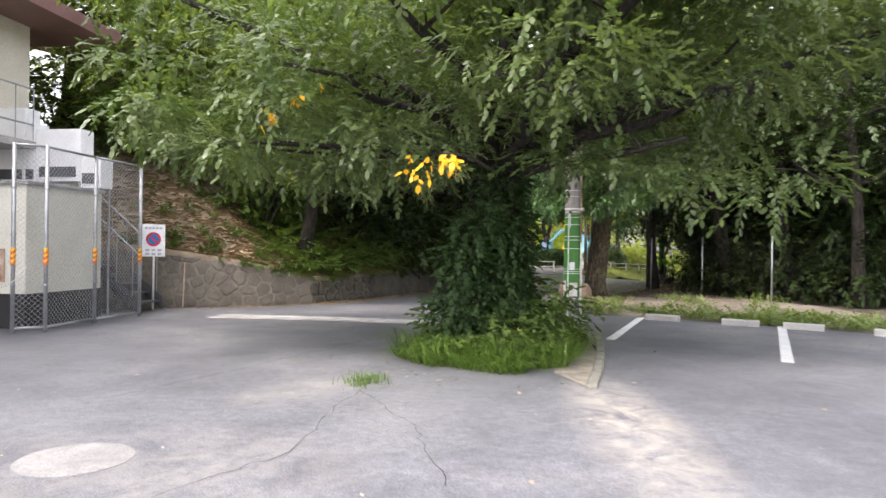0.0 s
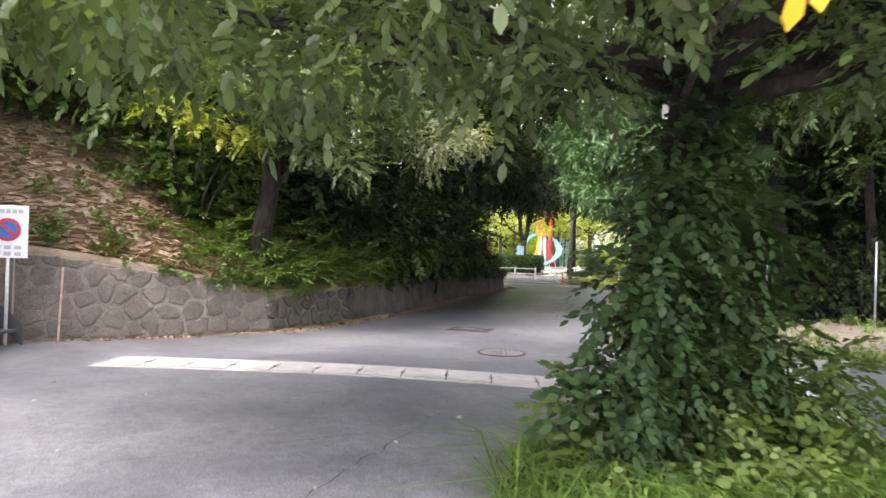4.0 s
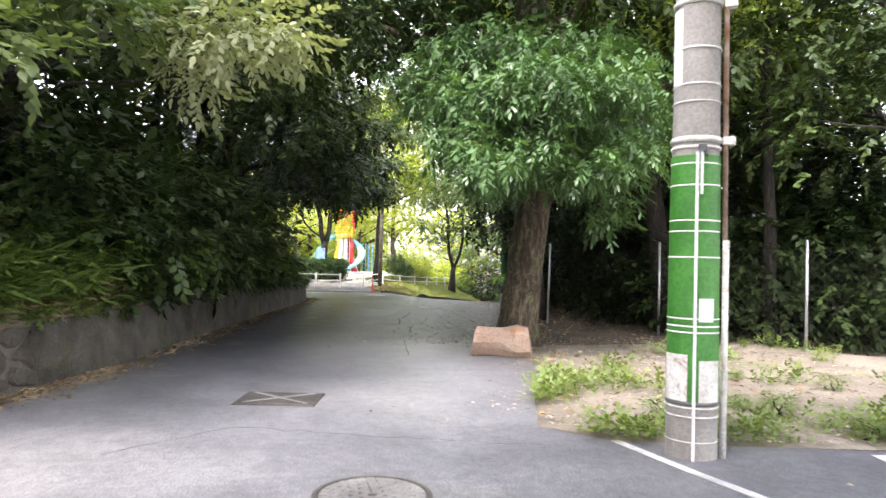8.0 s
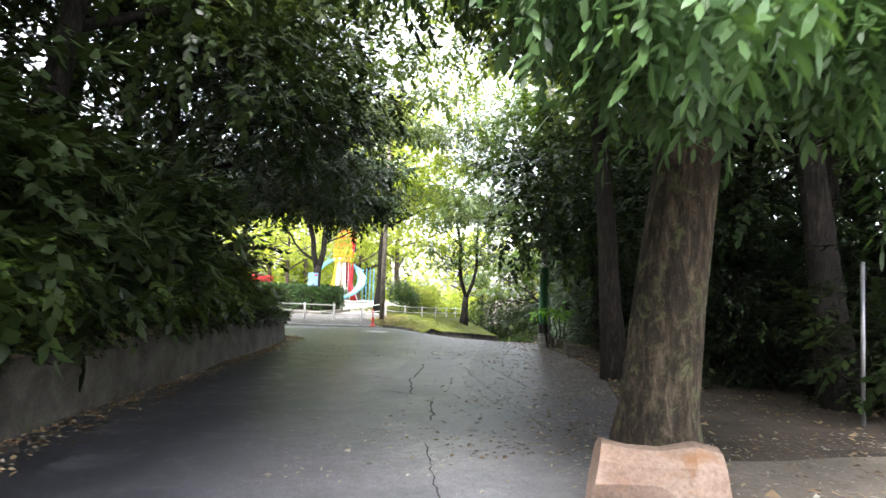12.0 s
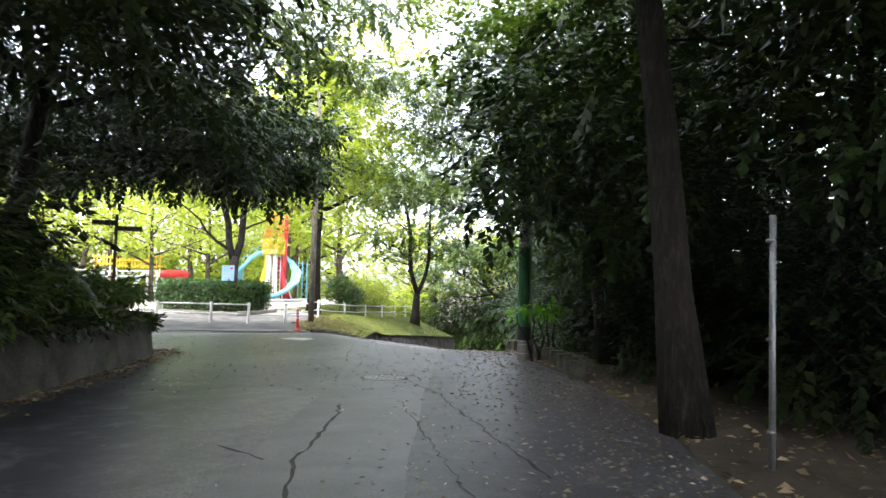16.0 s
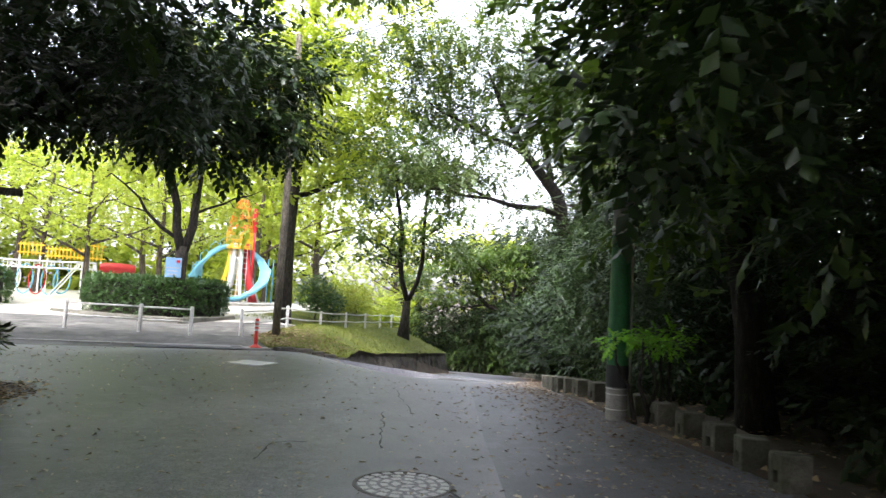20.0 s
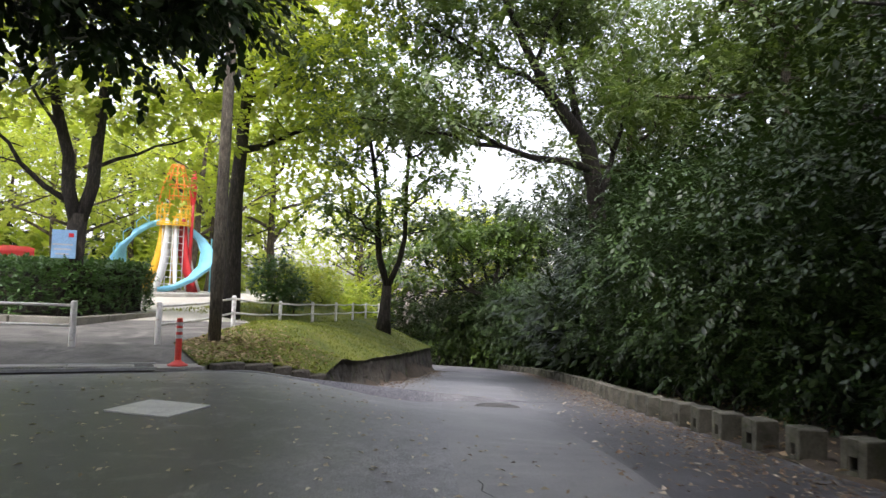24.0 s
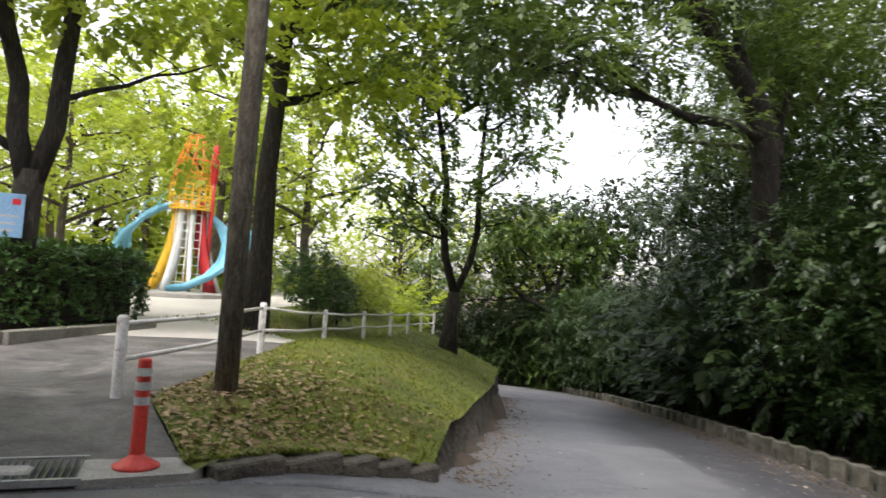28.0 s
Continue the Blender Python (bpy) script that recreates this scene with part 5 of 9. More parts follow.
# ---- dark crown reaching low over the junction
ob_ = (-2.2, 35.4, 1.3)
OVER = make_tree("overhanging_tree", ob_, 9.0, 0.22, 3.2, 3.2, 1.25, 5000, SP_BROAD, M_LEAF_CAMELLIA, M_BARK_D, "dark evergreen with low boughs reaching over the junction", 81, (0.8, 0.8), 9, low=2.9,
          extra=around(ob_, [(-4.0, 38.3, 4.5, 0.9, 0.9, 0.75), (2.1, 37.8, 4.7, 1.0, 1.0, 0.85), (1.8, 38.0, 4.6, 1.1, 1.1, 0.95), (0.5, 37.6, 4.7, 1.2, 1.1, 1.1), (-1.0, 37.8, 4.4, 1.2, 1.1, 1.1), (-2.2, 38.3, 4.3, 1.2, 1.1, 1.0), (-5.2, 39.0, 4.9, 0.9, 0.9, 0.7), (1.5, 39.4, 4.8, 1.2, 1.0, 0.8), (2.4, 37.2, 5.8, 1.2, 1.1, 0.8), (0.5, 36.8, 6.2, 1.4, 1.1, 0.9), (-1.2, 36.6, 6.2, 1.4, 1.2, 1.0), (-0.4, 39.3, 4.9, 1.1, 1.0, 0.8)] + [(x, y, z, 1.25, 1.15, 0.75) for x, y, z in [(2.2, 38.4, 5.9), (1.2, 38.8, 6.2), (0.2, 38.6, 6.0), (-1.4, 38.6, 5.8), (-3.2, 38.8, 5.2), (-4.6, 39.4, 4.8), (-3.6, 37.4, 6.0), (2.6, 36.2, 6.6), (1.2, 35.4, 6.8), (2.4, 37.0, 4.9), (-2.6, 39.8, 4.4), (0.6, 40.2, 5.6), (1.6, 40.0, 5.8), (-5.8, 40.0, 5.4), (-1.2, 40.4, 5.4)]]))
boughs = [(-3.4 + 0.8 * k + 0.2 * math.sin(k * 2.3), 40.4 + 0.6 * math.sin(k * 1.7), (4.15, 4.2, 4.1, 4.2, 4.25, 4.2, 4.15, 4.05, 4.0, 4.5)[k] + 0.15, 0.75, 0.8, 0.45) for k in range(10)] + [(-4.0 + 0.9 * k, 40.6 + 0.6 * math.cos(k * 2.1), 5.0 + 0.15 * math.sin(k * 3.1), 0.9, 0.8, 0.6) for k in range(10)] + [(-3.6 + 1.1 * k, 40.6 + 0.5 * math.sin(k * 2.7), 6.0, 1.0, 0.9, 0.7) for k in range(8)]
crown("low_bough", around(ob_, boughs), 3300, SP_BROAD, M_LEAF_CAMELLIA, OVER, 84, 0.1, 0.3, label="dense dark low boughs hanging over the junction")
crown("high_bough", around(ob_, [(2.6, 34.2, 6.5, 0.9, 0.9, 0.3), (3.8, 35.0, 6.3, 0.9, 0.9, 0.3), (4.8, 36.2, 6.4, 0.9, 0.9, 0.3), (3.2, 36.4, 6.9, 1.0, 0.9, 0.35), (1.6, 33.2, 6.6, 0.9, 0.9, 0.35), (4.4, 34.4, 7.2, 0.9, 0.9, 0.3), (2.4, 32.0, 7.0, 0.9, 0.9, 0.3)]), 620, SP_SMALL, M_LEAF_CHERRY, OVER, 86, 0.1, 0.3, label="sparse green leaves on a high bough over the lane")
limb = Geo()
for bx, by, bz in ((3.4, 35.0, 6.5), (4.6, 36.2, 6.5), (2.4, 33.4, 6.7)):
    limb.tube(wobbly((0.2, 0.3, 5.4), (bx - ob_[0], by - ob_[1], bz - ob_[2]), 6, 0.12, random.Random(int(bx * 10))), [0.08, 0.07, 0.06, 0.045, 0.035, 0.025, 0.01], 6)
limb.make("limb", M_BARK_D, OVER, smooth=True)
# ---- dark glossy trees over the lane beyond the oak
lb = (5.95, 26.2, -0.05)
make_tree("leaning_evergreen", lb, 10.5, 0.21, 5.6, 1.9, 1.0, 2600, SP_BROAD, M_LEAF_CAMELLIA, M_BARK_D, "dark glossy evergreen leaning over the lane", 82, (-0.7, 0.8), 8, low=5.4,
          extra=around(lb, [(5.35, 29.9, 2.75, 0.6, 0.6, 0.42), (5.5, 29.6, 3.4, 0.75, 0.7, 0.5), (5.6, 29.4, 4.2, 0.85, 0.8, 0.55), (6.2, 30.2, 2.6, 0.7, 0.7, 0.5), (6.4, 29.6, 3.4, 0.9, 0.9, 0.7), (7.0, 29.6, 2.3, 0.8, 0.8, 0.7), (6.9, 28.4, 3.4, 0.9, 0.9, 0.8), (7.0, 30.2, 4.2, 1.0, 0.9, 0.8), (6.6, 27.6, 2.6, 0.7, 0.7, 0.6), (7.2, 26.2, 3.2, 0.9, 0.9, 0.8), (7.0, 24.6, 3.0, 0.9, 0.9, 0.8), (6.6, 25.2, 4.2, 0.9, 0.9, 0.7)]))
lb = (9.0, 32.4, -0.1)
SIDE_TREE = make_tree("leaning_evergreen", lb, 8.5, 0.2, 2.4, 2.2, 1.1, 1900, SP_BROAD, M_LEAF_UNDER, M_BARK_D, "mid-green leafy tree beside the lane", 83, (-0.8, 0.4), 8, low=1.8,
          extra=around(lb, [(7.0, 32.6, 3.9, 0.9, 0.9, 0.9), (7.7, 32.0, 3.0, 0.9, 0.9, 0.8), (7.2, 33.0, 5.0, 1.0, 1.0, 0.9), (8.2, 33.2, 2.6, 0.8, 0.8, 0.7), (8.0, 31.0, 2.2, 0.9, 0.9, 0.9)]))
crown("low_bough", around(lb, [(7.0, 32.3, 2.9, 0.45, 0.45, 0.4), (7.1, 32.2, 3.6, 0.55, 0.5, 0.45), (6.9, 32.2, 4.3, 0.6, 0.6, 0.5), (7.5, 32.2, 3.0, 0.5, 0.5, 0.45), (7.7, 31.9, 3.8, 0.6, 0.6, 0.5), (6.8, 32.0, 5.2, 0.8, 0.7, 0.6), (7.6, 31.8, 5.0, 0.8, 0.7, 0.6), (8.4, 31.6, 3.2, 0.7, 0.7, 0.6)]), 620, SP_SMALL, M_LEAF_CAMELLIA, SIDE_TREE, 87, 0.2, 0.3, label="dark glossy boughs hanging in front of the pole")

# ---- park trees
MAPLE = make_tree("maple_tree", (0, 0, 0), 7.5, 0.16, 1.9, 3.6, 1.5, 570, SP_MAPLE, M_LEAF_MAPLE, M_BARK, "light green maple with spreading layered branches in the park", 91, (0.3, 0.2), 9, droop=0.05, flat=0.4)
scatter_tree(MAPLE, [(-4.5, 63.0, 0.4, 0, 1.0), (-9.0, 61.0, 0.4, 70, 1.1), (0.0, 66.0, 0.4, 160, 1.15), (-14.0, 56.0, 0.3, 250, 1.1), (6.5, 67.0, 0.2, 30, 1.1), (-7.0, 70.0, 0.4, 300, 1.25), (3.0, 74.0, 0.1, 110, 1.3), (7.6, 70.0, 0.1, 200, 1.1), (-18, 66, 0.3, 20, 1.3), (4.5, 80, 0, 90, 1.3), (-13, 76, 0.1, 140, 1.4), (6.0, 75.0, 0.0, 10, 1.1), (-6.5, 52.5, 0.3, 190, 1.0), (-9.5, 50.0, 0.2, 40, 1.0), (-11.5, 45.5, 0.1, 120, 0.95), (-1.5, 56.5, 0.4, 220, 0.85), (1.0, 60.0, 0.4, 60, 0.95), (-4.0, 78.0, 0.3, 10, 1.3), (9.4, 66.0, -0.2, 75, 1.5), (5.4, 62.8, 0.4, 320, 1.2), (19.5, 83.0, -3.6, 200, 1.6), (26.5, 78.0, -4.2, 15, 1.6), (13.0, 90.0, -4.2, 50, 1.6), (22.0, 91.0, -4.4, 150, 1.7), (31.0, 85.0, -4.4, 250, 1.6)])
PARKBUSH = bush("park_shrub", (0, 0, 0), [(0, 0, 0.9, 1.4, 1.2, 0.9), (1.4, 0.3, 1.3, 1.2, 1.1, 1.1), (-1.3, -0.2, 1.2, 1.2, 1.1, 1.0), (0.2, 0.4, 2.0, 1.2, 1.1, 0.9)], 300, SP_FAR, M_LEAF_MAPLE, "light green shrub closing the back of the park", 94, group="park shrubs")
for i, (x, y, z, s) in enumerate([(-20, 74, 0, 1.6), (-15.5, 72, 0.2, 1.5), (-11, 73, 0.2, 1.5), (-6.5, 75, 0.2, 1.6), (-2, 73, 0.2, 1.5), (2.5, 78, 0, 1.6), (6.5, 74, -0.1, 1.5), (6.0, 70.5, 0.0, 1.2), (19.5, 84, -3.5, 1.7), (-25, 68, 0, 1.6), (-22, 60, 0, 1.5), (12.2, 63.2, -1.6, 1.0), (11.0, 65.5, -1.0, 1.0)]):
    q = PARKBUSH if i == 0 else copy_thing(PARKBUSH, pose(0, 0, 0))
    q.matrix_basis = Matrix.Translation((x, y, z)) @ Matrix.Rotation(i * 2.1, 4, "Z") @ Matrix.Diagonal((s, s, s, 1))


def notice_tree():
    rnd = random.Random(92)
    t = thing("notice_tree", 2.1, 48.35, 0.1, "dark twin-stemmed tree with light green leaves behind the hedge", "tree")
    g = Geo()
    trunk_geo(g, [(0, 0, -0.2), (0.02, 0, 1.0), (0.06, 0.02, 2.35)], 0.2, 0.19, 12)
    left = [(0.02, 0, 2.2), (-0.16, 0.0, 2.9), (-0.2, 0.1, 3.6), (-0.42, 0.0, 4.4), (-0.62, 0.1, 5.4), (-0.8, 0.0, 6.8), (-1.1, 0.1, 8.4)]
    right = [(0.1, 0, 2.2), (0.3, 0.05, 3.0), (0.34, 0.0, 3.9), (0.42, 0.1, 5.2), (0.55, 0.0, 6.6), (0.6, 0.1, 8.6)]
    g.tube(left, [0.15, 0.14, 0.125, 0.115, 0.10, 0.07, 0.03], 10)
    g.tube(right, [0.15, 0.14, 0.13, 0.115, 0.09, 0.03], 10)
    ends = [((0.34, 0, 3.4), (2.3, 0.3, 4.4), 0.05), ((-0.14, 0, 2.6), (-2.2, -0.4, 4.4), 0.07), ((-0.5, 0, 4.8), (-2.4, 0.4, 6.4), 0.06), ((0.45, 0, 5.4), (2.2, -0.6, 6.8), 0.06), ((-0.7, 0, 6.0), (0.4, -1.2, 7.6), 0.05), ((0.5, 0, 6.2), (0.9, 1.4, 7.8), 0.05), ((-0.3, 0, 4.0), (-1.4, -1.8, 5.6), 0.05)]
    g.make("trunk", M_BARK_D, t, smooth=True)
    tips = limbs_of(t, ends, rnd, M_BARK_D)
    cl = [(p.x, p.y, max(p.z + 0.2, 4.9), 1.1, 1.1, 0.4) for p in tips] + [(-0.9, 0, 8.4, 1.5, 1.5, 0.6), (0.6, 0, 8.6, 1.5, 1.5, 0.6)]
    crown("crown", cl, 1000, SP_MAPLE, M_LEAF_MAPLE, t, 92, 0.3, 0.05)


notice_tree()
db = (5.72, 51.5, 0.2)
make_tree("tall_dark_tree", db, 12.0, 0.26, 4.4, 2.6, 1.3, 3000, SP_MAPLE, M_LEAF_MAPLE, M_BARK_D, "tall straight dark-trunked tree with bright green leaves", 93, (0.5, 0.2), 10, droop=0.1, low=3.6, flat=0.5,
          extra=around(db, [(3.4, 46.0, 8.2, 1.4, 1.3, 0.6), (5.0, 46.2, 7.6, 1.4, 1.3, 0.6), (7.0, 46.8, 8.2, 1.4, 1.3, 0.6), (4.2, 44.6, 9.6, 1.5, 1.4, 0.6), (6.6, 44.8, 10.2, 1.5, 1.4, 0.6), (8.6, 46.6, 10.4, 1.4, 1.4, 0.6), (7.6, 49.0, 6.2, 1.3, 1.2, 0.6), (4.4, 48.6, 5.6, 1.2, 1.2, 0.5), (3.2, 50.4, 4.3, 0.9, 0.8, 0.45), (4.2, 50.6, 3.6, 0.8, 0.8, 0.4), (7.4, 48.0, 7.4, 1.4, 1.3, 0.6), (9.0, 49.5, 8.2, 1.4, 1.3, 0.6), (7.2, 51.6, 5.0, 1.3, 1.2, 0.6), (8.6, 52.4, 6.4, 1.4, 1.2, 0.6), (8.4, 51.0, 4.2, 1.1, 1.0, 0.5), (6.0, 47.4, 6.6, 1.2, 1.2, 0.5), (9.6, 48.0, 9.6, 1.4, 1.4, 0.6)]))

UNDER = bush("undergrowth_shrub", (0, 0, 0), [(0, 0, 0.5, 0.9, 0.8, 0.5), (0.7, 0.2, 0.8, 0.8, 0.7, 0.6), (-0.7, -0.1, 0.7, 0.8, 0.7, 0.6), (0.1, 0.2, 1.3, 0.8, 0.7, 0.5)], 230, SP_SMALL, M_LEAF_UNDER, "light green leafy shrub crowding the edge of the lane", 95, group="undergrowth shrubs")
for i, (x, y, s) in enumerate([(max(x, poly_at(ROAD_R, y) + 1.3) if x > 17.5 else min(x, poly_at(ROAD_L, y) - 1.4), y, s) for x, y, s in [(23.2, 57.2, 1.0), (24.2, 63.4, 1.3), (24.2, 66.6, 1.4), (24.0, 69.4, 1.4), (22.6, 73.0, 1.4), (20.8, 76.4, 1.4), (26.0, 68.0, 1.7), (25.6, 72.0, 1.7)]]):
    q = UNDER if i == 0 else copy_thing(UNDER, pose(0, 0, 0))
    q.matrix_basis = Matrix.Translation((x, y, ground_z(x, y))) @ Matrix.Rotation(i * 2.3, 4, "Z") @ Matrix.Diagonal((s, s, s, 1))

# ---------------------------------------------------------------- the car park
def ribbon(g, pts, w, lift=0.004):
    """A flat strip on the ground along pts, w wide (one width or one for each point)."""
    pts = [Vector(p) for p in pts]
    n = len(pts)
    o = len(g.v)
    for i, p in enumerate(pts):
        d = (pts[min(i + 1, n - 1)] - pts[max(i - 1, 0)]).normalized()
        s = Vector((-d.y, d.x)) * ((w if isinstance(w, (int, float)) else w[i]) / 2)
        for q in (p + s, p - s):
            g.v.append((q.x, q.y, road_z(q.x, q.y) + lift))
    for i in range(n - 1):
        g.f.append((o + 2 * i, o + 2 * i + 1, o + 2 * i + 3, o + 2 * i + 2))


def marking(name, pts, w, mat, label, category="road marking"):
    g = Geo()
    ribbon(g, pts, w)
    return tagged(g.make(name, mat), label, category, kind="structure")


def seg(a, b, n):
    return [(a[0] + (b[0] - a[0]) * i / n, a[1] + (b[1] - a[1]) * i / n) for i in range(n + 1)]


marking("parking_line", seg((3.62, 14.0), (2.55, 10.15), 6), 0.15, M_WHITE_LINE, "white painted parking bay line on asphalt")
marking("parking_line", seg((6.15, 13.05), (4.62, 8.4), 6), 0.15, M_WHITE_LINE, "white painted parking bay line on asphalt")
marking("parking_line", seg((8.7, 11.7), (6.9, 6.9), 6), 0.15, M_WHITE_LINE, "white painted parking bay line on asphalt")
marking("edge_line", [(1.78, 14.72), (1.9, 13.9), (2.02, 13.3), (2.2, 12.6), (2.35, 11.8)], 0.085, M_LINE_OLD, "narrow worn white edge line on asphalt")


def wheel_stop(x, y, rz):
    t = thing("wheel_stop", x, y, 0.0, "low worn concrete wheel stop at the head of the bay", "wheel stop", "wheel stops", rz)
    g = Geo()
    prof = [(-0.075, 0.0), (-0.055, 0.10), (-0.03, 0.12), (0.03, 0.12), (0.055, 0.10), (0.075, 0.0)]
    for s in (-1, 1):
        g.v.extend([(s * 0.34, a, b) for a, b in prof])
    g.f += [(i, i + 1, i + 7, i + 6) for i in range(5)] + [tuple(range(5, -1, -1)), tuple(range(6, 12))]
    g.make("block", M_LID, t)
    return t


for x, y in [(3.98, 13.55), (5.35, 12.95), (6.35, 12.5), (7.6, 11.75), (8.9, 11.1)]:
    wheel_stop(x, y, -24)


def kerb_run(name, pts, w, h, mat, label, piece=0.6):
    """A run of kerb stones laid end to end."""
    t = thing(name, pts[0][0], pts[0][1], 0, label, "kerb", kind="structure")
    k = 0
    for a, b in zip(pts, pts[1:]):
        a, b = Vector(a), Vector(b)
        ln = (b - a).length
        n = max(1, round(ln / piece))
        for i in range(n):
            c = a.lerp(b, (i + 0.5) / n) - Vector(pts[0])
            g = Geo()
            g.box((c.x, c.y, road_z(*(c + Vector(pts[0]))) + h / 2 - 0.02), (ln / n - 0.008, w, h + 0.04), math.degrees(math.atan2((b - a).y, (b - a).x)), 0.015)
            g.make("kerb_stone", mat, t)
            k += 1
    return t


kerb_run("kerb_bed", [(2.33, 11.9), (2.37, 10.4), (2.25, 8.6), (2.08, 7.2), (1.93, 6.2)], 0.12, 0.04, M_BLOCK, "low weathered kerb edging the planted bed")


# drain channel with concrete lids, laid on a shallow curve
def drain_y(x):
    return 11.98 - 0.037 * (x + 2.9) ** 2 * (1.0 if x > -2.9 else 0.45)


def drain():
    t = thing("drain_channel", -1.8, 11.98, 0.0, "pale concrete drain channel with separate lids across the lane", "drain", kind="structure")
    xs = np.linspace(-5.05, 1.55, 14)
    for s, w in ((1, 0.11), (-1, 0.10)):
        g = Geo()
        pts = [(x, drain_y(x) + s * 0.335) for x in np.linspace(-5.05, 1.55, 28)]
        ribbon(g, pts, w, 0.006)
        g.v = [(x + 1.8, y - 11.98, z) for x, y, z in g.v]
        g.make("channel_edge", M_LID, t)
    g = Geo()
    ribbon(g, [(x, drain_y(x)) for x in np.linspace(-5.05, 1.55, 28)], 0.62, 0.002)
    g.v = [(x + 1.8, y - 11.98, z) for x, y, z in g.v]
    g.make("gap", M_BLACK, t)
    rnd = random.Random(4)
    for a, b in zip(xs[:-1], xs[1:]):
        a0, b0 = a + 0.008, b - 0.008
        ya, yb = drain_y(a0), drain_y(b0)
        hw = 0.265
        g = Geo()
        # the hand holes are notches in the middle of both ends
        out = [(a0, ya - hw), (b0, yb - hw), (b0, yb - 0.06), (b0 - 0.022, yb - 0.02), (b0 - 0.022, yb + 0.03), (b0, yb + 0.07), (b0, yb + hw), (a0, ya + hw), (a0, ya + 0.07), (a0 + 0.022, ya + 0.03), (a0 + 0.022, ya - 0.02), (a0, ya - 0.06)]
        dz = rnd.uniform(-0.002, 0.003)
        g.prism([(x + 1.8, y - 11.98) for x, y in out], -0.03, 0.012 + dz)
        g.make("lid", M_LID, t)


drain()


def round_manhole(x, y, r, mat, label, rz=0, blocks=None):
    t = thing("manhole_cover", x, y, road_z(x, y), label, "manhole cover", rz=rz)
    Geo().lathe((0, 0, 0), [(r, 0.0), (r, 0.008), (r * 0.93, 0.01), (r * 0.92, 0.004), (0.001, 0.004)], 32, False).make("frame", mat, t)
    g = Geo()
    rnd = random.Random(3)
    if blocks == M_PLATE:
        for r0, r1, n in ((0.08, 0.24, 3), (0.31, 0.46, 9), (0.53, 0.67, 14), (0.74, 0.90, 20)):
            for k in range(n):
                a0, a1 = 2 * math.pi * k / n, 2 * math.pi * (k + 0.74) / n
                am = (a0 + a1) / 2
                g.prism([(r * q * math.cos(a), r * q * math.sin(a)) for q, a in ((r0, a0), (r1, a0 + 0.03), (r1, am), (r1, a1), (r0, a1), (r0, am))], 0.003, 0.010)
    for ring_r, n in () if blocks == M_PLATE else ((0.16, 6), (0.32, 12), (0.48, 18), (0.64, 24), (0.80, 30)):
        for k in range(n):
            a = 2 * math.pi * (k + 0.5 * (n % 4 == 0)) / n
            w = 0.062 * r / 0.35
            rot = a + math.pi / 4
            cx, cy = r * ring_r * math.cos(a), r * ring_r * math.sin(a)
            pts = [(cx + w * 0.62 * math.cos(rot + q), cy + w * 0.62 * math.sin(rot + q)) for q in (0, math.pi / 2, math.pi, 1.5 * math.pi)]
            g.prism(pts, 0.003, 0.010)
    g.make("raised_pattern", blocks or M_IRON_L, t)
    return t


round_manhole(-0.30, 13.82, 0.355, M_IRON, "round cast-iron manhole cover with a raised block pattern")
round_manhole(4.05, 30.75, 0.36, M_IRON, "pale worn round manhole cover set in asphalt", blocks=M_PLATE)
round_manhole(8.35, 40.75, 0.34, M_IRON, "dark round manhole cover set in asphalt", blocks=M_IRON)


M_OLDCOVER = surface_mat("worn_cover_concrete", (0.19, 0.185, 0.178), (0.28, 0.272, 0.26), 3.0, 60, 0.9, 0.3, stain=(0.15, 0.147, 0.14), stain_scale=2.0)


def old_manhole():
    t = thing("concrete_manhole", -1.66, 3.2, 0.0, "pale round concrete manhole cover flush with the asphalt", "manhole cover")
    Geo().lathe((0, 0, 0), [(0.36, 0.0), (0.36, 0.004), (0.33, 0.006), (0.001, 0.006)], 32, False).make("cover", M_OLDCOVER, t)


old_manhole()


def square_cover():
    t = thing("square_drain_cover", -0.78, 16.68, 0.0, "dark square iron drain cover sunk slightly in the asphalt", "drain cover", rz=-14)
    Geo().box((0, 0, 0.003), (0.78, 0.62, 0.012), 0, 0.004).make("frame", M_IRON, t)
    g = Geo()
    g.box((0, 0, 0.012), (0.68, 0.52, 0.008), 0, 0.003)
    for s in (-1, 1):
        x = Geo().box((0, 0, 0.018), (0.76, 0.035, 0.008), s * 38)
        x.make("cross_bar", M_IRON_L, t)
    g.make("cover", M_IRON, t)


square_cover()


def steel_plate():
    t = thing("steel_plate", 3.68, 38.94, road_z(3.7, 38.9), "pale square steel cover plate lying on the asphalt", "cover plate", rz=-40)
    Geo().box((0, 0, 0.007), (0.70, 0.64, 0.014), 0, 0.004).make("plate", M_PLATE, t)


steel_plate()


# ---- chain-link enclosure
def chain_net(g, a, b, z0, z1, pitch=0.085, r=0.0028):
    a, b = Vector(a), Vector(b)
    ln, h = (b - a).length, z1 - z0
    d = (b - a).normalized()

    def at(u, v):
        q = a + d * u
        return (q.x, q.y, z0 + v)
    for sgn in (1, -1):
        c = -h
        while c < ln:
            u0, u1 = max(c, 0), min(c + h, ln)
            v0, v1 = u0 - c, u1 - c
            if u1 - u0 > 0.02:
                if sgn > 0:
                    g.tube([at(u0, v0), at(u1, v1)], r, 3, False)
                else:
                    g.tube([at(u0, h - v0), at(u1, h - v1)], r, 3, False)
            c += pitch


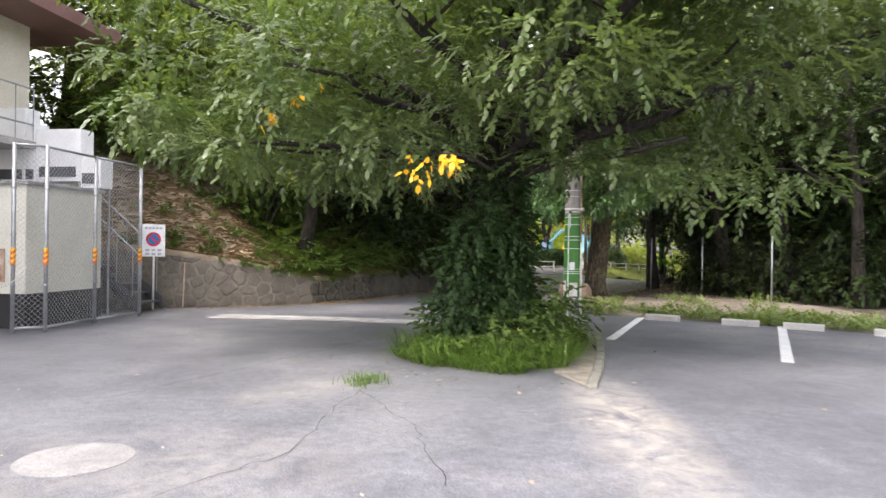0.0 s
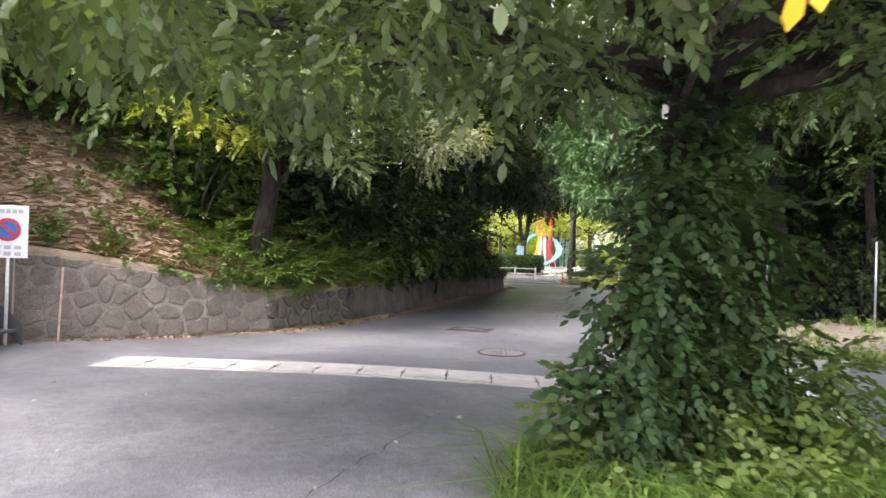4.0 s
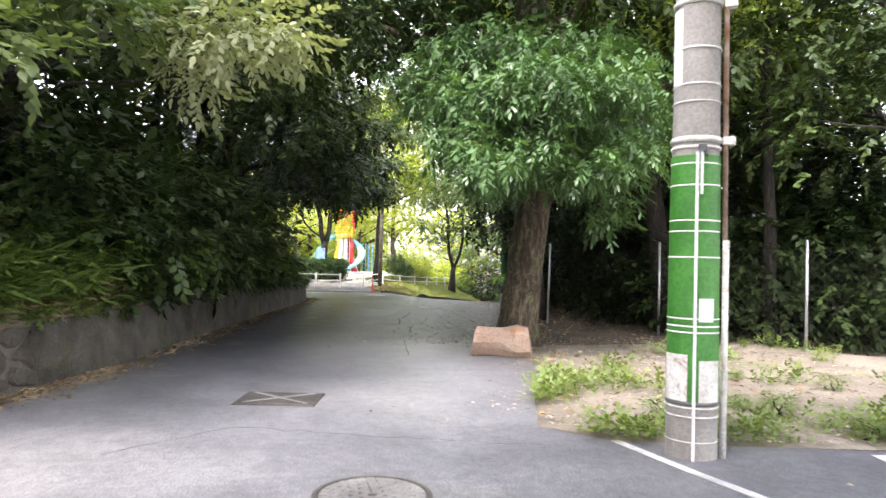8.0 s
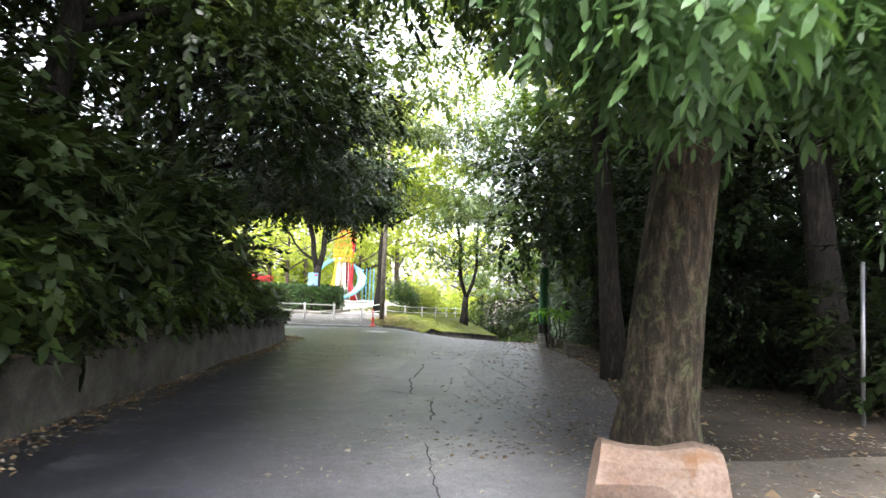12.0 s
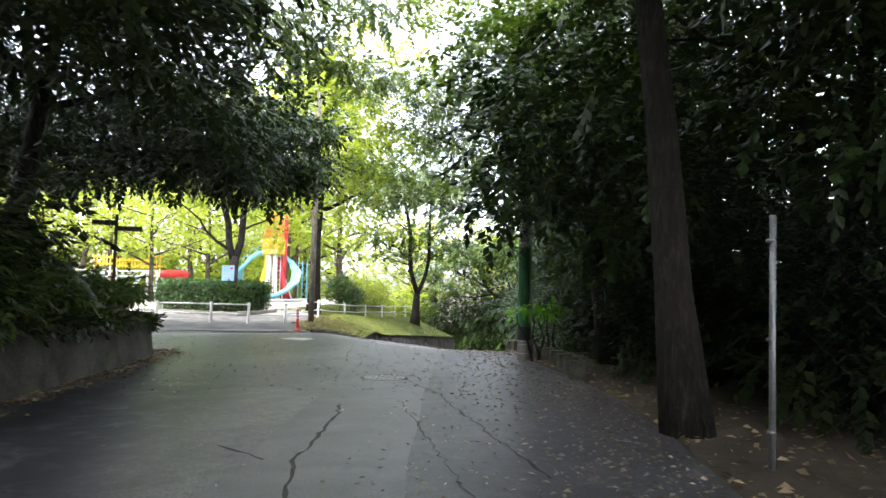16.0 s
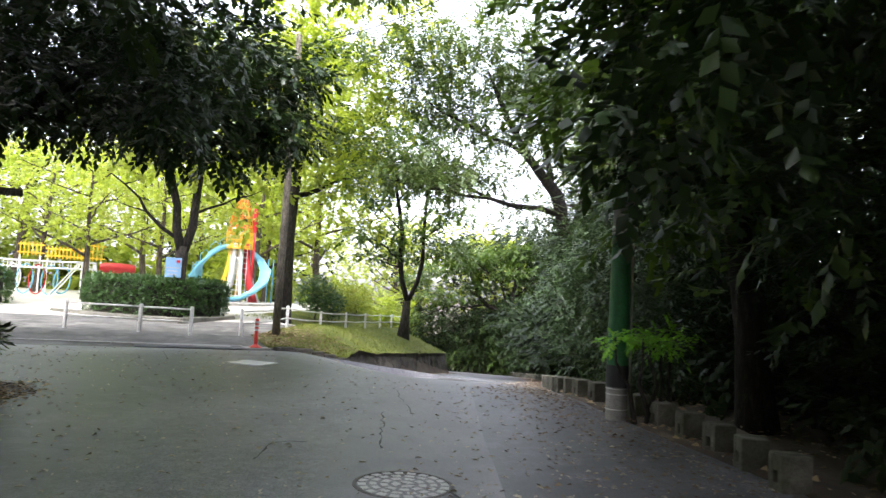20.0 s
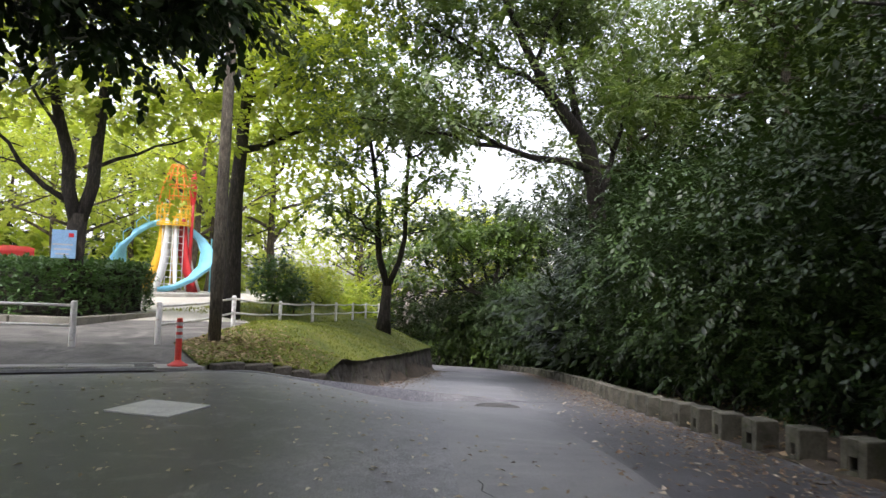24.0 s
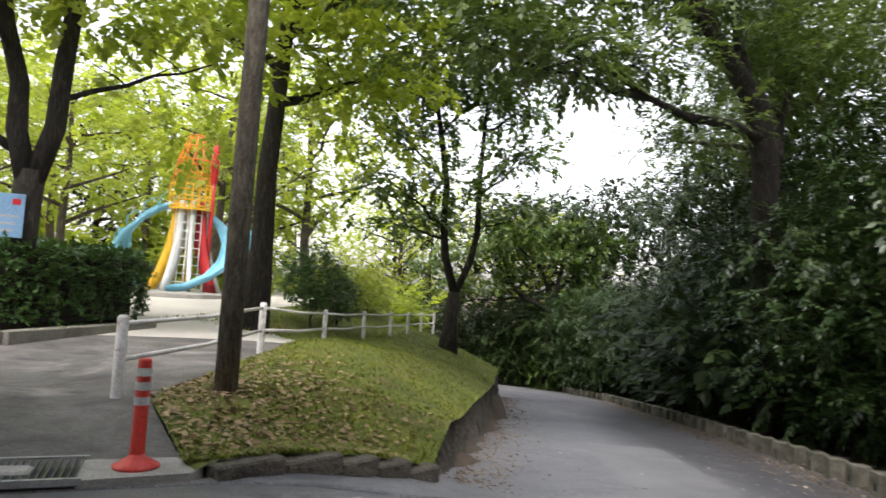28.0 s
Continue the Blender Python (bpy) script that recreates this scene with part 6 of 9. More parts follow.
def hazard_band(parent, x, y, z, r):
    b = Geo().lathe((x, y, z), [(r, -0.13), (r, 0.13)], 12, False).make("hazard_band", M_YELLOW, parent, "yellow and red striped warning band")
    g = Geo()
    for k in (-1, 0, 1):
        zz = k * 0.085
        n = 8
        lo = [(x + (r + 0.002) * math.cos(2 * math.pi * i / n), y + (r + 0.002) * math.sin(2 * math.pi * i / n), z + zz - 0.025 + 0.04 * math.sin(2 * math.pi * i / n)) for i in range(n)]
        g.add(lo + [(p[0], p[1], p[2] + 0.045) for p in lo], [(i, (i + 1) % n, n + (i + 1) % n, n + i) for i in range(n)])
    g.make("stripes", M_RED, b)


def fence_panel(pts, z1, label, net=True):
    t = thing("chain_link_fence", pts[0][0], pts[0][1], 0.0, label, "fence")
    o = Vector(pts[0])
    loc = [Vector(p) - o for p in pts]
    for p in loc:
        Geo().tube([(p.x, p.y, -0.05), (p.x, p.y, z1)], 0.032, 10).make("post", M_GALV, t, smooth=True)
        for zz in (0.75, 1.55, 2.3):
            Geo().lathe((p.x, p.y, zz), [(0.036, -0.015), (0.041, 0), (0.036, 0.015)], 10).make("clamp", M_GALV, t)
        hazard_band(t, p.x, p.y, 1.22, 0.036)
    for a, b in zip(loc, loc[1:]):
        for zz in (z1 - 0.02, 0.08):
            Geo().tube([(a.x, a.y, zz), (b.x, b.y, zz)], 0.022, 8).make("rail", M_GALV, t, smooth=True)
        g = Geo()
        chain_net(g, a, b, 0.09, z1 - 0.03)
        g.make("wire_net", M_WIRE, t)
    return t


fence_panel([(-6.78, 8.62), (-6.45, 8.92), (-6.50, 10.2), (-6.45, 11.5)], 3.0, "tall galvanised chain-link fence with striped warning bands")
fence_panel([(-8.6, 7.2), (-6.80, 7.62)], 3.05, "galvanised chain-link gate standing open")


def mesh_text(txt, size, mat, parent, m, name="lettering"):
    cu = bpy.data.curves.new(name, "FONT")
    cu.body = txt
    cu.size = size
    cu.align_x, cu.align_y = "CENTER", "CENTER"
    tmp = bpy.data.objects.new(name, cu)
    scene.collection.objects.link(tmp)
    me = bpy.data.meshes.new_from_object(tmp.evaluated_get(bpy.context.evaluated_depsgraph_get()))
    bpy.data.objects.remove(tmp)
    ob = link_mesh(name, me, mat, parent)
    ob.matrix_basis = m
    return ob


def storage_box():
    t = thing("equipment_cabinet", -6.98, 9.12, 0.0, "large beige metal equipment cabinet on a black base inside the fence", "cabinet")
    Geo().box((-1.5, 0.98, 0.29), (3.0, 1.96, 0.58), 0, 0.01).make("base", M_BLACK, t)
    Geo().box((-1.5, 0.98, 1.49), (2.98, 1.94, 1.82), 0, 0.01).make("body", M_BEIGE, t)
    Geo().box((-1.5, 0.98, 2.43), (3.08, 2.04, 0.07), 0, 0.02).make("top", M_GALV, t)
    Geo().box((-0.62, -0.012, 1.05), (0.5, 0.012, 0.55), 0).make("rusty_panel", M_RUST, t, "rust-streaked metal panel")
    s = Geo().box((-1.05, -0.015, 1.08), (0.24, 0.012, 0.6), 0).make("warning_sign", M_REDPAINT, t, "red upright fire warning sign with white characters")
    for i, ch in enumerate("火気厳禁"):
        mesh_text(ch, 0.13, M_SIGNWHITE, s, pose(-1.05, -0.023, 1.30 - i * 0.145, 90, 0, 0))
    return t


storage_box()


def rope():
    t = thing("barrier_rope", -6.8, 8.2, 0.0, "slack white rope with a small tag across the gate gap", "rope")
    pts = [(0.0 + 0.02 * i, -0.55 + 0.105 * i, 1.05 - 0.32 * (1 - ((i - 5) / 5) ** 2)) for i in range(11)]
    Geo().tube(pts, 0.008, 5).make("rope_line", M_WHITE_WORN, t)
    Geo().box((0.1, -0.02, 0.62), (0.01, 0.09, 0.22)).make("tag", M_SIGNWHITE, t)


rope()


def stairs():
    t = thing("outdoor_staircase", -6.75, 12.05, 0.0, "dark steel outdoor staircase with galvanised railings", "stairs")
    n = 13
    for i in range(n):
        Geo().box((-0.2 - i * 0.24, 0.35, 0.2 + i * 0.19), (0.28, 0.85, 0.035), 0, 0.005).make("tread", M_DARKSTEEL, t)
    for s in (-0.09, 0.79):
        Geo().add([(0.0, s, 0.0), (0.0, s, 0.3), (-3.2, s, 2.75), (-3.2, s, 2.45), (0.0, s + 0.02, 0.0), (0.0, s + 0.02, 0.3), (-3.2, s + 0.02, 2.75), (-3.2, s + 0.02, 2.45)], [(0, 1, 2, 3), (7, 6, 5, 4), (0, 4, 5, 1), (1, 5, 6, 2), (2, 6, 7, 3), (3, 7, 4, 0)]).make("stringer", M_DARKSTEEL, t)
    for s in (-0.09, 0.8):
        Geo().tube([(0.0, s, 1.2), (-2.0, s, 2.9), (-2.6, s, 3.5), (-5.0, s, 3.55)], 0.02, 6).make("handrail", M_GALV, t)
        for i in range(9):
            x = -0.15 - i * 0.36
            Geo().tube([(x, s, 0.25 + 0.765 * -x), (x, s, 1.22 + 0.86 * -x if x > -2.6 else 3.5)], 0.012, 5).make("baluster", M_GALV, t)
    return t


stairs()


def white_units():
    for x, y, z, w, d, h in [(-9.0, 11.3, 2.6, 0.66, 0.4, 1.5), (-8.56, 11.3, 2.6, 0.2, 0.4, 1.2), (-7.96, 11.3, 2.65, 0.97, 0.4, 1.02), (-7.26, 11.3, 2.52, 0.42, 0.4, 0.6)]:
        t = thing("white_unit", x, y, 0.0, "white painted ventilation unit on a steel frame", "machine", "white units")
        Geo().box((0, 0, z + h / 2), (w, d, h), 0, 0.015).make("casing", M_WHITE, t)
        g = Geo()
        for sx in (-1, 1):
            for sy in (-1, 1):
                g.tube([(sx * (w / 2 - 0.05), sy * (d / 2 - 0.05), 0), (sx * (w / 2 - 0.05), sy * (d / 2 - 0.05), z)], 0.02, 6)
        g.make("frame", M_GALV, t)
        Geo().box((0, -d / 2 - 0.01, z + 0.18), (w * 0.8, 0.02, 0.2), 0).make("louvre", M_DARKSTEEL, t)


white_units()


def building():
    t = thing("park_building", -9.35, 12.0, 0.0, "two-storey cream rendered building with red-brown eaves", "building")
    # wall in pieces round the window opening: x is the wall's plane, y runs back towards the viewer
    g = Geo()
    x0, x1, h = -8.0, 0.0, 6.0
    g.box((x1 - 0.1, -2.2, 1.95), (0.2, 4.4, 3.9)).box((x1 - 0.1, -0.62, 4.95), (0.2, 1.24, 2.1)).box((x1 - 0.1, -3.86, 4.95), (0.2, 1.08, 2.1)).box((x1 - 0.1, -2.28, 5.83), (0.2, 2.08, 0.34)).box((x1 - 0.1, -2.28, 3.98), (0.2, 2.08, 0.16))
    g.box((x1 - 0.1, -9.2, 3.0), (0.2, 9.6, 6.0)).box((x0 / 2 - 0.1, -0.1, 3.0), (7.8, 0.2, 6.0)).box((x0 / 2, -13.9, 3.0), (8.0, 0.2, 6.0)).box((x0, -7, 3.0), (0.2, 13.6, 6.0))
    g.make("wall", M_WALLPAINT, t)
    Geo().add([(x0 - 1, 1.3, 6.0), (1.15, 1.3, 6.0), (1.15, -15, 6.0), (x0 - 1, -15, 6.0), (x0 - 1, 1.3, 6.22), (1.2, 1.35, 6.26), (1.2, -15, 6.26), (x0 - 1, -15, 6.3), (-3.5, -1, 7.6), (-3.5, -13, 7.6)],
              [(3, 2, 1, 0), (0, 1, 5, 4), (1, 2, 6, 5), (2, 3, 7, 6), (3, 0, 4, 7), (4, 5, 8), (5, 6, 9, 8), (6, 7, 9), (7, 4, 8, 9)]).make("roof", M_ROOF, t)
    w = Geo().box((x1 - 0.08, -2.28, 4.86), (0.05, 2.0, 1.58)).make("window", M_GREENGLASS, t, "green tinted window")
    g = Geo()
    for yy in (-3.3, -2.28, -1.26):
        g.box((x1 - 0.04, yy, 4.86), (0.06, 0.06, 1.6))
    for zz in (4.08, 4.75, 5.64):
        g.box((x1 - 0.04, -2.28, zz), (0.06, 2.08, 0.06))
    g.make("window_frame", M_DARKSTEEL, w)
    Geo().box((0.45, -5.9, 3.35), (0.9, 10.2, 0.14), 0).make("balcony", M_CONC, t, "concrete balcony slab")
    for zz in (3.75, 4.45):
        Geo().tube([(0.85, -0.9, zz), (0.85, -11, zz)], 0.02, 6).make("balcony_rail", M_GALV, t)
    for i in range(22):
        Geo().tube([(0.85, -0.9 - i * 0.46, 3.4), (0.85, -0.9 - i * 0.46, 4.45)], 0.012, 5).make("baluster", M_GALV, t)
    return t


building()


def no_parking_sign():
    t = thing("no_parking_sign", -6.92, 12.75, 0.0, "white no-parking sign with red and blue disc on a white post", "sign", rz=22)
    Geo().tube([(0, 0.02, -0.05), (0, 0.02, 1.86)], 0.022, 10).make("post", M_WHITE, t, smooth=True)
    p = Geo().box((0, -0.01, 1.52), (0.47, 0.02, 0.70), 0, 0.006).make("panel", M_SIGNWHITE, t)

    def disc(r, y, mat, name):
        g = Geo()
        n = 28
        g.v = [(0, y, 1.545)] + [(r * math.cos(2 * math.pi * k / n), y, 1.545 + r * math.sin(2 * math.pi * k / n)) for k in range(n)]
        g.f = [(0, 1 + k, 1 + (k + 1) % n) for k in range(n)]
        g.make(name, mat, p)
    disc(0.155, -0.0245, M_SIGNRED, "red_ring")
    disc(0.115, -0.0285, M_SIGNBLUE, "blue_disc")
    Geo().box((0, 0, 0), (0.27, 0.003, 0.034), m=pose(0, -0.032, 1.545, 0, 45, 0)).make("red_bar", M_SIGNRED, p)
    for z, n, w in ((1.79, 5, 0.055), (1.31, 3, 0.08), (1.225, 3, 0.08)):
        for k in range(n):
            Geo().box(((k - (n - 1) / 2) * (0.36 / n), -0.0225, z), (w, 0.003, 0.05)).make("print", M_GREYBAR, p)
    t2 = thing("rusty_stake", -6.45, 13.15, 0.0, "thin rusty steel stake leaning by the wall", "stake")
    Geo().tube([(0, 0, -0.05), (0.03, 0.02, 1.05)], 0.015, 6).make("rod", M_RUST, t2)


no_parking_sign()


# ---- utility poles
def arc_patch(r, a0, a1, z0, z1, n=8):
    g = Geo()
    for i in range(n + 1):
        a = radians(a0 + (a1 - a0) * i / n)
        g.v += [(r * math.cos(a), r * math.sin(a), z0), (r * math.cos(a), r * math.sin(a), z1)]
    g.f = [(2 * i, 2 * i + 2, 2 * i + 3, 2 * i + 1) for i in range(n)]
    return g


def pole_r(z, r0=0.185):
    return r0 - z / 150


def utility_pole(x, y, wrap_mat, lo, hi, face, label, dark_base=False):
    t = thing("utility_pole", x, y, road_z(x, y), label, "utility pole", "utility poles")
    Geo().lathe((0, 0, 0), [(pole_r(0), -0.1), (pole_r(0), 0.0), (pole_r(3), 3.0), (pole_r(6), 6.0), (pole_r(10), 10.0)], 28).make("shaft", M_POLE, t, smooth=True)
    w = arc_patch(1, 0, 360, lo, hi, 28)
    w.v = [(vx * (pole_r(vz) + 0.006), vy * (pole_r(vz) + 0.006), vz) for vx, vy, vz in w.v]
    w = w.make("plastic_wrap", wrap_mat, t, "ribbed green plastic wrap", True)
    if dark_base:
        t.matrix_basis = t.matrix_basis @ Matrix.Diagonal((0.68, 0.68, 1, 1))
        arc_patch(pole_r(0) + 0.012, 0, 360, 0.4, 0.66, 28).make("base_band", M_BLACK, t, "black rubber band", True)
    for z, rr, mat in [(2.34, 0.022, M_WHITE_WORN), (2.28, 0.012, M_WHITE_WORN), (3.37, 0.022, M_WHITE_WORN), (2.62, 0.006, M_WHITE_WORN), (2.75, 0.006, M_WHITE_WORN), (3.02, 0.006, M_WHITE), (2.16, 0.006, M_WHITE), (2.0, 0.006, M_WHITE), (1.74, 0.006, M_WHITE), (1.66, 0.006, M_WHITE), (1.47, 0.006, M_WHITE), (1.02, 0.006, M_WHITE), (0.965, 0.006, M_WHITE), (0.92, 0.006, M_WHITE), (0.40, 0.009, M_DARKSTEEL), (0.375, 0.006, M_WHITE_WORN), (0.31, 0.006, M_WHITE_WORN), (0.13, 0.005, M_WHITE_WORN)]:
        if dark_base and lo < z < hi:
            continue
        rp = pole_r(z) + 0.006
        n = 24
        Geo().lathe((0, 0, z), [(rp, -rr), (rp + rr * 0.5, -rr * 0.4), (rp + rr * 0.5, rr * 0.4), (rp, rr)], n, False).make("strap", mat, t)
    a = radians(face + 90)
    cx, cy = math.cos(a), math.sin(a)
    rr = pole_r(0) + 0.035
    Geo().tube([(cx * rr, cy * rr, 0), (cx * rr, cy * rr, 1.6)], 0.024, 10).make("conduit", M_POLE if dark_base else M_WHITE_WORN, t, smooth=True)
    Geo().tube([(cx * (rr - 0.01), cy * (rr - 0.01), 1.6), (cx * (rr - 0.05), cy * (rr - 0.05), 9.0)], 0.02, 10).make("conduit", M_RUST, t, "rust-streaked cable conduit", True)
    for zz in (2.34, 3.37):
        Geo().box((cx * (rr + 0.01), cy * (rr + 0.01), zz), (0.09, 0.07, 0.06), face + 90, 0.01).make("bracket", M_WHITE_WORN, t)
    f = radians(face + 4)
    if not dark_base:
        Geo().tube([(math.cos(f) * (pole_r(0) + 0.012), math.sin(f) * (pole_r(0) + 0.012), 0.0), (math.cos(f) * (pole_r(2) + 0.012), math.sin(f) * (pole_r(2) + 0.012), 2.24)], 0.012, 6).make("white_strip", M_WHITE, t)
    f = radians(face + 14)
    Geo().tube([(math.cos(f) * (pole_r(2) + 0.012), math.sin(f) * (pole_r(2) + 0.012), 1.93), (math.cos(f) * (pole_r(2) + 0.012), math.sin(f) * (pole_r(2) + 0.012), 2.24)], 0.011, 6).make("white_strip", M_GREENWRAP_D if dark_base else M_WHITE, t)
    Geo().box((math.cos(f) * (pole_r(2.3) + 0.02), math.sin(f) * (pole_r(2.3) + 0.02), 2.27), (0.05, 0.06, 0.06), face, 0.01).make("buckle", M_DARKSTEEL, t)
    if not dark_base:
        arc_patch(pole_r(1.1) + 0.009, face + 12, face + 48, 1.0, 1.17).make("label", M_SIGNWHITE, t, "blank weathered paper label")
    if not dark_base:
        arc_patch(pole_r(0.6) + 0.009, face - 75, face - 10, 0.42, 0.76).make("white_patch", M_WHITE_WORN, t)
    if not dark_base:
        arc_patch(pole_r(0.6) + 0.009, face + 14, face + 70, 0.42, 0.72).make("white_patch", M_WHITE_WORN, t)
    arc_patch(pole_r(3) + 0.004, face - 80, face - 38, 2.74, 3.32).make("plate", M_SIGNWHITE, t, "white number plate")
    return t


utility_pole(2.16, 14.28, M_GREENWRAP, 0.42, 2.22, -125, "concrete utility pole with a green plastic wrap and straps")
utility_pole(7.5, 33.15, M_GREENWRAP_D, 0.64, 2.25, -120, "concrete utility pole with a dark green wrap above a black band", True)

# ---------------------------------------------------------------- right-hand fence posts with a dark net
def fence_right():
    pts = [(24.5, 15.5), (16.0, 17.2), (11.9, 18.2), (8.1, 19.5), (6.75, 21.9), (5.62, 24.85)]
    for i, (x, y) in enumerate(pts[1:]):
        t = thing("fence_post", x, y, road_z(x, y), "thin galvanised fence post in the undergrowth", "fence post", "fence posts")
        Geo().tube([(0, 0, -0.1), (0.03 if i == 4 else 0.0, 0.0, 1.95)], 0.026, 8).make("post", M_GALV, t, smooth=True)
        for z in (0.3, 1.0, 1.75):
            Geo().lathe((0, 0, z), [(0.028, -0.012), (0.034, 0), (0.028, 0.012)], 8).make("clamp", M_GALV, t)
    for a, b in zip(pts[:-1], pts[1:]):
        t = thing("fence_net", a[0], a[1], 0, "dark wire net of the woodland fence", "fence net")
        g = Geo()
        chain_net(g, (0, 0.03), (b[0] - a[0], b[1] - a[1] + 0.03), 0.05, 1.85, 0.16, 0.002)
        g.make("wire_net", M_DARKWIRE, t)


fence_right()


# ---- the log at the foot of the oak
def log():
    t = thing("cut_log", 2.55, 19.52, 0.0, "short pale cut log lying at the foot of the tree", "log", rz=-24)
    rnd = random.Random(2)
    g = Geo()
    n, m = 12, 5
    for i in range(m):
        x = -0.42 + 0.84 * i / (m - 1)
        r = 0.225 + 0.025 * math.cos(i * 2.1)
        for k in range(n):
            a = 2 * math.pi * k / n
            q = r * (1 + 0.10 * math.sin(3 * a + i * 0.4) + rnd.uniform(-0.04, 0.04))
            g.v.append((x + (0.05 if i == 0 else -0.04 if i == m - 1 else 0) * math.sin(a), q * 1.05 * math.cos(a), max(0.22 + q * 1.05 * math.sin(a), 0.0)))
    for i in range(m - 1):
        for k in range(n):
            g.f.append((i * n + k, i * n + (k + 1) % n, (i + 1) * n + (k + 1) % n, (i + 1) * n + k))
    g.f += [tuple(range(n - 1, -1, -1)), tuple((m - 1) * n + k for k in range(n))]
    g.make("wood", M_LOG, t, smooth=False)


log()


# ---- railings of white posts with two rails
def railing(pts, label, h=0.68, sag=0.0):
    x0, y0 = pts[0]
    z0 = park_z(x0, y0)
    t = thing("railing", x0, y0, z0, label, "railing", "park railings")
    tops = []
    for x, y in pts:
        g0 = max(park_z(x, y), mound_z(x, y) - 0.05 if x > mound_left(y) else -9) - z0
        Geo().lathe((x - x0, y - y0, g0), [(0.046, -0.1), (0.046, h - 0.02), (0.035, h), (0.001, h)], 10, False).make("post", M_WHITE_WORN, t, smooth=True)
        tops.append(Vector((x - x0, y - y0, g0)))
    for a, b in zip(tops, tops[1:]):
        for zz in (h - 0.07, h - 0.37):
            mid = a.lerp(b, 0.5) + Vector((0, 0, zz - sag))
            Geo().tube([a + Vector((0, 0, zz)), mid, b + Vector((0, 0, zz))], 0.022, 8).make("rail", M_WHITE_WORN, t, smooth=True)
    return t


railing([(-5.6, 45.6), (-3.9, 45.5), (-2.3, 45.4)], "low white railing with two rails in front of the hedge")
railing([(-0.28, 44.6), (1.42, 43.9), (2.58, 43.4)], "low white railing with two rails beside the park entrance")
railing([(3.76, 43.65), (5.28, 46.67), (7.0, 50.6), (8.44, 52.9), (9.69, 54.7), (10.88, 56.65), (11.99, 58.5), (13.2, 60.4)], "low weathered white railing following the footpath", sag=0.03)


def red_post():
    t = thing("red_bollard", 3.99, 42.0, -0.055, "red flexible road post with grey reflective bands", "bollard")
    Geo().lathe((0, 0, 0), [(0.135, 0.0), (0.135, 0.015), (0.10, 0.03), (0.085, 0.045), (0.055, 0.06), (0.045, 0.08)], 20).make("base", M_RED, t, smooth=True)
    Geo().lathe((0, 0, 0), [(0.044, 0.07), (0.040, 0.64), (0.036, 0.655), (0.001, 0.66)], 18, False).make("tube", M_RED, t, smooth=True)
    for z in (0.40, 0.49, 0.575):
        Geo().lathe((0, 0, z), [(0.0455, -0.025), (0.0455, 0.025)], 18, False).make("reflective_band", M_REFLECT, t, "grey reflective band", True)
    s = thing("concrete_pad", 4.02, 42.05, -0.12, "broken concrete slab under the red post", "slab", kind="structure")
    Geo().prism([(-0.33, -0.3), (0.28, -0.24), (0.36, -0.12), (0.2, 0.3), (-0.35, 0.28)], 0, 0.065).make("slab", M_CONC, s)


red_post()


def grate():
    t = thing("drain_grate", 2.6, 42.0, -0.06, "steel bar grating over a roadside drain", "grate", kind="structure")
    Geo().box((0, 0, -0.02), (2.2, 0.5, 0.02)).make("pit", M_BLACK, t)
    g = Geo()
    for s in (-1, 1):
        g.box((0, s * 0.25, 0.0), (2.24, 0.03, 0.04))
    g.make("frame", M_GALV, t)
    g = Geo()
    for i in range(56):
        g.box((-1.09 + i * 0.0396, 0, 0.0), (0.008, 0.48, 0.03))
    g.make("bars", M_DARKSTEEL, t)


grate()
kerb_run("kerb_park", [(-13.5, 42.35), (-0.6, 42.3), (3.45, 41.95)], 0.16, 0.07, M_CONC, "worn concrete kerb along the park entrance", 0.8)
kerb_run("kerb_mound", [(4.42, 41.84), (5.3, 42.26), (6.25, 42.74)], 0.18, 0.09, M_ROCK, "broken dark stone kerb in front of the grass mound", 0.4)


def wood_pole():
    t = thing("wooden_pole", 4.62, 43.65, 0.0, "weathered round wooden lamp pole beside the path", "pole")
    Geo().tube([(0, 0, -0.2), (0.0, 0.0, 2.0), (0.02, 0, 5.0), (0.03, 0, 8.0)], [0.105, 0.1, 0.09, 0.08], 14).make("shaft", M_OLDWOOD, t, smooth=True)


wood_pole()


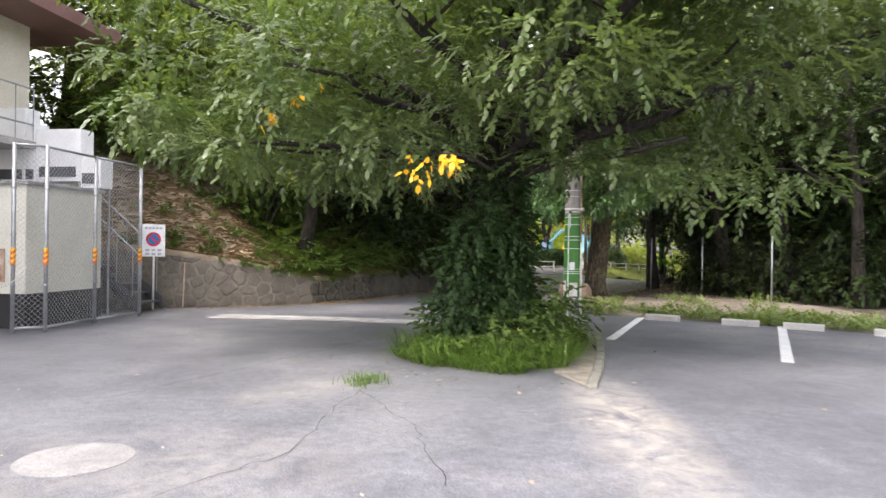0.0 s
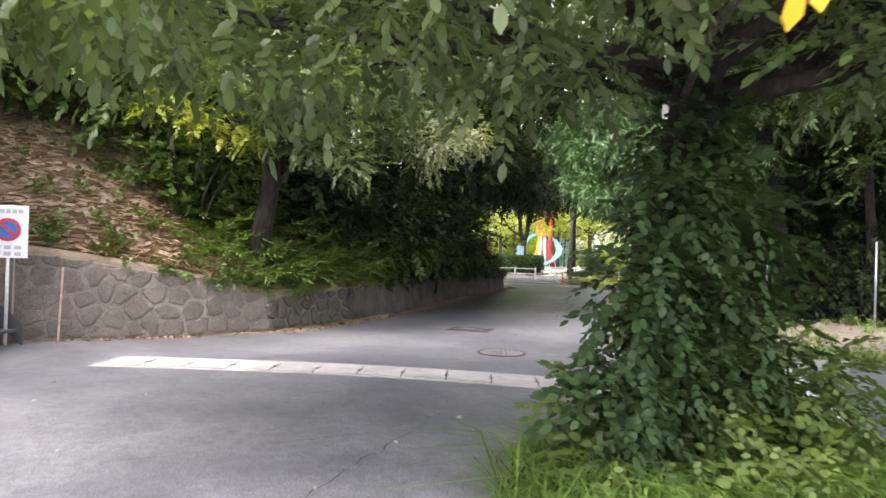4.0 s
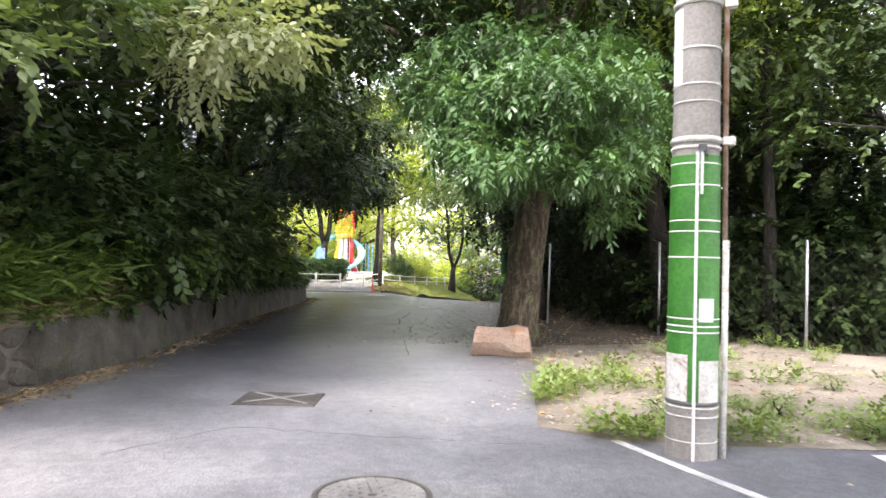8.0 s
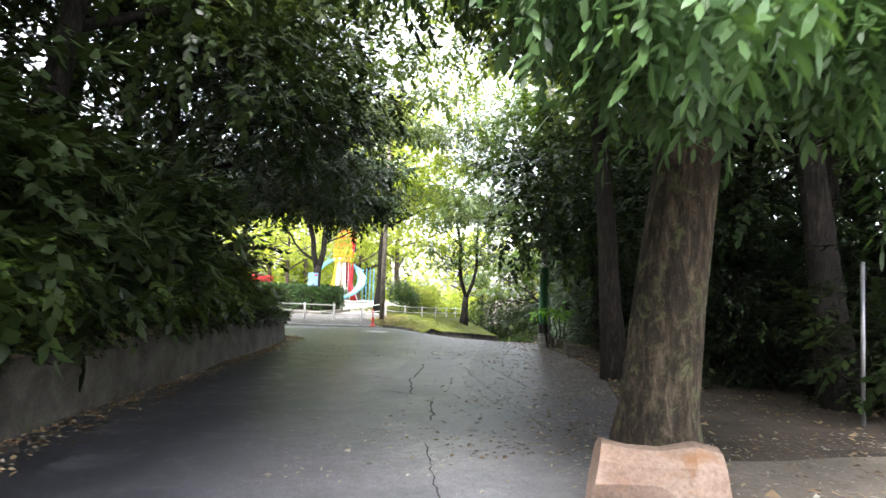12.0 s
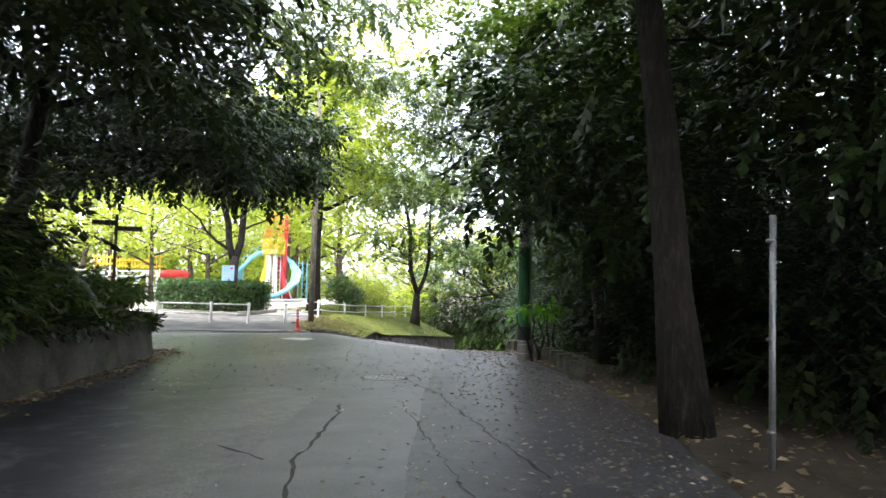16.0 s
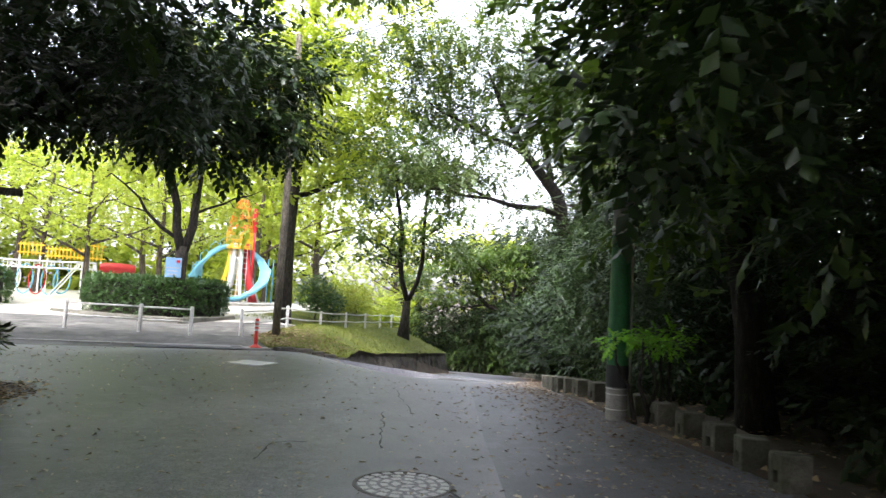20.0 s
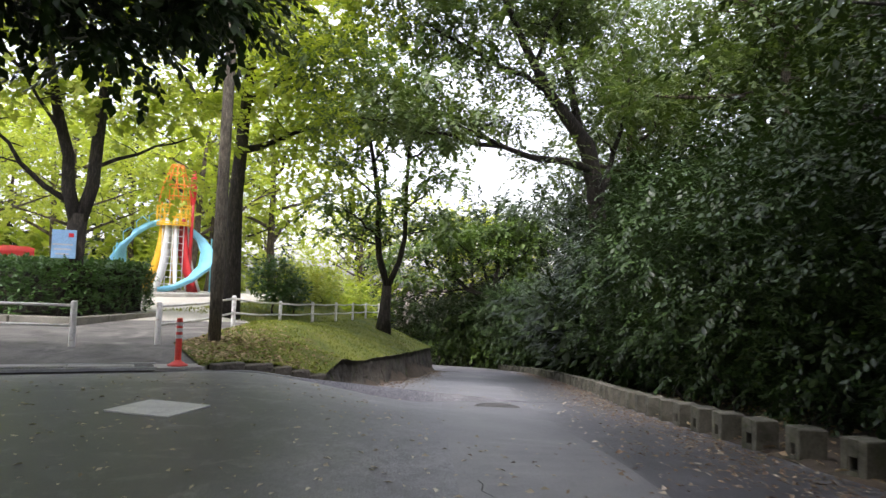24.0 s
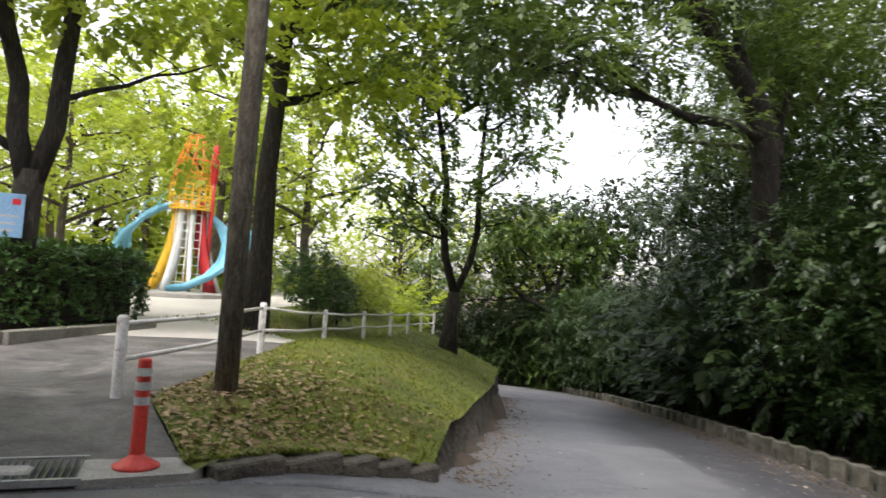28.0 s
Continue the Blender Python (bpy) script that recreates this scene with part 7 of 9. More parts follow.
def rock_wall():
    """Low wall of dark rough-hewn stones holding the mound, its top rising along the lane."""
    rnd = random.Random(12)
    line = [Vector(q) for q in ((6.2, 42.72), (8.0, 45.85), (10.8, 50.6), (15.0, 58.5), (15.45, 59.5))]
    t = thing("rock_edging", 6.25, 42.75, -0.45, "dark mossy rough-hewn stone wall holding the grass mound", "rock wall", kind="structure")
    for a, b in zip(line, line[1:]):
        d = (b - a).normalized()
        nrm = Vector((d.y, -d.x))
        total, s = (b - a).length, 0.0
        while s < total - 0.05:
            ln = min(rnd.uniform(0.5, 1.2), total - s)
            g = Geo()
            cols, rows = 7, 5
            off = rnd.uniform(-0.02, 0.03)
            for i in range(cols + 1):
                c = a + d * (s + ln * i / cols)
                h = rock_h(c.y) + 0.03
                z = road_z(c.x, c.y) + 0.45
                edge = 0.03 if i in (0, cols) else 0.0
                for j in range(rows + 1):
                    f = j / rows
                    out = 0.05 + off - 0.16 * f + rnd.uniform(-0.045, 0.045) - edge
                    if j == rows:
                        out -= 0.03
                    p = c + nrm * out
                    g.v.append((p.x - 6.25, p.y - 42.75, z - 0.15 + (h + 0.15) * f + (rnd.uniform(-0.02, 0.02) if j else 0)))
                p = c - nrm * 0.35
                g.v.append((p.x - 6.25, p.y - 42.75, z + h - 0.03))
            m = rows + 2
            for i in range(cols):
                for j in range(m - 1):
                    g.f.append((i * m + j, i * m + m + j, i * m + m + j + 1, i * m + j + 1))
            g.f += [tuple(range(m)), tuple(cols * m + j for j in range(m - 1, -1, -1))]
            g.make("rock", M_ROCK, t)
            s += ln


rock_wall()


def edging_blocks():
    """Hollow concrete blocks standing on end along the woodland side of the lane."""
    line = [(7.0, 30.15), (7.4, 31.2), (7.7, 32.2), (7.98, 33.4), (8.35, 35.3), (8.85, 36.8), (9.55, 38.2), (10.25, 39.6), (11.05, 41.1), (12.05, 42.8), (13.25, 44.8), (17.05, 51.8), (20.85, 59.8), (22.5, 65.8)]
    me = None
    s, step = 0.0, 0.66
    for a, b in zip(line, line[1:]):
        a, b = Vector(a), Vector(b)
        ln = (b - a).length
        ang = math.degrees(math.atan2((b - a).y, (b - a).x))
        while s < ln:
            p = a.lerp(b, s / ln)
            z = road_z(p.x, p.y)
            t = thing("edging_block", p.x, p.y, z, "weathered hollow concrete block edging the lane", "concrete block", "edging blocks", ang - 90 + 6 * math.sin(s * 7))
            if me is None:
                g = Geo()
                # arch-shaped block: two legs and a top, hole through it
                g.box((-0.075, 0, 0.12), (0.07, 0.24, 0.32), 0, 0.01).box((0.075, 0, 0.12), (0.07, 0.24, 0.32), 0, 0.01).box((0, 0, 0.215), (0.08, 0.236, 0.125), 0, 0).box((0, 0, 0.01), (0.08, 0.236, 0.08), 0, 0)
                g.v = [(y_, x_, z_) for x_, y_, z_ in g.v]
                g.f = [tuple(reversed(f)) for f in g.f]
                body = g.make("block", M_EDGING, t)
                me = body.data
            else:
                link_mesh("block", me, None, t)
            s += step
        s -= ln


edging_blocks()


# ---- hedges, bushes
def hedge(name, outline, z0, h, n, label, seed):
    """A clipped hedge: a dense skin of small leaves on a solid core as dark as its shaded twigs, over a plan outline.
    """
    t = thing(name, outline[0][0], outline[0][1], z0, label, "hedge")
    o = Vector(outline[0])
    cx = sum(p[0] for p in outline) / len(outline)
    cy = sum(p[1] for p in outline) / len(outline)
    core = [((p[0] - cx) * 0.9 + cx - o.x, (p[1] - cy) * 0.86 + cy - o.y) for p in outline]
    # solid block whose dark colour stands for twigs and shade behind the leaves
    Geo().prism(core, 0, h * 0.95).make("core", M_BARK_D, t, "solid dark core for the shaded twigs inside the hedge")
    rng = np.random.default_rng(seed)
    P = [Vector((p[0] - o.x, p[1] - o.y)) for p in outline]
    per = [(P[(i + 1) % len(P)] - P[i]).length for i in range(len(P))]
    tot = sum(per)
    co, yaw = [], []
    area_side, area_top = tot * h, abs(sum(P[i].x * P[(i + 1) % len(P)].y - P[(i + 1) % len(P)].x * P[i].y for i in range(len(P)))) / 2
    ns = int(n * area_side / (area_side + area_top))
    for k in range(ns):
        u = rng.random() * tot
        i = 0
        while u > per[i]:
            u -= per[i]
            i += 1
        q = P[i].lerp(P[(i + 1) % len(P)], u / per[i])
        zz = rng.random() ** 0.8 * h
        rnd_in = 0.10 * max(0, (zz / h - 0.85) / 0.15)
        c = Vector((cx - o.x, cy - o.y))
        q = q + (c - q).normalized() * (rnd_in + rng.normal() * 0.03)
        co.append((q.x, q.y, zz))
        yaw.append(math.atan2(q.y - c.y, q.x - c.x) + rng.normal() * 1.0)
    lo_x, hi_x = min(p.x for p in P), max(p.x for p in P)
    lo_y, hi_y = min(p.y for p in P), max(p.y for p in P)
    while len(co) < n:
        x, y = rng.uniform(lo_x, hi_x), rng.uniform(lo_y, hi_y)
        inside = False
        for i in range(len(P)):
            a, b = P[i], P[(i + 1) % len(P)]
            if (a.y > y) != (b.y > y) and x < (b.x - a.x) * (y - a.y) / (b.y - a.y) + a.x:
                inside = not inside
        if inside:
            co.append((x, y, h + rng.normal() * 0.025))
            yaw.append(rng.uniform(0, 6.28))
    m = len(co)
    v, tr = leafy(SP_HEDGE, np.array(co), np.array(yaw), rng.normal(size=m) * 0.7 - 0.3, rng.uniform(0.8, 1.5, m))
    link_mesh("leaves", array_mesh("leaves", v, tr), M_HEDGE, t)
    return t


hedge("hedge", [(-0.75, 50.6), (1.4, 48.2), (2.2, 48.0), (2.5, 48.3), (3.7, 50.3), (3.5, 51.2), (2.0, 51.6), (-0.6, 51.8)], 0.3, 1.05, 4200, "clipped dark green hedge in a concrete planter", 31)
hedge("hedge", [(-8.5, 52.5), (-4.4, 51.6), (-3.3, 52.0), (-3.3, 53.0), (-8.5, 54.2)], 0.3, 1.1, 2600, "clipped dark green rounded hedge by the playground", 32)
kerb_run("planter_kerb", [(-1.5, 50.0), (1.2, 47.4), (2.3, 46.9), (3.9, 49.6)], 0.16, 0.42, M_BLOCK, "low concrete planter edge in front of the hedge", 1.0)


def round_bush(x, y, z, r, n, mat, label, seed, stem=0.0):
    return bush("round_bush", (x, y, z), [(0, 0, r * 0.95 + stem, r, r, r * 0.95)], n, SP_HEDGE, mat, label, seed, "shrub", "round bushes", 1, 0.85, 0.0, (1.0, 1.6))


round_bush(7.3, 53.4, park_z(7.3, 53.4), 0.62, 900, M_HEDGE, "round clipped dark bush on short stems", 33, 0.6)
round_bush(8.2, 54.8, park_z(8.2, 54.8), 0.45, 500, M_HEDGE, "round clipped dark bush", 34, 0.3)
round_bush(9.3, 58.2, park_z(9.3, 58.2), 0.7, 700, M_LEAF_YGREEN, "low rounded yellow-green bush on the grass", 35)
round_bush(10.4, 59.6, park_z(10.4, 59.6), 0.75, 700, M_LEAF_YGREEN, "low rounded yellow-green bush on the grass", 36)

# bright shrub at the foot of the second pole
bush("bright_shrub", (7.75, 32.9, -0.06), [(-0.62, -0.25, 1.0, 0.16, 0.2, 0.05), (-0.38, -0.32, 1.04, 0.18, 0.2, 0.07), (-0.1, -0.3, 1.08, 0.18, 0.2, 0.08), (0.15, -0.2, 0.95, 0.2, 0.2, 0.1), (0.35, -0.1, 1.1, 0.15, 0.2, 0.08)], 120, SP_IVY, M_LEAF_BRIGHT, "bright green young shrub at the foot of the pole", 37, size=(0.5, 0.85))


# ---- the forked tree on the mound and the leaning tree behind the wall of bushes
def forked_tree():
    rnd = random.Random(15)
    t = thing("forked_tree", 11.6, 55.2, mound_z(11.6, 55.2) - 0.05, "slim forked tree with sparse green leaves on the mound", "tree")
    g = Geo()
    trunk_geo(g, [(0, 0, -0.2), (0.05, 0, 0.8), (0.1, 0, 1.7)], 0.24, 0.17, 10)
    a = [(0.1, 0, 1.7), (-0.2, 0.1, 2.7), (-0.35, 0, 3.6), (-0.3, 0.1, 4.8), (-0.6, 0, 6.2), (-0.9, 0, 7.6), (-1.0, 0, 9.0)]
    b = [(0.1, 0, 1.6), (0.5, -0.1, 2.6), (0.72, 0, 3.5), (0.75, 0.1, 5.2), (0.75, 0, 6.4), (0.85, 0, 8.4)]
    g.tube(a, [0.13, 0.12, 0.11, 0.095, 0.08, 0.06, 0.03], 8)
    g.tube(b, [0.11, 0.10, 0.09, 0.075, 0.06, 0.03], 8)
    ends = [((-0.35, 0, 3.6), (-2.2, -0.4, 4.6), 0.05), ((-0.3, 0, 4.8), (-2.0, 0.5, 6.4), 0.05), ((-0.35, 0, 3.2), (-1.9, 0.3, 3.6), 0.04), ((0.75, 0, 4.6), (2.2, -0.3, 5.8), 0.05), ((0.72, 0, 3.6), (2.0, 0.2, 4.0), 0.04), ((-0.6, 0, 6.2), (0.6, -0.5, 7.8), 0.05), ((-0.7, 0, 6.8), (-2.4, 0, 8.0), 0.05), ((0.8, 0, 6.5), (2.4, 0.2, 7.6), 0.05)]
    g.make("trunk", M_BARK_D, t, smooth=True)
    tips = limbs_of(t, ends, rnd, M_BARK_D, 5)
    cl = [(p.x, p.y, p.z, 0.9, 0.9, 0.42) for p in tips] + [(-0.5, 0, 8.6, 1.8, 1.8, 0.9), (-1.8, 0, 7.6, 1.2, 1.2, 0.5), (1.6, 0, 8.0, 1.3, 1.2, 0.5), (0.2, 0, 9.8, 1.8, 1.6, 0.7)]
    crown("crown", cl, 1500, SP_MAPLE, M_LEAF_UNDER, t, 151, 0.3, 0.05)


forked_tree()


def leaning_tree():
    rnd = random.Random(16)
    t = thing("leaning_tree", 16.0, 48.2, -1.5, "large leaning tree with bare grey limbs against the sky", "tree")
    g = Geo()
    g.tube([(0.4, 0, -0.2), (0.0, 0, 3.0), (-0.8, -0.6, 5.6), (-1.2, -0.7, 6.8), (-1.7, -0.7, 7.3), (-2.5, -0.7, 8.1), (-3.4, -0.7, 9.4), (-4.2, -0.6, 11.0)], [0.34, 0.30, 0.26, 0.24, 0.2, 0.15, 0.11, 0.05], 12)
    ends = [((-0.95, -0.7, 6.1), (-6.0, -1.0, 6.7), 0.12), ((-1.5, -0.7, 7.3), (-1.9, -0.2, 10.8), 0.13), ((-2.5, -0.7, 8.1), (-6.5, -0.5, 9.6), 0.09), ((-3.0, -0.7, 8.8), (-2.4, -1.5, 11.2), 0.07), ((-0.7, -0.6, 5.4), (1.6, 0.6, 9.0), 0.12), ((-4.0, -0.9, 6.4), (-8.2, -1.2, 6.5), 0.07), ((-1.7, -0.5, 9.0), (0.6, 0.4, 11.5), 0.08)]
    g.make("trunk", M_BARK_D, t, smooth=True)
    tips = limbs_of(t, ends, rnd, M_BARK_D, 8)
    cl = [(p.x, p.y, p.z + 0.1, 1.3, 1.3, 0.5) for p in tips] + [(-6.8, -1, 6.9, 1.6, 1.4, 0.5), (-4.5, 0, 11.2, 2.2, 2, 0.7), (-7.0, -0.6, 9.6, 1.8, 1.5, 0.6), (-3.0, -0.8, 8.6, 1.5, 1.3, 0.5), (-5.4, -0.8, 8.2, 1.5, 1.3, 0.5), (-1.4, -0.5, 10.4, 1.6, 1.4, 0.6), (-8.6, -1.0, 8.0, 1.5, 1.3, 0.5), (-5.8, -0.6, 10.8, 1.8, 1.5, 0.6), (-6.9, -1.5, 11.2, 1.7, 1.5, 0.6), (-5.2, -1.5, 11.8, 1.7, 1.5, 0.6), (-8.4, -1.4, 10.8, 1.7, 1.5, 0.6), (-3.8, -1.5, 12.6, 1.7, 1.5, 0.6)]
    crown("crown", cl, 4300, SP_CHERRY, M_LEAF_CHERRY, t, 161, 0.3, 0.05)


leaning_tree()
for i, (x, y, z, h) in enumerate([(19.5, 50.5, -1.4, 13), (21.5, 47.0, -1.0, 12), (23.0, 55.5, -2.0, 14), (16.4, 42.6, -0.9, 11)]):
    make_tree("roadside_tree", (x, y, z), h, 0.24, 6.0, 3.2, 1.5, 2200, SP_CHERRY, M_LEAF_CHERRY, M_BARK, "tall tree with open crown above the roadside bushes", 170 + i, (-0.6 + 0.5 * i, 0.3), 9, droop=0.05)
# low light-green trees arching over the descending lane
def arching_tree():
    rnd = random.Random(17)
    t = thing("arching_tree", 24.2, 70.0, -4.0, "dark-limbed tree arching over the descending lane", "tree")
    g = Geo()
    trunk_geo(g, [(0.2, 0, -0.2), (0.1, 0, 1.6), (0.0, 0, 3.0), (-0.15, 0.05, 4.5)], 0.5, 0.32, 10)
    g.tube([(-0.15, 0.05, 4.4), (-0.75, 0.4, 4.75), (-1.45, 0.85, 5.05), (-2.1, 1.2, 5.75), (-2.45, 1.4, 6.9), (-2.9, 1.5, 8.0)], [0.19, 0.17, 0.15, 0.12, 0.09, 0.04], 8)
    g.tube([(-0.1, 0.05, 4.4), (0.1, -0.05, 5.6), (0.4, -0.2, 7.2), (0.5, -0.2, 8.8)], [0.2, 0.17, 0.12, 0.05], 8)
    g.make("trunk", M_BARK_D, t, smooth=True)
    ends = [((-1.45, 0.85, 5.05), (-4.2, 2.3, 4.7), 0.08), ((-4.0, 2.2, 4.75), (-6.2, 3.4, 3.7), 0.05), ((-0.1, 0, 4.9), (-1.2, 0.6, 7.9), 0.11), ((-2.1, 1.2, 5.75), (-4.6, 2.4, 7.2), 0.07), ((0.1, 0, 5.6), (2.4, -1.2, 8.0), 0.1), ((-0.8, 0.4, 6.8), (-3.6, -1.2, 8.2), 0.07)]
    limbs_of(t, ends, rnd, M_BARK_D, 7)
    cl = [(-2.6, 1.4, 7.9, 1.8, 1.6, 0.5), (-4.8, 2.4, 7.4, 1.5, 1.4, 0.45), (-1.0, 0.5, 8.6, 1.7, 1.6, 0.6), (0.8, -0.4, 8.9, 1.7, 1.6, 0.7), (2.5, -1.2, 8.2, 1.6, 1.5, 0.7), (-3.6, -1.2, 8.4, 1.6, 1.5, 0.5), (-6.2, 3.2, 6.6, 1.3, 1.2, 0.4), (-4.4, 2.4, 5.2, 0.9, 0.9, 0.3), (-6.4, 3.5, 4.0, 0.9, 0.9, 0.4), (1.6, -0.6, 6.6, 1.2, 1.2, 0.7), (-2.2, 0.6, 6.4, 1.4, 1.2, 0.4), (-3.4, 0.8, 5.6, 1.2, 1.1, 0.35), (-0.6, -1.2, 7.4, 1.5, 1.3, 0.5), (1.2, -1.6, 5.2, 1.2, 1.2, 0.8), (-5.4, 1.8, 5.8, 1.2, 1.1, 0.35)]
    crown("crown", cl, 2600, SP_MAPLE, M_LEAF_UNDER, t, 177, 0.3, 0.05)


arching_tree()
for i, (x, y, k) in enumerate([(22.9, 61.6, 1.15), (23.6, 64.6, 1.25), (24.6, 67.4, 1.3), (23.0, 72.6, 1.2)]):
    q = copy_thing(CAMELLIA, pose(0, 0, 0))
    q.matrix_basis = Matrix.Translation((x, y, ground_z(x, y) - 0.1)) @ Matrix.Rotation(i * 1.7, 4, "Z") @ Matrix.Diagonal((k, k, k, 1))


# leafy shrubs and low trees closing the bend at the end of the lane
BEND = bush("bend_shrub", (0, 0, 0), [(0, 0, 0.8, 1.5, 1.3, 0.8), (1.3, 0.3, 1.5, 1.3, 1.2, 0.9), (-1.3, -0.2, 1.6, 1.3, 1.2, 0.9), (0.1, 0.3, 2.6, 1.3, 1.2, 0.8), (0.7, 0.0, 3.4, 1.1, 1.0, 0.5), (-0.8, 0.2, 3.6, 1.1, 1.0, 0.5)], 420, SP_CHERRY, M_LEAF_SHADED, "dark green shrub closing the bend of the lane", 181, group="shrubs at the bend")
scatter_tree(BEND, [(x, y, ground_z(x, y) - 0.1, i * 67.0, k) for i, (x, y, k) in enumerate([(18.6, 77.6, 1.0), (20.6, 76.2, 1.1), (22.2, 74.2, 1.2), (23.4, 71.6, 1.2), (24.0, 68.6, 1.3), (21.6, 79.0, 1.5), (24.6, 75.6, 1.5), (16.8, 79.6, 1.0), (26.2, 72.0, 1.6), (25.6, 64.6, 1.4)])])


# ---- notice on the trunk
def notice():
    t = thing("notice_board", 1.95, 48.12, 1.45, "small pale blue notice tied to the tree trunk", "notice", rz=-4)
    p = Geo().box((0, 0, 0.33), (0.46, 0.012, 0.6), 0, 0.002).make("sheet", plain_mat("pale_blue_notice", (0.24, 0.42, 0.62), 0.4), t)
    Geo().box((0.13, -0.009, 0.52), (0.10, 0.004, 0.08)).make("red_mark", M_SIGNRED, p)
    for k in range(3):
        Geo().box((-0.02, -0.009, 0.32 - k * 0.1), (0.38 - 0.06 * k, 0.004, 0.035)).make("print", M_GREYBAR, p)


notice()


# ---- playground slide tower
def chute(path, w, mat, parent, name="chute", label=""):
    """A U-shaped slide channel swept along path."""
    g = Geo()
    pts = [Vector(p) for p in path]
    n = len(pts)
    prof = [(-1.0, 0.55), (-0.92, 0.1), (-0.6, -0.12), (0, -0.2), (0.6, -0.12), (0.92, 0.1), (1.0, 0.55), (1.08, 0.55), (0.98, 0.0), (0.6, -0.26), (0, -0.34), (-0.6, -0.26), (-0.98, 0.0), (-1.08, 0.55)]
    m = len(prof)
    for i, p in enumerate(pts):
        d = pts[min(i + 1, n - 1)] - pts[max(i - 1, 0)]
        s = Vector((-d.y, d.x, 0)).normalized()
        for a, b in prof:
            g.v.append(tuple(p + s * a * w / 2 + Vector((0, 0, b * w / 2))))
    for i in range(n - 1):
        for k in range(m):
            g.f.append((i * m + k, i * m + (k + 1) % m, (i + 1) * m + (k + 1) % m, (i + 1) * m + k))
    g.f += [tuple(range(m)), tuple((n - 1) * m + k for k in range(m - 1, -1, -1))]
    return g.make(name, mat, parent, label, True)


def fin(a, b, w0, w1, th, mat, parent, label=""):
    """A flat tapering leg from a (top) to b (foot)."""
    a, b = Vector(a), Vector(b)
    side = Vector((b.x - a.x, b.y - a.y, 0))
    side = side.normalized() if side.length > 0.05 else Vector((1, 0, 0))
    n = Vector((-side.y, side.x, 0)) * th / 2
    g = Geo()
    k = 6
    for i in range(k + 1):
        f = i / k
        p = a.lerp(b, f) + side * 0.25 * math.sin(math.pi * f) * -1
        w = w0 + (w1 - w0) * math.sin(math.pi * min(f * 0.75 + 0.1, 1))
        for s, q in ((-1, -1), (1, -1), (1, 1), (-1, 1)):
            g.v.append(tuple(p + side * s * w / 2 + n * q))
    for i in range(k):
        for j in range(4):
            g.f.append((i * 4 + j, i * 4 + (j + 1) % 4, i * 4 + 4 + (j + 1) % 4, i * 4 + 4 + j))
    g.f += [(3, 2, 1, 0), (k * 4, k * 4 + 1, k * 4 + 2, k * 4 + 3)]
    return g.make("leg", mat, parent, label, True)


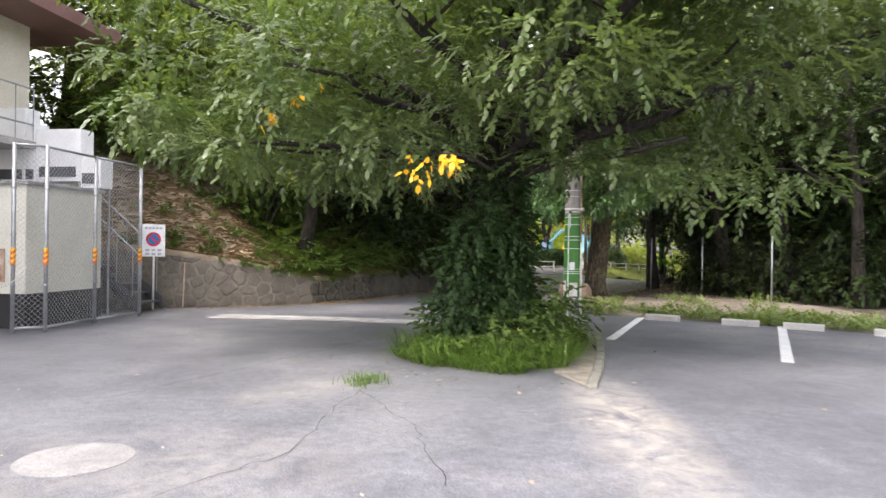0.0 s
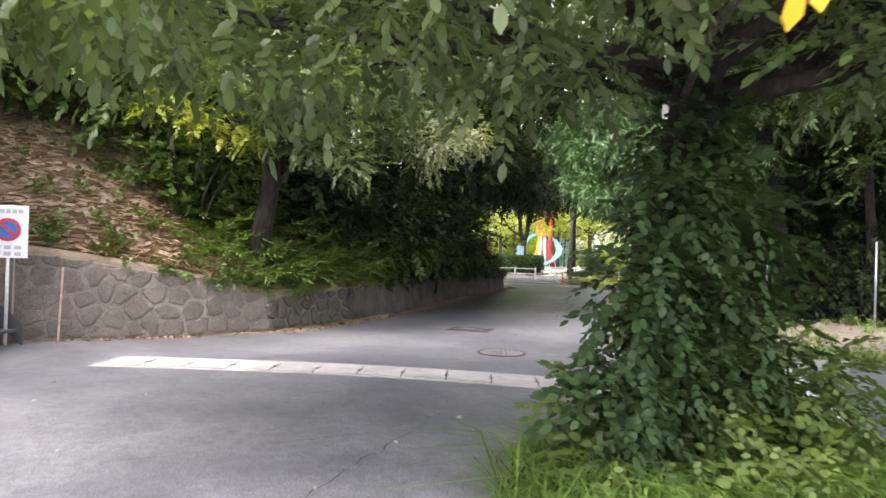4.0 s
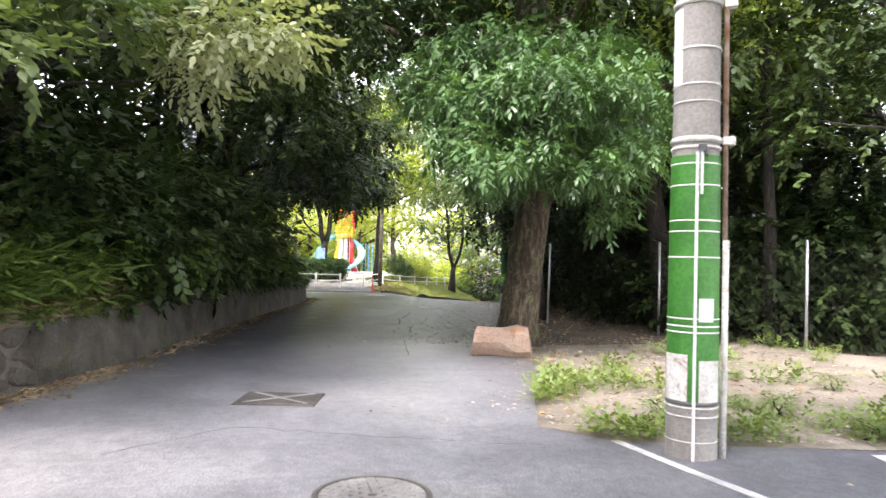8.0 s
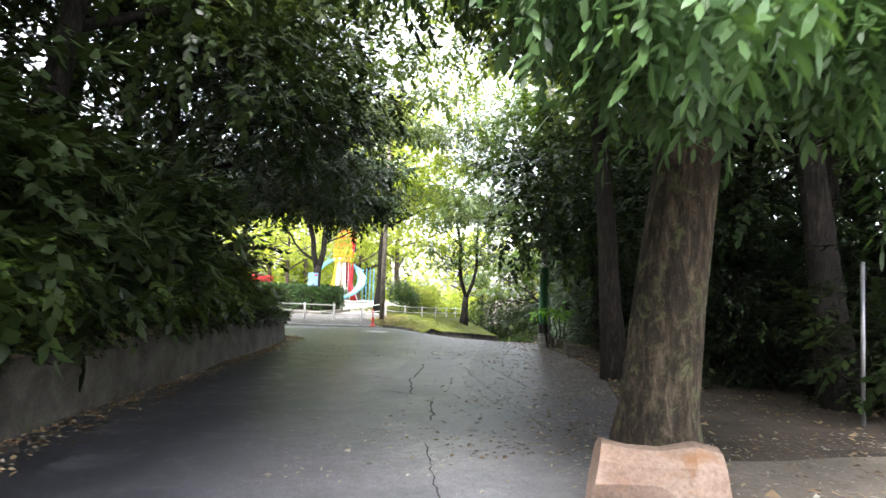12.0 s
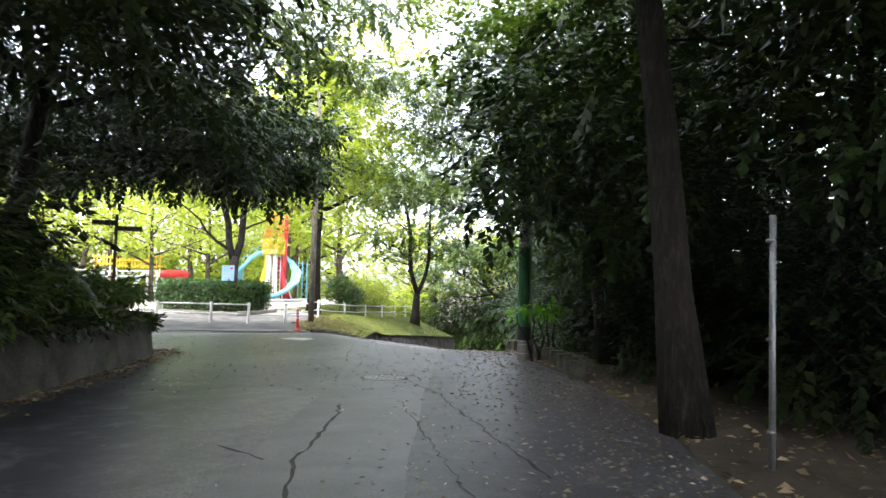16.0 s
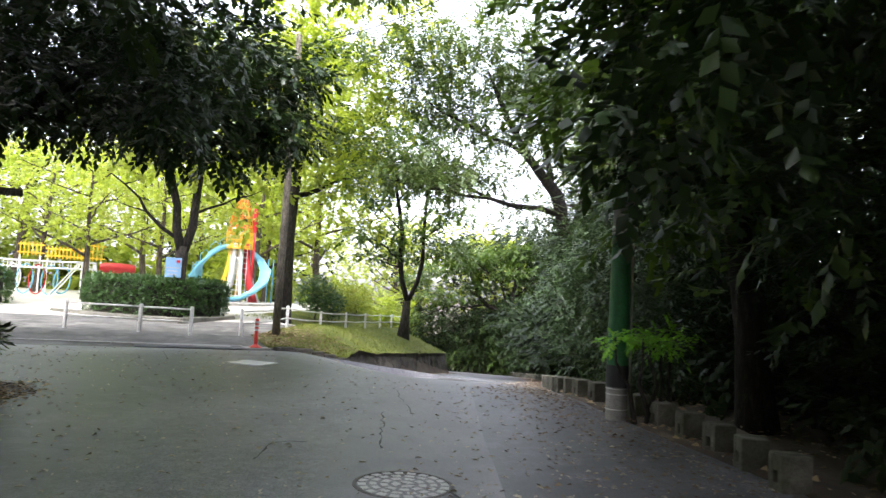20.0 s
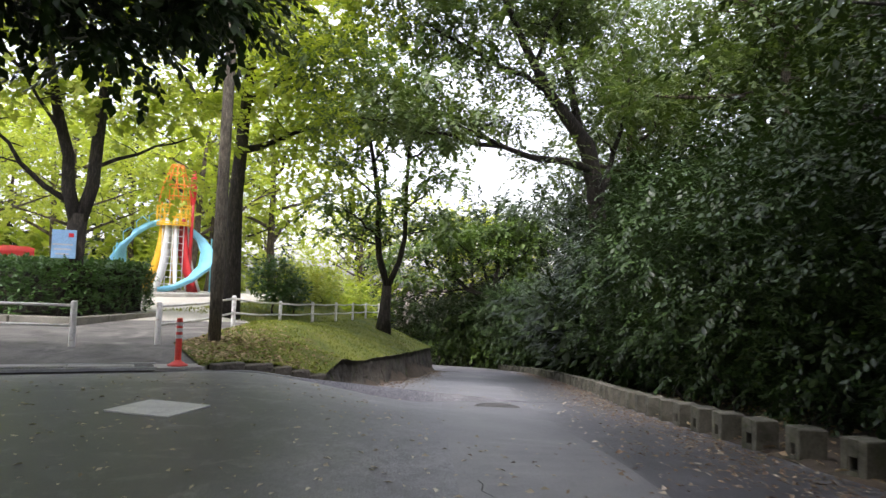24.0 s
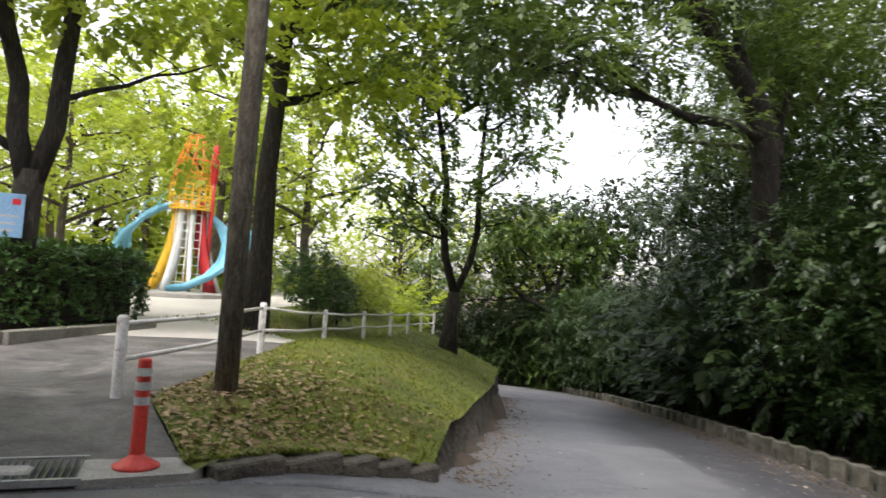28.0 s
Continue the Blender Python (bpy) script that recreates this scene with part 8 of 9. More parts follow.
def slide_tower():
    t = thing("slide_tower", 4.55, 59.8, 0.5, "playground rocket tower with light blue slides and coloured legs", "playground slide")
    Geo().lathe((-0.3, -0.4, -0.12), [(2.0, 0.0), (2.0, 0.2), (1.9, 0.24), (0.001, 0.24)], 28, False).make("plinth", M_CONC, t, "round concrete plinth")
    for i, (ang, mat, lab) in enumerate([(200, M_YELLOW, "yellow painted leg"), (235, M_WHITE, ""), (275, M_WHITE, ""), (320, M_REDPAINT, "red painted leg"), (20, M_WHITE, ""), (90, M_YELLOW, "yellow painted leg"), (150, M_WHITE, "")]):
        a = radians(ang)
        fin((0.42 * math.cos(a), 0.42 * math.sin(a), 2.9), (1.05 * math.cos(a), 1.05 * math.sin(a), 0.1), 0.12, 0.42, 0.1, mat, t, lab)
    Geo().lathe((0, 0, 2.62), [(0.68, 0), (0.68, 0.07), (0.001, 0.07)], 20, False).make("deck", M_YELLOW, t)
    for k in range(20):
        a = 2 * math.pi * k / 20
        Geo().tube([(0.66 * math.cos(a), 0.66 * math.sin(a), 2.66), (0.66 * math.cos(a), 0.66 * math.sin(a), 3.42)], 0.022, 5).make("guard_bar", M_YELLOW, t)
    for zz in (2.75, 3.05, 3.4):
        Geo().tube([(0.66 * math.cos(2 * math.pi * k / 20), 0.66 * math.sin(2 * math.pi * k / 20), zz) for k in range(21)], 0.028, 6).make("guard_ring", M_YELLOW, t)
    Geo().tube([(0.6, -0.3, 0.0), (0.6, -0.3, 4.6)], 0.07, 10).make("mast", M_REDPAINT, t, "red mast", True)
    Geo().lathe((0.6, -0.3, 3.5), [(0.09, 0), (0.13, 0.5), (0.1, 1.1), (0.01, 1.4)], 10).make("mast_head", M_REDPAINT, t)
    for k in range(10):
        a = 2 * math.pi * k / 10
        Geo().tube([(0.62 * math.cos(a), 0.62 * math.sin(a), 3.42), (0.5 * math.cos(a + 0.2), 0.5 * math.sin(a + 0.2), 4.2), (0.22 * math.cos(a + 0.4), 0.22 * math.sin(a + 0.4), 5.0)], 0.02, 5).make("cone_bar", M_ORANGE, t, "orange bar of the pointed top")
    for zz, rr in ((3.75, 0.57), (4.2, 0.5), (4.65, 0.36), (5.0, 0.22)):
        Geo().tube([(rr * math.cos(2 * math.pi * k / 16), rr * math.sin(2 * math.pi * k / 16), zz) for k in range(17)], 0.022, 5).make("cone_ring", M_ORANGE, t)
    for k in range(9):
        zz = 0.4 + k * 0.26
        Geo().tube([(0.5 * math.cos(radians(q)), 0.5 * math.sin(radians(q)), zz) for q in range(200, 361, 20)], 0.015, 5).make("ladder_rung", M_WHITE, t)
    for q in range(190, 360, 24):
        a = radians(q)
        Geo().tube([(0.52 * math.cos(a), 0.52 * math.sin(a), 0.15), (0.5 * math.cos(a), 0.5 * math.sin(a), 2.65)], 0.018, 5).make("cage_bar", M_WHITE, t)
    left = [(-0.5, 0.1, 2.75), (-0.9, 0.0, 2.6), (-1.35, -0.2, 2.25), (-1.75, -0.3, 1.7), (-1.95, 0.0, 1.1), (-1.8, 0.5, 0.6), (-1.4, 0.9, 0.3)]
    chute(left, 0.55, M_BLUE, t)
    right = [(0.5, 0.4, 2.6), (1.0, 0.2, 2.1), (1.25, -0.3, 1.55), (1.1, -0.9, 1.0), (0.6, -1.25, 0.55), (0.0, -1.35, 0.25), (-0.5, -1.3, 0.16)]
    chute(right, 0.5, M_BLUE, t)
    for k in range(5):
        p = Vector(left[k]).lerp(Vector(left[k + 1]), 0.5)
        Geo().tube([(p.x - 0.2, p.y, p.z), (p.x - 0.22, p.y, p.z + 0.3), (p.x, p.y + 0.25, p.z + 0.52), (p.x + 0.22, p.y, p.z + 0.3)], 0.018, 5).make("hoop", M_BLUE, t)
    for x, y in ((-1.95, -0.3), (-1.65, 0.4)):
        Geo().tube([(x, y, -0.1), (x, y, 1.9)], 0.03, 6).make("support", M_BLUE, t)
    for x in (1.5, 1.75, 2.0, 2.25):
        Geo().tube([(x, 1.2, -0.1), (x, 1.2, 2.3)], 0.03, 6).make("climbing_pole", M_BLUE, t)
    return t


slide_tower()


def climbing_bridge():
    t = thing("climbing_bridge", -3.6, 58.0, 0.5, "white tubular climbing bridge with hoops on the playground", "climbing frame")
    for s in (-0.35, 0.35):
        for zz in (1.15, 1.42):
            Geo().tube([(-3.0, s, zz + 0.12), (-1.0, s, zz - 0.02), (0.6, s, zz), (2.2, s, zz + 0.05)], 0.035, 6).make("beam", M_WHITE, t)
        for k in range(17):
            x = -2.8 + k * 0.31
            Geo().tube([(x, s, 1.14), (x, s, 1.44)], 0.02, 5).make("strut", M_WHITE, t)
    for k in range(18):
        x = -2.9 + k * 0.29
        Geo().tube([(x, -0.35, 1.3), (x, 0.35, 1.3)], 0.018, 5).make("rung", M_WHITE, t)
    for x, r, mat in ((-1.3, 0.55, M_BLUE), (-0.75, 0.58, M_WHITE), (-0.3, 0.6, M_BLUE), (0.15, 0.6, M_REDPAINT), (0.6, 0.6, M_BLUE), (1.05, 0.55, M_BLUE)):
        Geo().tube([(x + 0.3 * math.sin(2 * math.pi * k / 20), -0.3 + 0.1 * math.cos(2 * math.pi * k / 20), 0.66 + r * math.cos(2 * math.pi * k / 20)) for k in range(21)], 0.03, 6).make("hoop", mat, t)
    for x, e in ((1.6, 0.6), (1.7, 0.75), (1.85, 2.4), (1.8, 2.3)):
        Geo().tube([(x, -0.3, 1.4), (e, -0.45, 0.0)], 0.03, 6).make("brace", M_WHITE, t)
    for x in (1.75, 2.2, -2.9):
        for s in (-0.35, 0.35):
            Geo().tube([(x, s, 0), (x, s, 1.4)], 0.035, 6).make("leg", M_WHITE, t)
    return t


climbing_bridge()


def bar_fence(x, y, n, step, h, z, mat, label):
    t = thing("play_fence", x, y, z, label, "play panel", "coloured play panels")
    for k in range(n):
        Geo().tube([(k * step, 0, 0), (k * step, 0, h)], 0.03, 6).make("bar", mat, t)
    for zz in (0.12, h - 0.12):
        Geo().tube([(-0.1, 0, zz), (n * step, 0, zz)], 0.03, 6).make("rail", mat, t)
    for xx in (0, (n - 1) * step):
        Geo().tube([(xx, 0.02, -z + 0.5), (xx, 0.02, 0)], 0.04, 6).make("support", M_WHITE, t)


bar_fence(-4.75, 60.5, 6, 0.16, 0.6, 2.2, M_YELLOW, "yellow barred play panel")
bar_fence(-3.6, 60.2, 12, 0.15, 0.55, 2.1, M_YELLOW, "yellow barred play panel")
bar_fence(-1.95, 60.0, 4, 0.17, 0.8, 2.1, M_YELLOW, "tall yellow barred play panel")


def red_tunnel():
    t = thing("play_tunnel", -0.6, 58.6, 0.5, "dark red plastic play tunnel behind the hedge", "playground tunnel", rz=8)
    g = Geo()
    n = 14
    for i, (x, r) in enumerate([(-0.7, 0.2), (-0.5, 0.28), (0.0, 0.3), (0.5, 0.28), (0.7, 0.2)]):
        for k in range(n):
            a = 2 * math.pi * k / n
            g.v.append((x, r * math.cos(a), 1.32 + r * 0.8 * math.sin(a)))
    for i in range(4):
        for k in range(n):
            g.f.append((i * n + k, i * n + (k + 1) % n, (i + 1) * n + (k + 1) % n, (i + 1) * n + k))
    g.make("shell", M_REDPAINT, t, smooth=True)
    for x in (-0.6, 0.6):
        Geo().tube([(x, 0, 0), (x, 0, 1.1)], 0.05, 6).make("leg", M_WHITE, t)


red_tunnel()


def guide_sign():
    t = thing("guide_sign", -0.85, 39.1, -0.1, "grey guide post with two pointing boards at the corner", "signpost")
    Geo().tube([(0, 0, -0.1), (0, 0, 3.1)], 0.04, 8).make("post", M_OLDWOOD, t, smooth=True)
    Geo().box((0.3, -0.05, 2.75), (0.62, 0.03, 0.13), 0, 0.005).make("board", M_OLDWOOD, t)
    Geo().box((-0.28, -0.05, 2.88), (0.55, 0.03, 0.13), 0, 0.005).make("board", M_OLDWOOD, t)


guide_sign()


def overhead_wires():
    for k, (a, b) in enumerate([((8.35, 34.3, 8.6), (2.2, 14.3, 8.4)), ((8.4, 34.3, 8.0), (2.2, 14.3, 7.9)), ((8.4, 34.3, 8.6), (22.0, 62.0, 8.0)), ((8.4, 34.3, 8.0), (22.0, 62.0, 7.5)), ((8.4, 34.3, 7.8), (4.65, 43.65, 7.7))]):
        t = thing("overhead_wire", *a, "thin overhead wire slung between poles", "wire", "overhead wires")
        a, b = Vector(a), Vector(b)
        pts = [(b - a) * (i / 12) - Vector((0, 0, 0.5 * math.sin(math.pi * i / 12))) for i in range(13)]
        Geo().tube(pts, 0.012, 5).make("cable", M_WIRE if k in (2, 3) else M_BLACK, t)


overhead_wires()

# ---------------------------------------------------------------- ground cover
def blades(name, pts, h, w, mat, label, category, seed, lean=0.45):
    """Grass: each blade is a bent tapering strip of three triangles."""
    rng = np.random.default_rng(seed)
    p = np.array(pts, dtype=float)
    n = len(p)
    a = rng.uniform(0, 2 * np.pi, n)
    hh = h * rng.uniform(0.45, 1.15, n)
    ww = w * rng.uniform(0.7, 1.3, n)
    ln = lean * hh * rng.uniform(0.3, 1.5, n)
    dx, dy = np.cos(a), np.sin(a)
    sx, sy = -dy * ww / 2, dx * ww / 2
    v = np.zeros((n, 5, 3))
    v[:, 0] = p + np.stack([sx, sy, 0 * a], -1)
    v[:, 1] = p - np.stack([sx, sy, 0 * a], -1)
    mid = p + np.stack([dx * ln * 0.3, dy * ln * 0.3, hh * 0.62], -1)
    v[:, 2] = mid + np.stack([sx * 0.8, sy * 0.8, 0 * a], -1)
    v[:, 3] = mid - np.stack([sx * 0.8, sy * 0.8, 0 * a], -1)
    v[:, 4] = p + np.stack([dx * ln, dy * ln, hh * (1 - 0.25 * lean)], -1)
    t = np.array([(0, 1, 3), (0, 3, 2), (2, 3, 4)])
    tr = (t[None] + (np.arange(n) * 5)[:, None, None]).reshape(-1, 3)
    return tagged(link_mesh(name, array_mesh(name, v.reshape(-1, 3), tr), mat), label, category, kind="stuff")


def flakes(name, pts, size, mat, label, category, seed, flat=0.35, slim=(0.3, 0.55)):
    """Fallen leaves: small folded diamonds lying at odd tilts."""
    rng = np.random.default_rng(seed)
    p = np.array(pts, dtype=float)
    n = len(p)
    a = rng.uniform(0, 2 * np.pi, n)
    s = size * rng.uniform(0.5, 1.35, n)
    d = np.stack([np.cos(a), np.sin(a), rng.normal(size=n) * flat * 0.5], -1) * s[:, None]
    q = np.stack([-np.sin(a), np.cos(a), rng.normal(size=n) * flat], -1) * (s * rng.uniform(*slim, n))[:, None]
    up = np.array([0, 0, 1.0]) * (s * 0.18)[:, None]
    v = np.stack([p - d / 2, p + q / 2 + up, p + d / 2 + up * 0.4, p - q / 2 + up], 1)
    v[:, :, 2] = np.maximum(v[:, :, 2], p[:, None, 2] + 0.002)
    t = np.array([(0, 3, 2), (0, 2, 1)])
    tr = (t[None] + (np.arange(n) * 4)[:, None, None]).reshape(-1, 3)
    return tagged(link_mesh(name, array_mesh(name, v.reshape(-1, 3), tr), mat), label, category, kind="stuff")


rc = random.Random(99)


def in_bed(x, y):
    return x < 2.02 and ((x - 0.74 - 0.7 * max(y - 8.4, 0)) / 1.2) ** 2 + ((y - 8.55) / 1.65) ** 2 < 1 + 0.45 * noise.noise((x * 1.7, y * 1.7, 1))


bed = []
while len(bed) < 7000:
    x, y = rc.uniform(-0.9, 2.2), rc.uniform(6.6, 10.8)
    if in_bed(x, y):
        bed.append((x, y, 0.0))
def bed_rim(x, y):
    return ((x - 0.74 - 0.7 * max(y - 8.4, 0)) / 1.2) ** 2 + ((y - 8.55) / 1.65) ** 2


inner = [p for p in bed if bed_rim(p[0], p[1]) < 0.62]
rim = [p for p in bed if bed_rim(p[0], p[1]) >= 0.62]
blades("bed_grass", inner[::2] + rim[::5], 0.46, 0.016, M_GRASS, "tall fresh green grass in the planted bed", "grass", 1, 1.6)
blades("bed_short_grass", inner[1::2] + [p for i, p in enumerate(rim) if i % 5], 0.24, 0.013, M_GRASS, "low fresh green grass in the planted bed", "grass", 4, 2.0)
blades("grass_tuft", [(rc.gauss(-0.42, 0.1), rc.gauss(6.05, 0.16), 0.0) for _ in range(200)], 0.12, 0.009, M_GRASS, "small grass tuft growing from a crack", "grass", 2, 0.9)
bush("bed_plants", (0.65, 8.6, 0.0), [(-0.5, -0.1, 0.28, 0.3, 0.35, 0.16), (0.5, -0.6, 0.3, 0.45, 0.3, 0.18), (0.75, 0.4, 0.42, 0.35, 0.5, 0.28), (0.5, 0.7, 0.42, 0.35, 0.45, 0.28), (0.3, 0.2, 0.5, 0.5, 0.4, 0.35), (0.3, -0.9, 0.25, 0.5, 0.3, 0.14), (-0.3, -0.5, 0.26, 0.4, 0.5, 0.14), (1.1, 0.5, 0.55, 0.3, 0.4, 0.35), (0.9, -0.1, 0.45, 0.35, 0.35, 0.25), (-0.65, -0.3, 0.4, 0.18, 0.2, 0.18), (0.0, -0.3, 0.5, 0.4, 0.3, 0.22)], 640, SP_IVY, M_LEAF_FERN, "broad-leaved weeds among the grass of the bed", 3)


M_PALESOIL = surface_mat("pale_sandy_soil", (0.15, 0.13, 0.10), (0.33, 0.295, 0.24), 2.5, 40, 0.95, 0.5, stain=(0.10, 0.085, 0.06), stain_scale=1.6)


def bed_soil():
    g = Geo()
    n = 40
    g.v = [(0.62, 8.7, 0.035)] + [(0.62 + 0.98 * math.cos(2 * math.pi * k / n) * (1 + 0.06 * math.sin(5 * k)), 8.6 + 1.42 * math.sin(2 * math.pi * k / n) * (1 + 0.05 * math.sin(7 * k)), 0.006) for k in range(n)]
    g.f = [(0, 1 + k, 1 + (k + 1) % n) for k in range(n)]
    tagged(g.make("ground_bed", M_SOIL), "bare soil of the planted bed", "ground", kind="structure")
    g = Geo()
    out = [(1.55, 7.05), (1.86, 6.3), (2.02, 7.2), (2.2, 8.6), (2.3, 10.2), (2.26, 11.7), (2.0, 10.9), (1.8, 9.6), (1.75, 8.2)]
    g.v = [(x, y, 0.009) for x, y in out]
    g.f = [tuple(range(len(out)))]
    tagged(g.make("ground_sand_strip", M_PALESOIL), "strip of pale sandy soil beside the kerb", "ground", kind="structure")


bed_soil()

verge, weeds = [], []
while len(verge) < 5600:
    y = rc.uniform(9.8, 20.5)
    a, b = poly_at(ROAD_R, y), verge_r(y)
    x = a + 0.02 + (min(b, a + 6) - a) * rc.random() ** 1.9
    edge = (y < 15.0 and noise.noise((x * 0.7, y * 0.7, 4)) > -0.35) or noise.noise((x * 0.8, y * 0.8, 3)) > 0.3
    if edge:
        verge.append((x, y, road_z(x, y) + 0.03))
blades("verge_grass", verge[:2000], 0.12, 0.009, M_LEAF_VERGE, "low thin grass on the verge", "grass", 5, 1.3)
vw_rng = np.random.default_rng(6)
vw = np.array(verge[2000:])
vw[:, 2] += np.abs(vw_rng.normal(size=len(vw))) * 0.05
co_, tr_ = leafy(SP_TINY, vw, vw_rng.uniform(0, 6.28, len(vw)), vw_rng.uniform(-1.2, -0.1, len(vw)), vw_rng.uniform(0.6, 1.4, len(vw)))
tagged(link_mesh("verge_weeds", array_mesh("verge_weeds", co_, tr_), M_LEAF_VERGE), "fuzzy mat of low light green weeds along the asphalt", "weeds", kind="stuff")
vs = []
while len(vs) < 3200:
    y = rc.uniform(13.5, 21.5)
    a = poly_at(ROAD_R, y)
    x = a + 0.05 + 5.0 * rc.random() ** 1.3
    vs.append((x, y, road_z(x, y) + 0.035))
flakes("verge_straw", vs, 0.06, M_LITTER_PALE, "pale dry straw and chips on the verge soil", "straw", 21, 0.3, (0.1, 0.4))
for i in range(40):
    y = rc.uniform(10.5, 21.0) if i % 3 else rc.uniform(10.5, 14.8)
    a = poly_at(ROAD_R, y)
    x = a + 0.3 + rc.random() ** 1.2 * 5.0
    s = rc.uniform(0.25, 0.55)
    if 1.7 < x < 4.8 and 18.3 < y < 22.5 and i:
        continue
    if i == 0:
        x, y = 3.6, 15.6
        WEED = bush("verge_weed", (0, 0, 0), [(0, 0, 0.2, 0.3, 0.3, 0.18), (0.15, 0.1, 0.32, 0.2, 0.2, 0.14), (-0.15, -0.08, 0.28, 0.2, 0.2, 0.14)], 110, SP_TINY, M_LEAF_VERGE, "leafy green weed on the verge", 6, "weed", "weeds on the verge", 2)
        WEED.matrix_basis = pose(x, y, 0.02) @ Matrix.Diagonal((s, s, s, 1))
    else:
        q = copy_thing(WEED, pose(x, y, 0.02))
        q.matrix_basis = pose(x, y, 0.02, 0, 0, rc.uniform(0, 360)) @ Matrix.Diagonal((s, s, s, 1))

# bank: dry litter, sprouting weeds and ferns
lit, spro = [], []
while len(lit) < 13000:
    u = rc.uniform(0.6, 9.2)
    d = 0.2 + rc.random() ** 1.3 * (5.0 if u < 5 else 2.8)
    p = bank_point(u, d)
    lit.append((p.x, p.y, p.z + 0.01))
flakes("bank_litter", lit[::3], 0.12, M_LITTER, "dry brown leaves lying on the bank", "leaf litter", 7, 0.6)
flakes("bank_straw", lit[1::3] + lit[2::3], 0.26, M_LITTER, "dry straw and cut stalks lying on the bank", "straw", 8, 0.5, (0.05, 0.12))
for k in range(5200):
    u = 1.0 + rc.random() * 10.5
    d = 0.26 + rc.random() ** 1.6 * 2.4
    if noise.noise((u * 3.0, d * 2.2, 9)) > (0.28 if u < 4.4 else 0.0 if u < 5.5 else -0.2):
        p = bank_point(u, d)
        spro.append((p.x, p.y, p.z))
sp_rng = np.random.default_rng(10)
spn = len(spro)
co_, tr_ = leafy(SP_WEED, np.array(spro), sp_rng.uniform(0, 6.28, spn), sp_rng.uniform(-1.3, -0.3, spn), sp_rng.uniform(0.35, 0.8, spn))
tagged(link_mesh("bank_weeds", array_mesh("bank_weeds", co_, tr_), M_LEAF_FERN), "low bright green weeds sprouting on the bank", "weeds", kind="stuff")

hang = []
for k in range(1500):
    u = 8.0 + rc.random() * 5.6
    p = bank_point(u, 0.12 + rc.random() * 0.3)
    hang.append((p.x, p.y, p.z + 0.02))
hn = len(hang)
co_, tr_ = leafy(SP_WEED, np.array(hang), sp_rng.normal(size=hn) * 1.0 - 0.3, sp_rng.uniform(-0.5, 1.1, hn), sp_rng.uniform(0.4, 0.95, hn))
tagged(link_mesh("wall_top_weeds", array_mesh("wall_top_weeds", co_, tr_), M_LEAF_WOODS), "dark ferny weeds spilling over the top of the wall", "weeds", kind="stuff")


hang = []
for k in range(420):
    u = 2.6 + rc.random() * 5.6
    if noise.noise((u * 2.6, 0.3, 4)) > -0.1:
        p = bank_point(u, 0.1 + rc.random() * 0.25)
        hang.append((p.x, p.y, p.z))
hn = len(hang)
co_, tr_ = leafy(SP_WEED, np.array(hang), sp_rng.normal(size=hn) * 0.9 - 0.9, sp_rng.uniform(-0.6, 0.9, hn), sp_rng.uniform(0.3, 0.65, hn))
tagged(link_mesh("stone_wall_weeds", array_mesh("stone_wall_weeds", co_, tr_), M_LEAF_FERN), "green weeds spilling over the edge of the stone wall", "weeds", kind="stuff")


def fern(s):
    t = thing("fern", 0, 0, 0, "arching green fern on the bank", "fern", "ferns on the bank")
    rng = np.random.default_rng(12)
    n = 16
    yaw = np.linspace(0, 2 * np.pi, n, endpoint=False) + rng.normal(size=n) * 0.2
    co, tr = leafy(SP_FERN, np.zeros((n, 3)) + np.array([0, 0, 0.05]), yaw, rng.uniform(-0.95, -0.45, n), rng.uniform(0.8, 1.3, n))
    link_mesh("fronds", array_mesh("fronds", co, tr), M_LEAF_FERN, t)
    return t


FERN = None
for i, (u, d) in enumerate([(5.0, 0.5), (5.4, 0.5), (5.7, 1.9), (6.1, 0.5), (6.2, 2.0), (6.5, 0.5), (6.7, 1.7), (7.0, 0.45), (7.3, 1.6), (7.4, 0.4), (5.3, 2.2), (6.9, 2.3), (4.6, 1.0), (4.9, 1.5), (5.2, 0.9), (5.5, 1.4), (5.8, 0.8), (6.0, 1.3), (6.3, 0.7), (6.6, 1.2), (6.9, 0.75), (7.2, 1.1), (7.5, 0.7), (7.8, 1.2), (8.1, 0.8), (8.35, 0.6), (8.6, 0.9), (8.8, 0.5), (9.0, 0.9), (9.2, 0.5), (9.5, 0.8), (3.9, 2.6), (4.3, 2.0), (9.75, 0.6), (10.0, 0.9), (10.3, 0.6), (10.6, 0.9), (10.9, 0.7), (11.2, 1.0), (11.5, 0.7), (11.8, 0.9), (12.1, 0.7)]):
    p = bank_point(u, d)
    s = rc.uniform(0.8, 1.35)
    if FERN is None:
        FERN = fern(1)
        q = FERN
    else:
        q = copy_thing(FERN, pose(0, 0, 0))
    q.matrix_basis = Matrix.Translation(p) @ Matrix.Rotation(i * 1.3, 4, "Z") @ Matrix.Diagonal((s, s, s, 1))

